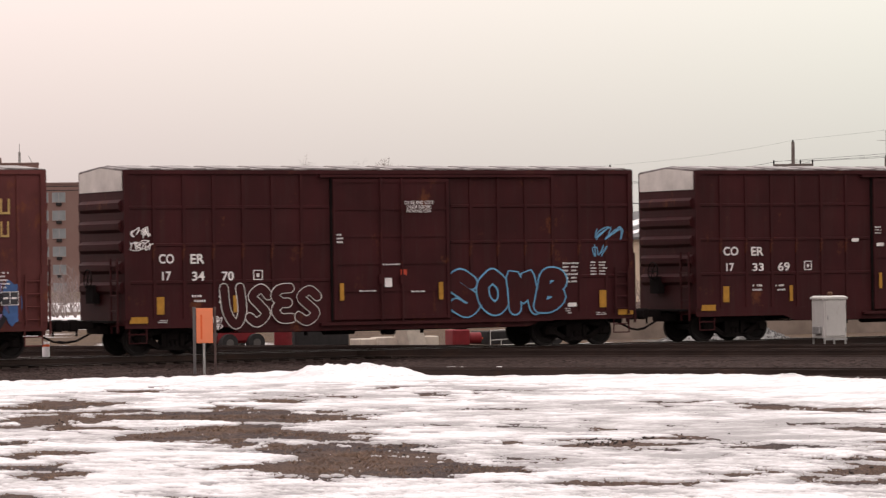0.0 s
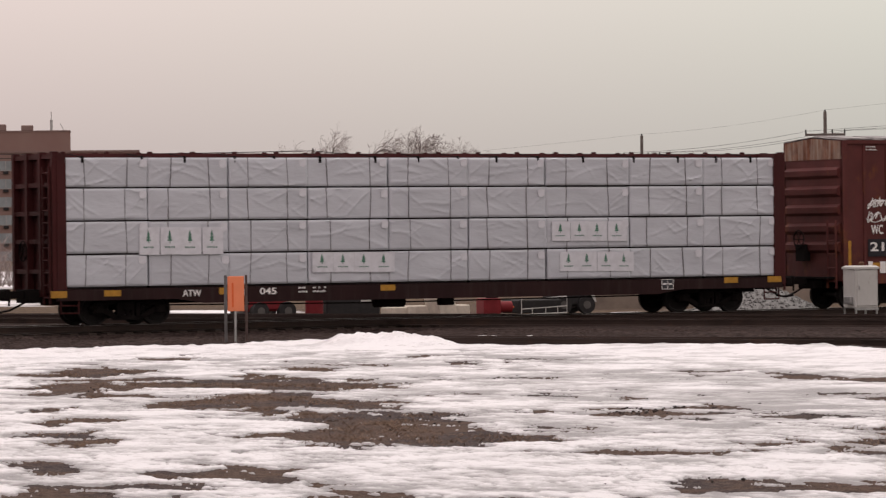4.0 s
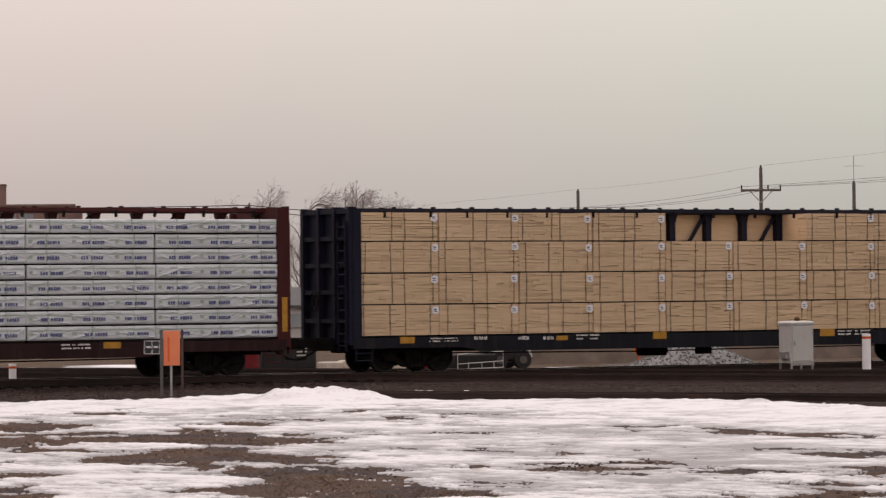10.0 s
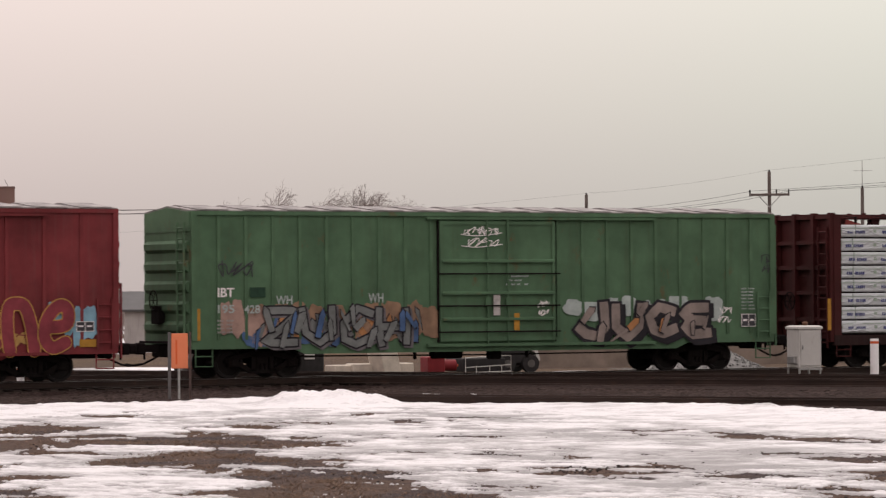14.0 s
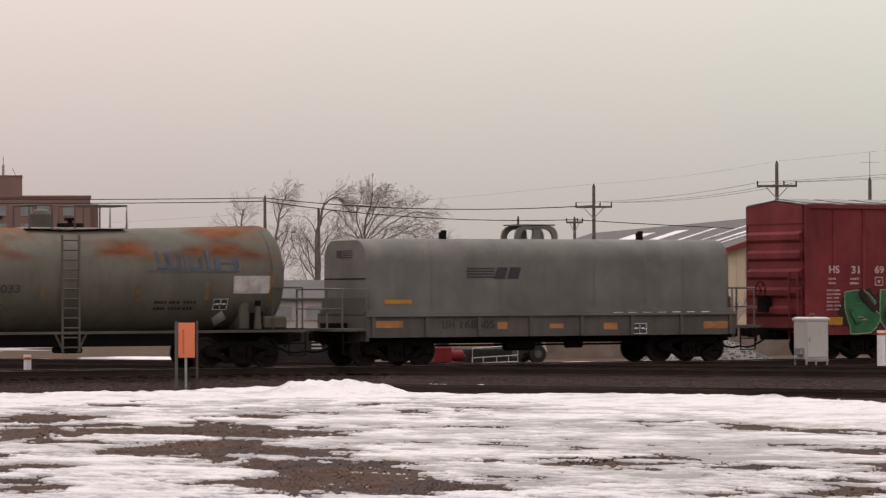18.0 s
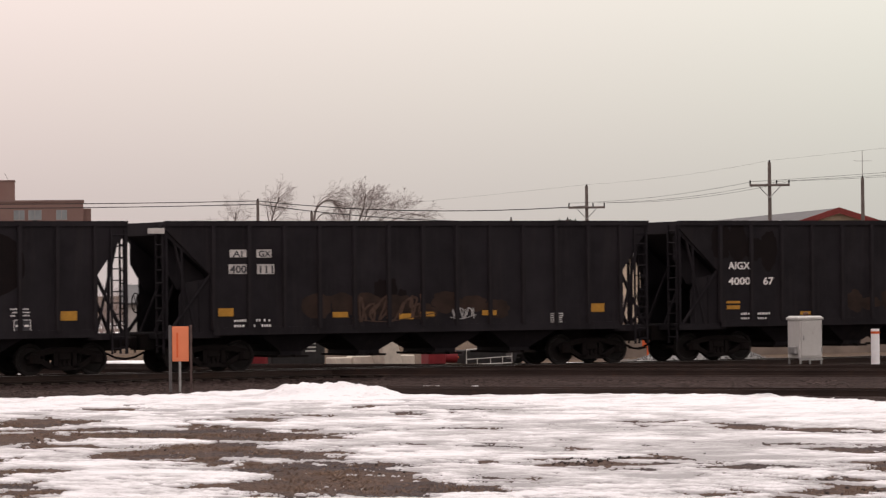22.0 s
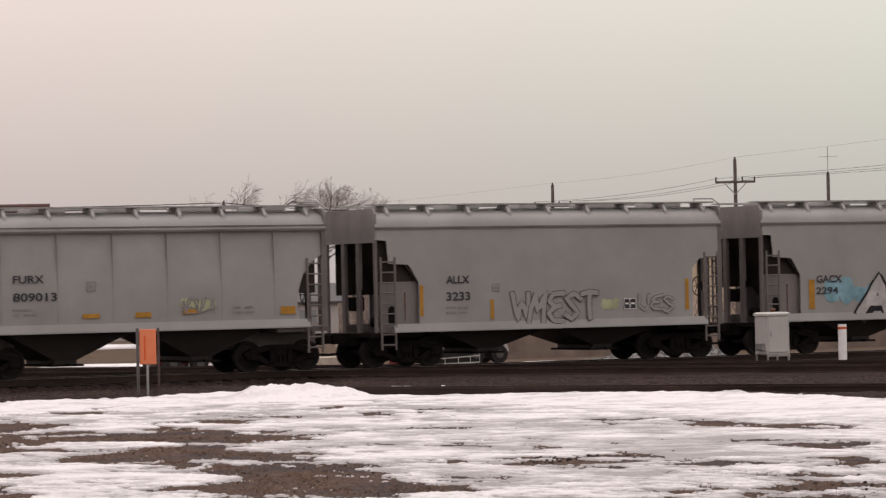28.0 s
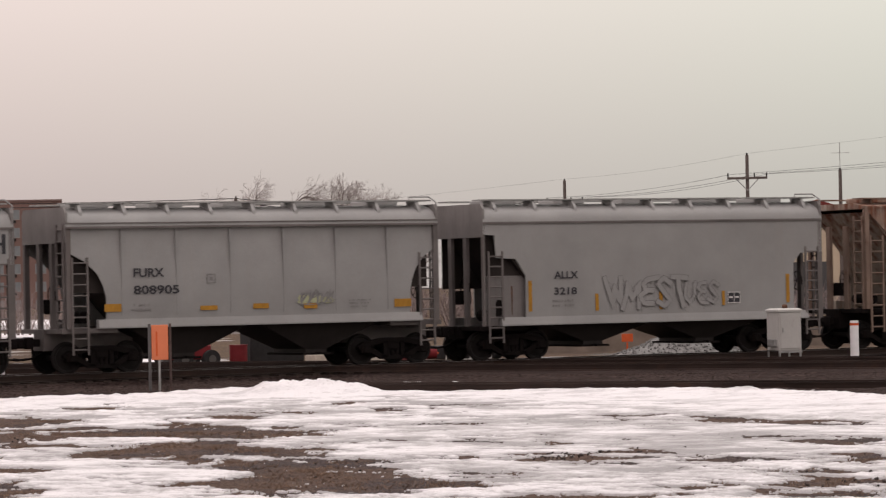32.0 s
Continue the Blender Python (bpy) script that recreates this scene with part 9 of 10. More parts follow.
# ---- trackside things ----
M_ORANGE = plain("faded_orange_board", (0.62, 0.19, 0.09), 0.6, 0.08, 2.0)
M_POSTGREY = plain("dull_grey_post_steel", (0.115, 0.11, 0.108), 0.6, 0.2)
M_POSTRUST = plain("rusty_post_steel", (0.085, 0.058, 0.052), 0.7, 0.3)
M_ORANGE2 = plain("orange_stripe", (0.55, 0.10, 0.03), 0.6)
M_GREYBOX = painted("chalky_white_cabinet_paint", (0.47, 0.465, 0.44), vary=0.08, streak=0.3, dirt=(0.35, 0.32, 0.28), rust=0.02)
M_POSTWHITE = plain("white_plastic_post", (0.78, 0.78, 0.78), 0.5, 0.06)
M_WOOD = plain("weathered_pole_wood", (0.13, 0.11, 0.10), 0.9, 0.25, 3.0)
M_CONC = plain("pale_concrete", (0.52, 0.47, 0.40), 0.9, 0.18, 3.0)
M_WALL = plain("stained_concrete_wall", (0.205, 0.165, 0.135), 0.9, 0.25, 1.2)
M_GRAVEL = plain("crushed_grey_stone", (0.165, 0.163, 0.157), 0.9, 0.5, 14.0, bump=0.6)
M_REDPAINT = plain("red_machine_paint", (0.16, 0.016, 0.02), 0.6, 0.2, 2.0)
M_DARK = plain("dark_machine_rubber", (0.025, 0.024, 0.024), 0.8, 0.2)
M_RIM = plain("grimy_steel_rim", (0.09, 0.085, 0.08), 0.7)
M_BRICK = None


def route_marker():
    """Orange board held between three steel posts at the edge of the snow."""
    ob = thing("marker_post", None, None, "faded orange marker board on grey steel posts in snow", "marker post")
    ob.matrix_basis = pose(35.67, 81.0, -0.32, 0, 0, -24)
    part("post", Mesh().cbox(-0.29, -0.215, -0.03, 0.03, -0.1, 1.69, 0.008).box(-0.235, -0.215, -0.06, 0.03, -0.1, 1.69), M_POSTGREY, ob)
    part("post", Mesh().cbox(0.225, 0.285, -0.03, 0.03, -0.1, 1.69, 0.008).box(0.225, 0.24, -0.06, 0.03, -0.1, 1.69), M_POSTRUST, ob, "rust-stained steel channel post")
    part("middle_post", Mesh().tube((-0.02, 0, -0.1), (-0.02, 0, 0.84), 0.034, 12), M_GALV, ob, smooth=True)
    b = part("board", Mesh().cbox(-0.205, 0.205, -0.05, -0.02, 0.80, 1.66, 0.01), M_ORANGE, ob, "faded orange board")
    part("stripe", Mesh().box(-0.10, -0.055, -0.056, -0.05, 0.9, 1.5), M_ORANGE2, b, "darker row of bars")


def signal_cabinet():
    ob = thing("relay_cabinet", None, None, "chalky white steel relay cabinet on short legs", "cabinet")
    ob.matrix_basis = pose(56.45, 84.7, -0.02, 0, 0, -6) @ Matrix.Diagonal((0.74, 0.8, 0.97, 1))
    part("body", Mesh().cbox(-0.48, 0.48, -0.46, 0.46, 0.16, 1.28, 0.02), M_GREYBOX, ob)
    d = part("door", Mesh().cbox(-0.42, 0.42, -0.49, -0.455, 0.22, 1.24, 0.012), M_GREYBOX, ob)
    for z in (0.35, 1.0):
        part("hinge", Mesh().tube((0.44, -0.49, z), (0.44, -0.49, z + 0.12), 0.02, 8), M_GALV, d)
    part("latch", Mesh().cbox(-0.36, -0.31, -0.53, -0.48, 0.7, 0.82, 0.01), M_GALV, d)
    r = Mesh().loft([[(-0.52, -0.50, 1.28), (0.52, -0.50, 1.28), (0.52, 0.50, 1.28), (-0.52, 0.50, 1.28)], [(-0.52, -0.50, 1.34), (0.52, -0.50, 1.34), (0.52, 0.50, 1.34), (-0.52, 0.50, 1.34)], [(-0.42, -0.4, 1.385), (0.42, -0.4, 1.385), (0.42, 0.4, 1.385), (-0.42, 0.4, 1.385)]], caps=True)
    part("lid", r, M_GREYBOX, ob)
    part("vent_cap", Mesh().tube((0.05, 0, 1.37), (0.05, 0, 1.45), 0.1, 12).tube((0.05, 0, 1.45), (0.05, 0, 1.5), 0.13, 12, 0.06), M_RUSTRUN, ob, "rusty brown vent cap")
    for x in (-0.44, 0.44):
        for y in (-0.42, 0.42):
            part("leg", Mesh().box(x - 0.03, x + 0.03, y - 0.03, y + 0.03, -0.3, 0.16), M_GALV, ob)
    part("frame_rail", Mesh().box(-0.5, 0.5, -0.47, -0.43, 0.10, 0.16), M_GALV, ob)
    part("junction_box", Mesh().cbox(-0.62, -0.48, -0.3, 0.2, 0.28, 0.5, 0.02), M_GALV, ob)


def guide_post(x, y, z0, z1, r, label):
    ob = thing("flexible_marker_post", None, None, label, "marker post")
    ob.matrix_basis = pose(x, y, z0)
    h = z1 - z0
    part("stem", Mesh().tube((0, 0, -0.3), (0, 0, h), r, 16), M_POSTWHITE, ob, smooth=True)
    part("band", Mesh().tube((0, 0, h - 0.14), (0, 0, h - 0.07), r + 0.004, 16), M_ORANGE2, ob, "orange reflective band", smooth=True)


def utility_pole(x, y, top, arms, label, lean=0.0, turn=-33, r=0.12):
    """arms: height below the top and half length of each cross-arm."""
    ob = thing("utility_pole", None, None, label, "utility pole")
    ob.matrix_basis = pose(x, y, GROUND, 0, lean, turn)
    h = top - GROUND
    part("pole", Mesh().tube((0, 0, -0.5), (0, 0, h), r * 1.25, 12, r * 0.85), M_WOOD, ob, smooth=True)
    for drop, half in arms:
        z = h - drop
        a = part("cross_arm", Mesh().cbox(-half, half, -0.2, -0.08, z - 0.07, z + 0.07, 0.01), M_WOOD, ob)
        br = Mesh()
        for s in (-1, 1):
            br.tube((s * half * 0.55, -0.14, z - 0.05), (0, -0.14, z - 0.75), 0.03, 6)
        part("arm_brace", br, M_GALV, a)
        for q in (-0.96, 0.35, 0.96):
            part("insulator", Mesh().tube((q * half, -0.14, z + 0.05), (q * half, -0.14, z + 0.30), 0.045, 8), M_DARK, a)
    part("cap", Mesh().tube((0, 0, h), (0, 0, h + 0.12), 0.05, 8), M_DARK, ob)
    return ob


def cable(points, sag, r, label):
    m, pts = Mesh(), []
    for a, b in zip(points, points[1:]):
        a, b = Vector(a), Vector(b)
        for i in range(12):
            t = i / 12
            p = a.lerp(b, t)
            p.z -= sag * 4 * t * (1 - t)
            pts.append(p)
    m.run(pts + [Vector(points[-1])], r, 5)
    thing("overhead_cable", m, M_DARK, label, "cable", "overhead cables")


def winter_tree(x, y, limbs, label, seed, wind=0.25, twigs=1.0):
    """A leafless tree: the first limb is the trunk; each limb is a bent line (across, up) that sends out arching twigs."""
    rnd = random.Random(seed)
    ob = thing("bare_tree", None, None, label, "tree", "winter trees")
    ob.matrix_basis = pose(x, y, GROUND - 1.0, 0, 0, -28)
    fine = Mesh()

    def taper(m, pts, r0, r1, sides):
        for i in range(len(pts) - 1):
            ra, rb = r0 + (r1 - r0) * i / (len(pts) - 1), r0 + (r1 - r0) * (i + 1) / (len(pts) - 1)
            m.tube(pts[i], pts[i + 1], ra, sides, rb, caps=False)

    def sprout(pts, r, depth, first):
        length = sum((pts[i + 1] - pts[i]).length for i in range(len(pts) - 1))
        n = int((3 + 2.2 * length) * twigs) if depth == 0 else 2 + int(2.4 * length * twigs)
        for k in range(n):
            t = first + (1 - first) * (k + rnd.random()) / n
            i = min(len(pts) - 2, int(t * (len(pts) - 1)))
            p, d = pts[i].lerp(pts[i + 1], rnd.random()), (pts[i + 1] - pts[i]).normalized()
            ang = rnd.choice((-1, 1)) * radians(rnd.uniform(16, 48))
            w = Vector((d.x * math.cos(ang) - d.z * math.sin(ang), d.y + rnd.uniform(-0.5, 0.5), d.x * math.sin(ang) + d.z * math.cos(ang))).normalized()
            ln = min(2.2, length * rnd.uniform(0.3, 0.62)) * (1.15 - 0.45 * t)
            path, steps_ = [p], 5 if depth == 0 else 4
            curl = rnd.uniform(-0.1, 0.25)
            for j in range(steps_):
                w = (w + Vector((wind * 0.14 + rnd.uniform(-0.16, 0.16), rnd.uniform(-0.16, 0.16), rnd.uniform(-0.14, 0.14) - curl * 0.2))).normalized()
                path.append(path[-1] + w * ln / steps_)
            rr = max(0.009, r * (0.36 if depth == 0 else 0.45))
            taper(fine, path, rr, max(0.005, rr * 0.35), 3)
            if depth < 2 and ln > 0.25:
                sprout(path, rr, depth + 1, 0.15)

    for k, line in enumerate(limbs):
        depthway = 0.0 if k == 0 else rnd.uniform(-0.5, 0.5)
        pts = [Vector((p + rnd.uniform(-0.05, 0.05) * (j > 0), depthway * j * 0.5, q)) for j, (p, q) in enumerate(smooth_line(line, 3))]
        if k == 0:
            trunk = Mesh()
            taper(trunk, pts, 0.14, 0.045, 7)
            part("trunk", trunk, M_BARK, ob, smooth=True)
            sprout(pts, 0.06, 0, 0.66)
        else:
            bough = Mesh()
            taper(bough, pts, 0.06, 0.014, 5)
            part("limb", bough, M_BARK, ob)
            sprout(pts, 0.045, 0, 0.2)
    tagged(part("crown", fine, M_TWIG, ob, "crown of fine bare twigs"), kind="stuff")


M_BARK = plain("grey_brown_bark", (0.16, 0.135, 0.125), 0.9, 0.3, 4.0)
M_TWIG = plain("grey_brown_twigs", (0.23, 0.19, 0.178), 0.9, 0.2, 4.0)


def brick_material():
    m, nt, bs = nodes_of("red_brown_brickwork")
    br = nt.nodes.new("ShaderNodeTexBrick")
    co = nt.nodes.new("ShaderNodeTexCoord")
    br.inputs["Scale"].default_value = 4.0
    br.inputs["Color1"].default_value, br.inputs["Color2"].default_value, br.inputs["Mortar"].default_value = rgba((0.15, 0.05, 0.045)), rgba((0.18, 0.062, 0.05)), rgba((0.2, 0.13, 0.11))
    nt.links.new(co.outputs["Object"], br.inputs["Vector"])
    c = mix_node(nt, ramp_node(nt, noise_node(nt, 0.2), 0.35, 0.65, (0, 0, 0), (0.35, 0.35, 0.35)), br.outputs["Color"], (0.16, 0.08, 0.07))
    nt.links.new(c, bs.inputs["Base Color"])
    bs.inputs["Roughness"].default_value = 0.85
    return m


M_BRICK = brick_material()
M_GLASS = plain("pale_curtained_pane", (0.22, 0.245, 0.25), 0.2, 0.2, 0.4, bump=0)
M_FRAME = plain("white_window_frame", (0.28, 0.27, 0.26), 0.6)
M_STONE = plain("grey_stone_coping", (0.2, 0.14, 0.125), 0.8)
M_CREAMWALL = painted("cream_metal_cladding", (0.58, 0.49, 0.36), vary=0.08, streak=0.3, dirt=(0.4, 0.32, 0.24))
M_ROOFGREY = painted("grey_metal_roofing", (0.085, 0.085, 0.085), vary=0.15, streak=0.2)
M_TRIM = plain("dark_red_trim", (0.17, 0.035, 0.03), 0.6)


def brick_building():
    ob = thing("brick_apartment_block", None, None, "red brick apartment block, six storeys, with rooftop penthouse", "building")
    ob.matrix_basis = pose(227.5, 556.0, GROUND, 0, 0, -22)
    w, d, h = 62.0, 16.0, 17.9
    part("wall", Mesh().box(-w, 0, 0, d, 0, h), M_BRICK, ob)
    part("side_wing", Mesh().box(0, 1.3, 2.0, d - 1, 0, h - 1.1), M_BRICK, ob)
    part("roof", Mesh().box(-w - 0.15, 0.15, -0.15, d + 0.15, h, h + 0.3), M_STONE, ob)
    pent = part("penthouse", Mesh().box(-25.0, -11.4, 4, 11, h + 0.3, h + 3.6), M_BRICK, ob, "brick penthouse with a pale patch")
    part("coping", Mesh().box(-25.1, -11.3, 3.9, 11.1, h + 3.6, h + 3.8), M_STONE, pent)
    part("antenna", Mesh().tube((-14.5, 6, h + 3.8), (-14.5, 6, h + 5.6), 0.22, 8).tube((-14.5, 6, h + 5.6), (-14.5, 6, h + 7.0), 0.06, 6).tube((-12.4, 6, h + 3.8), (-13.0, 6, h + 5.0), 0.05, 6), M_GALV, pent)
    part("rooftop_unit", Mesh().cbox(-24.5, -22.0, 4.4, 6.4, h + 3.8, h + 4.9, 0.1).cbox(-19.5, -17.5, 4.4, 6.4, h + 3.8, h + 4.7, 0.1), M_STONE, pent)
    for row in range(6):
        z = h - 2.9 - row * 3.0
        for k in range(14):
            x = -3.6 - k * 3.5 - (0.9 if k % 2 else 0)
            wd = 2.1 if k % 2 else 1.7
            win = part("window", Mesh().box(x - wd / 2, x + wd / 2, -0.06, 0.05, z, z + 1.55), M_GLASS, ob)
            fr = Mesh().box(x - wd / 2 - 0.1, x + wd / 2 + 0.1, -0.12, 0.0, z - 0.12, z).box(x - 0.06, x + 0.06, -0.1, -0.06, z, z + 1.55)
            fr.box(x - wd / 2 - 0.06, x - wd / 2, -0.1, 0.0, z, z + 1.55).box(x + wd / 2, x + wd / 2 + 0.06, -0.1, 0.0, z, z + 1.55)
            part("window_frame", fr, M_FRAME, win)
            if k % 2:
                part("air_conditioner", Mesh().cbox(x - 0.45, x + 0.45, -0.35, 0.0, z - 0.65, z - 0.15, 0.05), M_DARK, win)


def warehouse():
    """Long metal-roofed shed whose cream gable faces the tracks."""
    ob = thing("warehouse", None, None, "cream metal-clad warehouse with grey roof and dark red trim", "building")
    ob.matrix_basis = pose(134.9, 198.4, GROUND, 0, 0, -20.6)
    hw, eave, ridge, ln = 8.2, 4.9, 7.5, 100.0
    # gable stands along local x, the shed runs back along local y
    part("gable_wall", Mesh().prism([(-hw, 0), (-hw, eave), (0, ridge), (hw, eave), (hw, 0)], 0, 0.3), M_CREAMWALL, ob)
    seams = Mesh()
    for i in range(26):
        x = -hw + 0.3 + i * (2 * hw - 0.6) / 25
        seams.box(x - 0.03, x + 0.03, -0.05, 0.0, 0.2, eave + (ridge - eave) * (1 - abs(x) / hw) - 0.3)
    part("cladding_seam", seams, M_CREAMWALL, ob)
    part("side_wall", Mesh().box(-hw, -hw + 0.3, 0.3, ln, 0, eave), M_CREAMWALL, ob)
    for s in (-1, 1):
        rf = Mesh().prism([(s * (hw + 0.5), eave - 0.16), (s * (hw + 0.5), eave + 0.02), (0, ridge + 0.18), (0, ridge)], -0.5, ln)
        r = part("roof", rf, M_ROOFGREY, ob)
        tr = Mesh().prism([(s * (hw + 0.5), eave - 0.30), (s * (hw + 0.5), eave + 0.06), (0, ridge + 0.22), (0, ridge - 0.18)], -0.62, -0.5)
        part("gable_trim", tr, M_TRIM, r)
        if s < 0:
            for k, (a, b) in enumerate(((7, 7.8), (11, 12.6), (19, 20), (30, 31.6), (42, 47), (56, 66))):
                sn = Mesh().prism([(s * (hw + 0.3), eave + 0.10), (s * (hw + 0.3), eave + 0.16), (s * 2.2, ridge - 0.46), (s * 2.2, ridge - 0.52)], a, b)
                part("snow_strip", sn, M_SNOW, r)
    part("loading_door", Mesh().box(-3, 1, -0.1, 0.0, 0.1, 3.6), M_ROOFGREY, ob)


def concrete_blocks():
    for x, y, w, h, turn, tilt in ((52.2, 105.6, 0.72, 0.36, 4, 0), (52.9, 105.4, 0.85, 0.40, -6, 0), (53.6, 104.9, 0.72, 1.0, 12, -16), (54.35, 105.5, 0.75, 0.40, -3, 0)):
        ob = thing("concrete_block", Mesh().cbox(-w / 2, w / 2, -0.35, 0.35, -0.04, h, 0.03), M_CONC, "pale concrete barrier block on muddy ground", "concrete block", "concrete blocks")
        ob.matrix_basis = pose(x, y, GROUND, 0, tilt, turn)


def gravel_pile():
    rnd = random.Random(12)
    m = Mesh()
    n = 34
    for j in range(n):
        for i in range(n):
            u, v = i / (n - 1) * 2 - 1, j / (n - 1) * 2 - 1
            h = max(0.0, 1 - (abs(u) ** 1.5 + abs(v) ** 1.5)) ** 0.8
            h *= 0.62 + 0.25 * math.sin(3 * u + 1.0)
            m.v.append((u * 2.6, v * 2.0, h + rnd.uniform(-0.03, 0.03) - 0.03))
    m.f = [(j * n + i, j * n + i + 1, (j + 1) * n + i + 1, (j + 1) * n + i) for j in range(n - 1) for i in range(n - 1)]
    for _ in range(900):
        u, v = rnd.uniform(-1, 1), rnd.uniform(-1, 1)
        h = max(0.0, 1 - (abs(u) ** 1.5 + abs(v) ** 1.5)) ** 0.8 * (0.62 + 0.25 * math.sin(3 * u + 1.0))
        s = rnd.uniform(0.025, 0.06)
        c = Vector((u * 2.6, v * 2.0, h))
        m.add([c + Vector((s, 0, 0)), c + Vector((-s, 0.2 * s, 0)), c + Vector((0, s, 0)), c + Vector((0, -s, 0)), c + Vector((0, 0, s)), c + Vector((0, 0, -s))],
              [(0, 2, 4), (2, 1, 4), (1, 3, 4), (3, 0, 4), (2, 0, 5), (1, 2, 5), (3, 1, 5), (0, 3, 5)])
    ob = thing("gravel_pile", m, M_GRAVEL, "heap of crushed grey stone behind the tracks", "gravel pile", kind="stuff")
    ob.matrix_basis = pose(66.4, 106.2, GROUND)


def yard_machines():
    # clutter parked behind the tracks
    def wheel(ob, x, y, r):
        w = part("wheel", Mesh().tube((x, y - 0.12, r), (x, y + 0.12, r), r, 16), M_DARK, ob)
        part("rim", Mesh().tube((x, y - 0.14, r), (x, y - 0.115, r), r * 0.45, 12), M_RIM, w)
    l = thing("red_loader", None, None, "small dull red wheel loader with pale arm", "loader")
    l.matrix_basis = pose(48.0, 106.6, GROUND, 0, 0, 5)
    part("body", Mesh().cbox(-0.9, 0.5, -0.6, 0.6, 0.3, 0.8, 0.08), M_REDPAINT, l)
    part("hood", Mesh().prism([(-0.75, 0.78), (-0.55, 1.15), (0.0, 1.2), (0.35, 0.78)], -0.55, 0.55), M_REDPAINT, l)
    part("arm", Mesh().prism([(-1.35, 0.2), (-1.2, 0.15), (-0.6, 1.0), (-0.8, 1.05)], -0.5, -0.38), M_RIM, l)
    for x in (-0.6, 0.4):
        for y in (-0.65, 0.65):
            wheel(l, x, y, 0.3)
    d = thing("red_drum", None, None, "dull red steel drum standing on the mud", "drum")
    d.matrix_basis = pose(49.45, 106.0, GROUND)
    part("shell", Mesh().tube((0, 0, -0.03), (0, 0, 0.72), 0.29, 20), M_REDPAINT, d, smooth=True)
    for z in (0.0, 0.24, 0.48, 0.71):
        part("hoop", Mesh().tube((0, 0, z), (0, 0, z + 0.03), 0.305, 20), M_REDPAINT, d)
    g = thing("dark_generator", None, None, "dark boxy generator set with pale louvres", "generator")
    g.matrix_basis = pose(51.05, 106.8, GROUND, 0, 0, -4)
    part("housing", Mesh().cbox(-0.95, 0.95, -0.5, 0.5, 0.12, 1.15, 0.05), M_DARK, g)
    part("skid", Mesh().box(-1.0, 1.0, -0.45, -0.35, -0.03, 0.12).box(-1.0, 1.0, 0.35, 0.45, -0.03, 0.12), M_DARK, g)
    for k in range(3):
        part("louvre", Mesh().box(0.25, 0.6, -0.525, -0.50, 0.55 + 0.12 * k, 0.60 + 0.12 * k), M_GREYBOX, g)
    r = thing("red_compressor", None, None, "dull red compressor with a round air tank beside a railing", "compressor")
    r.matrix_basis = pose(56.2, 106.4, GROUND, 0, 0, -8) @ Matrix.Diagonal((0.72, 0.8, 0.8, 1))
    part("housing", Mesh().cbox(-0.6, 0.25, -0.5, 0.5, 0.05, 0.72, 0.05), M_REDPAINT, r)
    part("air_tank", Mesh().tube((0.25, -0.2, 0.35), (0.85, -0.2, 0.35), 0.24, 16), M_REDPAINT, r, smooth=True)
    part("engine", Mesh().cbox(-0.25, 0.2, -0.3, 0.3, 0.72, 0.92, 0.04), M_DARK, r)
    part("skid", Mesh().box(-0.65, 0.85, -0.45, -0.35, -0.03, 0.06), M_DARK, r)
    part("tail_lamp", Mesh().cbox(0.88, 0.96, -0.33, -0.27, 0.30, 0.38, 0.01), M_ORANGE2, r)
    k = thing("dark_loader", None, None, "dark skid loader with a pale curved guard", "loader")
    k.matrix_basis = pose(59.2, 106.6, GROUND, 0, 0, -6)
    part("body", Mesh().cbox(-0.7, 0.45, -0.6, 0.6, 0.25, 0.85, 0.08), M_DARK, k)
    part("guard", Mesh().prism([(0.1, 0.85), (0.3, 0.95), (0.7, 0.75), (0.8, 0.4), (0.7, 0.38), (0.6, 0.68), (0.28, 0.86)], -0.6, 0.6), M_GREYBOX, k)
    for x in (-0.45, 0.4):
        wheel(k, x, -0.62, 0.3)
        wheel(k, x, 0.62, 0.3)


def rack_frame():
    ob = thing("trailer_frame", None, None, "low dark trailer with pale pipe railing", "trailer")
    ob.matrix_basis = pose(57.75, 105.6, GROUND, 0, 0, -2)
    m = Mesh()
    m.run([(-0.85, 0, 0.02), (-0.85, 0, 0.52), (0.85, 0, 0.60), (0.85, 0, 0.06), (-0.85, 0, 0.02)], 0.022, 6)
    m.run([(-0.85, 0, 0.2), (0.85, 0, 0.28)], 0.016, 6)
    for x in (-0.45, 0.05, 0.5):
        m.run([(x, 0, 0.03), (x, 0, 0.25)], 0.014, 6)
    part("railing", m, M_GREYBOX, ob)
    part("bed", Mesh().cbox(-0.8, 0.8, 0.3, 1.6, 0.05, 0.5, 0.03), M_DARK, ob)


route_marker()
signal_cabinet()
guide_post(59.05, 85.0, -0.06, 0.92, 0.125, "white flexible marker post with an orange band")
guide_post(38.2, 98.2, -0.36, 0.27, 0.11, "short white marker post with an orange band")
tagged(thing("concrete_wall", Mesh().box(62.8, 120, 112, 112.4, GROUND - 0.1, 0.62), M_WALL, "stained brown concrete retaining wall", "wall"), kind="structure")
concrete_blocks()
gravel_pile()
yard_machines()
rack_frame()
tag = thing("orange_sign", Mesh().cbox(-0.2, 0.2, -0.03, 0.03, 0.42, 0.70, 0.01).box(-0.03, 0.03, 0.0, 0.05, -0.1, 0.4), M_ORANGE2, "small orange warning sign by the gravel heap", "sign")
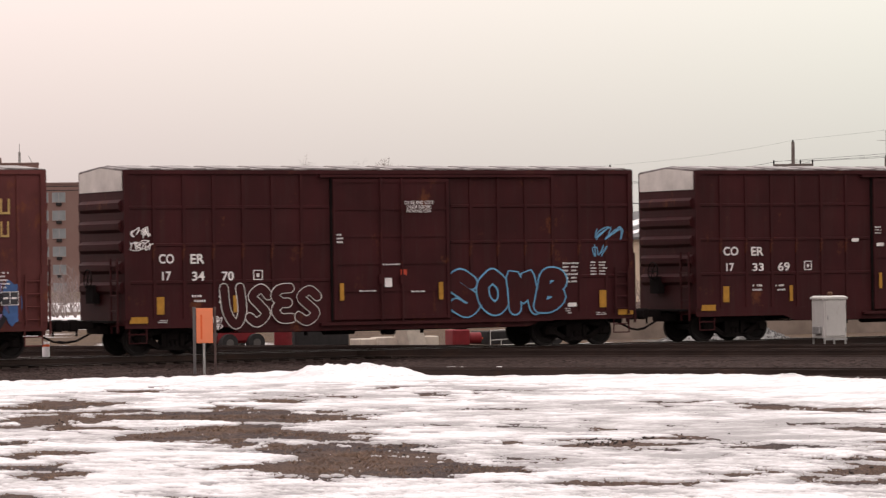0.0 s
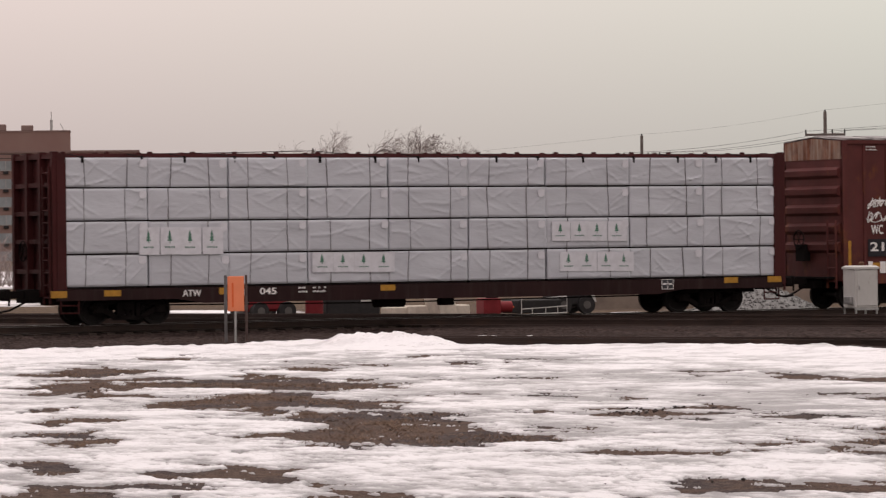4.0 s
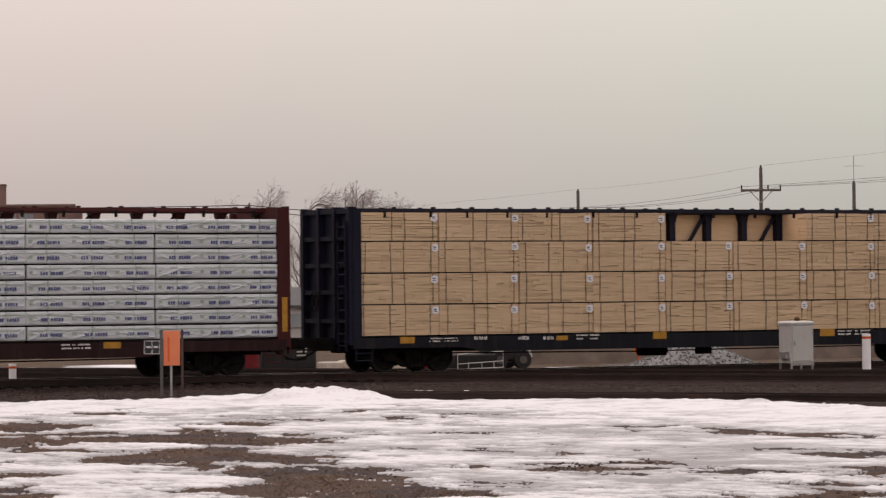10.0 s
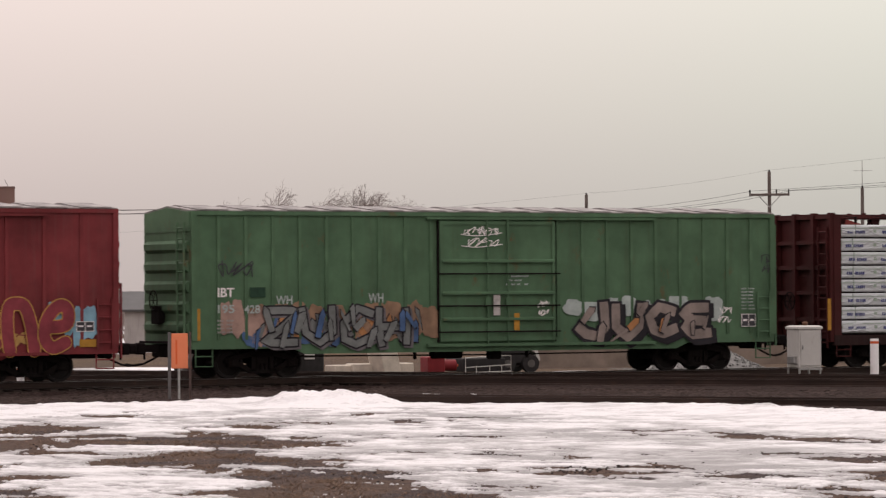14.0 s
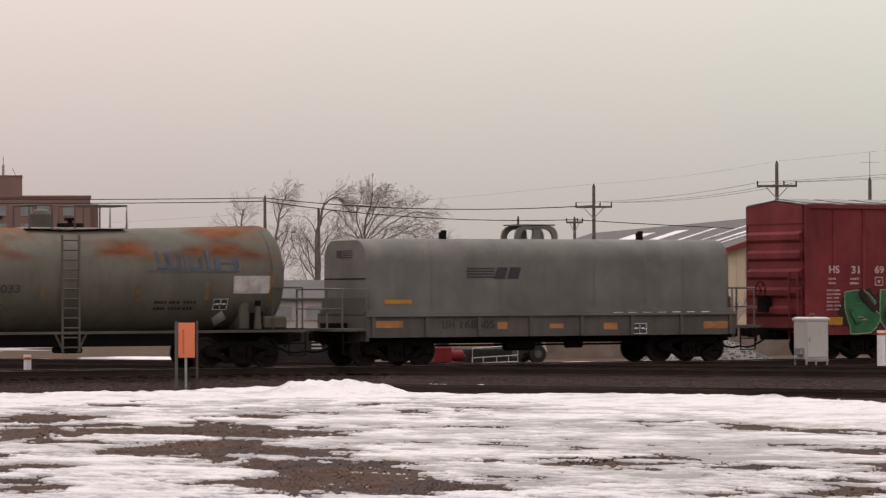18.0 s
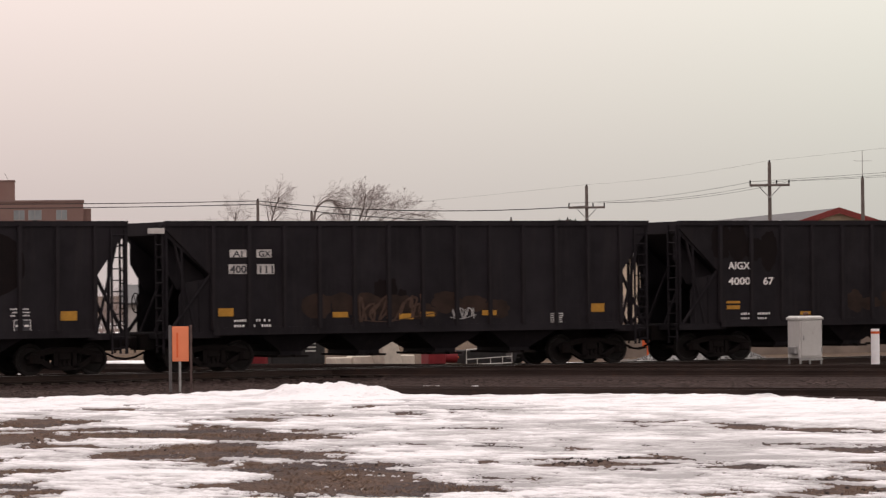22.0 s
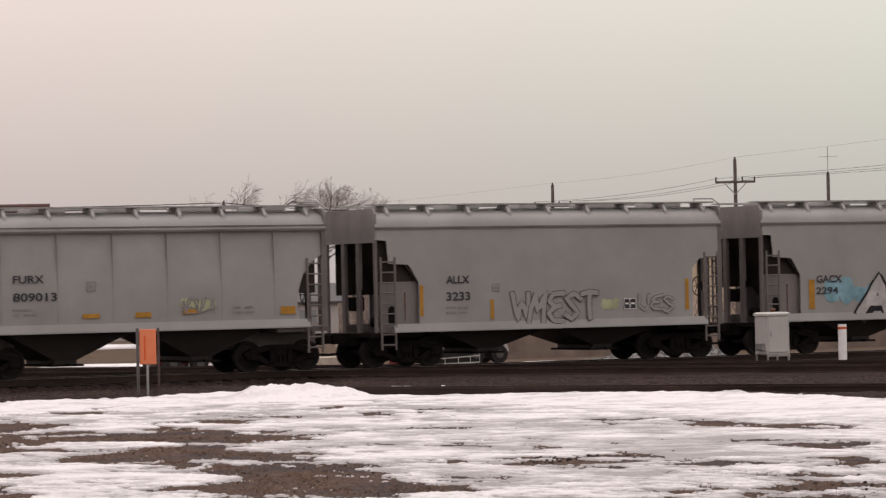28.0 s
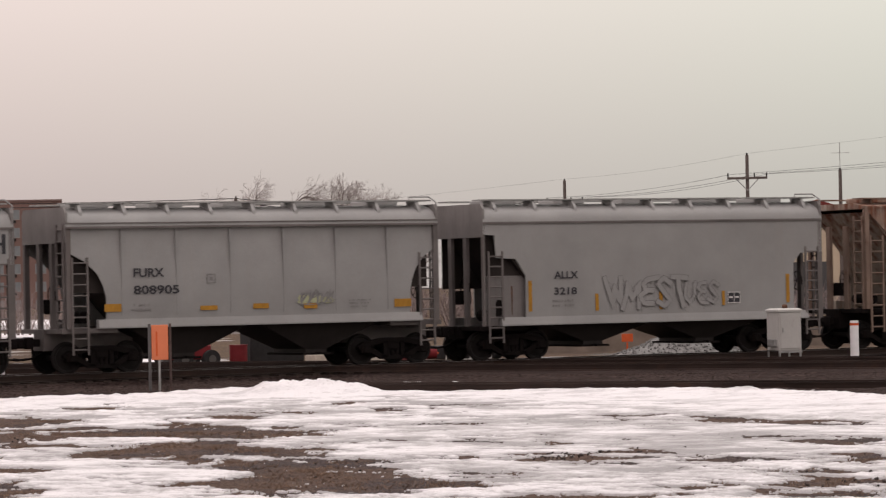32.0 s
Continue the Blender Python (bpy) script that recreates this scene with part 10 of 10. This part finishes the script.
tag.matrix_basis = pose(65.4, 108.0, GROUND, 0, 0, -20)
utility_pole(118.13, 180.84, 9.6, [(1.38, 1.2)], "grey wooden utility pole with one cross-arm")
utility_pole(118.39, 203.0, 8.85, [(1.40, 1.2)], "grey wooden utility pole with one cross-arm")
utility_pole(113.63, 164.6, 8.1, [], "slender grey pole carrying a thin antenna", r=0.11)
thing("radio_antenna", Mesh().tube((113.63, 164.6, 8.1), (113.63, 164.6, 9.6), 0.02, 6).tube((113.2, 164.85, 9.05), (114.1, 164.35, 9.05), 0.012, 5), M_GALV, "thin whip antenna with a cross bar on a pole", "antenna")
utility_pole(109.95, 235.61, 8.8, [], "grey wooden utility pole among bare trees")
utility_pole(126.23, 227.3, 7.25, [], "short grey utility pole", r=0.1)
utility_pole(129.78, 225.29, 7.2, [(0.3, 0.6)], "pale utility pole with a short arm")
utility_pole(113.45, 233.94, 7.9, [], "thin dark pole behind the trees", r=0.12)
cable([(60, 262, 10.0), (109.95, 235.61, 8.75), (118.39, 203.0, 7.55)], 0.5, 0.03, "dark overhead cable sagging between poles")
cable([(60, 262, 9.6), (109.95, 235.61, 8.5), (129.8, 225.3, 7.1), (170, 205, 6.0)], 0.5, 0.03, "dark overhead cable sagging between poles")
cable([(117.4, 203.6, 7.75), (117.25, 181.35, 8.45), (116.0, 120.0, 9.5)], 0.25, 0.010, "thin overhead line between cross-arms")
cable([(118.9, 202.7, 7.75), (118.6, 180.5, 8.45), (117.2, 120.0, 9.4)], 0.3, 0.010, "thin overhead line between cross-arms")
cable([(119.4, 202.4, 7.75), (119.2, 180.2, 8.45), (118.0, 120.0, 9.2)], 0.35, 0.010, "thin overhead line between cross-arms")
cable([(100, 240, 7.0), (118.39, 203.0, 8.95), (118.13, 180.84, 9.7), (117.0, 120.0, 11.6)], 0.2, 0.0045, "thin top line between pole heads")
winter_tree(124.9, 272.6, [[(0, 0), (0, 6), (0.05, 8.6), (0.3, 10.2)], [(0, 6.6), (-1.4, 7.9), (-2.5, 8.2)], [(0, 6.8), (1.4, 8.0), (2.3, 8.0)], [(0, 6.9), (-0.9, 8.6), (-1.6, 9.2)], [(0, 7.4), (-0.7, 8.3), (-1.2, 8.2)], [(0, 7.6), (0.9, 8.5), (1.4, 8.3)], [(0.05, 8.2), (-0.4, 9.2), (-0.5, 9.9)]],
            "thin leafless tree with drooping side twigs", 4, 0.1, 0.6)
winter_tree(127.6, 271.4, [[(0, 0), (0.05, 4), (0, 7.2), (0.25, 9), (0.5, 10.3), (0.95, 11.4)], [(0, 3.0), (0.7, 5.0), (0.6, 7.0)], [(0.05, 4.2), (1.0, 6.0), (1.5, 7.6)], [(0, 4.8), (0.4, 6.4), (1.0, 8.0)], [(0, 5.6), (-0.5, 7.2), (-1.0, 8.2)], [(0, 6.2), (0.7, 7.4), (1.3, 9.0)], [(0.2, 8.9), (-0.1, 10.2), (-0.3, 11.1)], [(0.3, 9.3), (1.0, 10.0), (1.65, 10.7)], [(0, 7.4), (-0.8, 8.4), (-1.5, 8.5)], [(0.05, 7.6), (0.8, 8.3), (1.5, 8.2)], [(0.45, 10.0), (0.2, 10.9), (0.35, 11.5)]],
            "slender leafless tree leaning with the wind", 9, 0.2, 0.8)
winter_tree(130.7, 270.0, [[(0, 0), (0, 7.6), (0.35, 9.0), (0.55, 10.2), (1.2, 11.0), (2.0, 11.1), (2.45, 10.6)], [(0, 2.6), (-0.9, 4.4), (-1.5, 6.6)], [(0, 3.2), (0.4, 5.2), (0.3, 7.6)], [(0, 3.6), (-0.5, 5.6), (-0.7, 7.8)], [(0, 4.2), (-1.3, 6.0), (-2.2, 7.8)], [(0, 5.0), (-1.0, 6.6), (-1.5, 8.4)], [(0, 5.6), (0.7, 7.0), (1.0, 8.6)], [(0, 6.4), (-0.7, 7.6), (-1.5, 8.9)], [(0, 6.6), (1.0, 7.8), (1.8, 8.8)], [(0.1, 8.0), (-0.45, 9.1), (-1.0, 9.6)], [(0.45, 9.3), (1.1, 10.0), (1.8, 9.95), (2.3, 9.3)], [(0.55, 10.1), (0.8, 10.9), (1.5, 11.5), (2.2, 11.4)]],
            "leafless tree bent over to one side like a hook", 21, 0.5, 0.9)
winter_tree(134.4, 268.4, [[(0, 0), (0, 5), (0, 7.5), (0.1, 9.3), (0.5, 10.4), (0.75, 11.6)], [(0, 5.5), (-1.0, 7.2), (-1.8, 8.6)], [(0, 6.0), (-1.6, 7.6), (-2.8, 8.3)], [(0, 6.2), (-0.6, 7.8), (-1.1, 9.2)], [(0, 6.4), (0.5, 7.6), (1.1, 8.8)], [(0, 6.6), (1.3, 7.6), (2.2, 8.5)], [(0, 6.7), (-0.2, 7.8), (0.2, 8.9)], [(0, 6.0), (2.0, 7.6), (3.6, 8.4)], [(0, 6.3), (2.8, 7.4), (5.4, 8.1)], [(0, 7.5), (0.9, 9.5), (1.8, 10.3), (2.6, 10.8)], [(0, 7.4), (1.2, 8.9), (2.8, 9.9), (3.8, 10.2)], [(0, 7.2), (1.5, 8.5), (3.6, 9.7), (4.8, 9.9), (5.8, 9.5)], [(0, 7.0), (2.6, 8.0), (4.2, 8.9), (5.3, 8.7)],
                            [(0, 7.3), (-0.6, 9.2), (-0.5, 10.5), (-0.2, 11.1)], [(0, 7.2), (-1.2, 8.6), (-1.8, 9.4)], [(0, 8.4), (0.7, 9.7), (1.2, 10.9), (1.6, 11.2)], [(0, 7.0), (-0.9, 7.9), (-2.1, 8.3)]],
            "broad leafless tree with long arching limbs", 41, 0.3, 1.0)
winter_tree(139.9, 265.5, [[(0, 0), (0.1, 3), (0.3, 5.2), (0.8, 6.6)], [(0, 3.5), (-0.9, 5.0), (-1.2, 6.0)], [(0.2, 4.2), (1.2, 5.4), (2.0, 6.0)]],
            "low leafless tree beside the warehouse", 61, 0.1, 1.0)
brick_building()
warehouse()


def low_shed(x, y, w, d, h, turn, wall, roof, label):
    """A low building beyond the tracks: walls, pitched roof, door and windows."""
    ob = thing("low_shed", None, None, label, "building", "sheds beyond the tracks")
    ob.matrix_basis = pose(x, y, GROUND, 0, 0, turn)
    part("wall", Mesh().prism([(-d / 2, 0), (-d / 2, h), (0, h + d * 0.12), (d / 2, h), (d / 2, 0)], -w / 2, w / 2, "x"), wall, ob)
    part("roof", Mesh().prism([(-d / 2 - 0.3, h - 0.02), (-d / 2 - 0.3, h + 0.1), (0, h + d * 0.12 + 0.18), (d / 2 + 0.3, h + 0.1), (d / 2 + 0.3, h - 0.02), (0, h + d * 0.12 + 0.05)], -w / 2 - 0.3, w / 2 + 0.3, "x"), roof, ob)
    part("door", Mesh().cbox(-w * 0.2, -w * 0.2 + 2.4, -d / 2 - 0.08, -d / 2 + 0.02, 0.05, min(2.6, h - 0.3), 0.03), M_ROOFGREY, ob)
    for k in range(3):
        px = w * (0.08 + 0.13 * k)
        wn = part("window", Mesh().box(px, px + w * 0.07, -d / 2 - 0.06, -d / 2 + 0.02, h * 0.45, h * 0.8), M_GLASS, ob)
        part("window_frame", Mesh().box(px - 0.1, px + w * 0.07 + 0.1, -d / 2 - 0.1, -d / 2, h * 0.45 - 0.12, h * 0.45), M_FRAME, wn)


M_SHEDWHITE = painted("dingy_white_siding", (0.42, 0.40, 0.38), vary=0.12)
for x, y, w, d, h, turn, wall, label in (
        (88, 190, 14, 8, 1.9, -25, M_SHEDWHITE, "dingy white low building with a grey roof"),):
    low_shed(x, y, w, d, h, turn, wall, M_ROOFGREY, label)


def brush_row(x0, y0, x1, y1, h, n, seed):
    """A belt of leafless scrub along the yard's far edge."""
    rnd = random.Random(seed)
    m = Mesh()
    for _ in range(n):
        t = rnd.random()
        p = Vector((x0 + (x1 - x0) * t + rnd.uniform(-2, 2), y0 + (y1 - y0) * t + rnd.uniform(-2, 2), GROUND))
        for _ in range(5):
            q = p + Vector((rnd.uniform(-1.2, 1.2), rnd.uniform(-1.2, 1.2), h * rnd.uniform(0.5, 1.0)))
            m.tube(p, q, 0.03, 3, 0.012, caps=False)
            for _ in range(3):
                a = p.lerp(q, rnd.uniform(0.4, 0.95))
                m.tube(a, a + Vector((rnd.uniform(-0.7, 0.7), rnd.uniform(-0.7, 0.7), rnd.uniform(0.1, 0.8))), 0.016, 3, 0.01, caps=False)
    thing("scrub", m, M_TWIG, "leafless grey-brown scrub along the far side", "scrub", kind="stuff")


brush_row(60, 215, 150, 165, 2.2, 350, 77)
brush_row(70, 290, 190, 230, 3.4, 350, 78)


# ---- travel of the train ----
def travelled(t):
    return float(np.interp(t, [r[0] for r in FINE], [r[1] for r in FINE]))


FINE = []
for k in range(len(TRAIN) - 1):
    (ta, sa), (tb, sb) = TRAIN[k], TRAIN[k + 1]
    va = (TRAIN[k + 1][1] - TRAIN[max(0, k - 1)][1]) / (TRAIN[k + 1][0] - TRAIN[max(0, k - 1)][0])
    kb = min(len(TRAIN) - 1, k + 2)
    vb = (TRAIN[kb][1] - sa) / (TRAIN[kb][0] - ta)
    for i in range(30):
        u = i / 30
        h = tb - ta
        FINE.append((ta + u * h, (2 * u ** 3 - 3 * u ** 2 + 1) * sa + (u ** 3 - 2 * u ** 2 + u) * h * va + (-2 * u ** 3 + 3 * u ** 2) * sb + (u ** 3 - u ** 2) * h * vb))
FINE.append(TRAIN[-1])


def motions():
    for car, u in CARS:
        walk(car, [(t, pose(s + u, YC, 0)) for t, s in TRAIN])
    # every wheelset rolls alike: key one of each place in the truck and let the others follow the same keys
    first = {}
    for k, ob in WHEELSETS:
        if k not in first:
            x = ob.matrix_basis.translation.x
            rows = []
            for i in range(481):
                t = i / 15
                rows.append((t, pose(x, 0, WHEEL_R, 0, math.degrees(travelled(t) / WHEEL_R) % 360.0, 0)))
            walk(ob, rows)
            first[k] = ob
        else:
            ob.rotation_mode = "QUATERNION"
            keys = ob.animation_data_create()
            keys.action = first[k].animation_data.action
            keys.action_slot = first[k].animation_data.action_slot


motions()
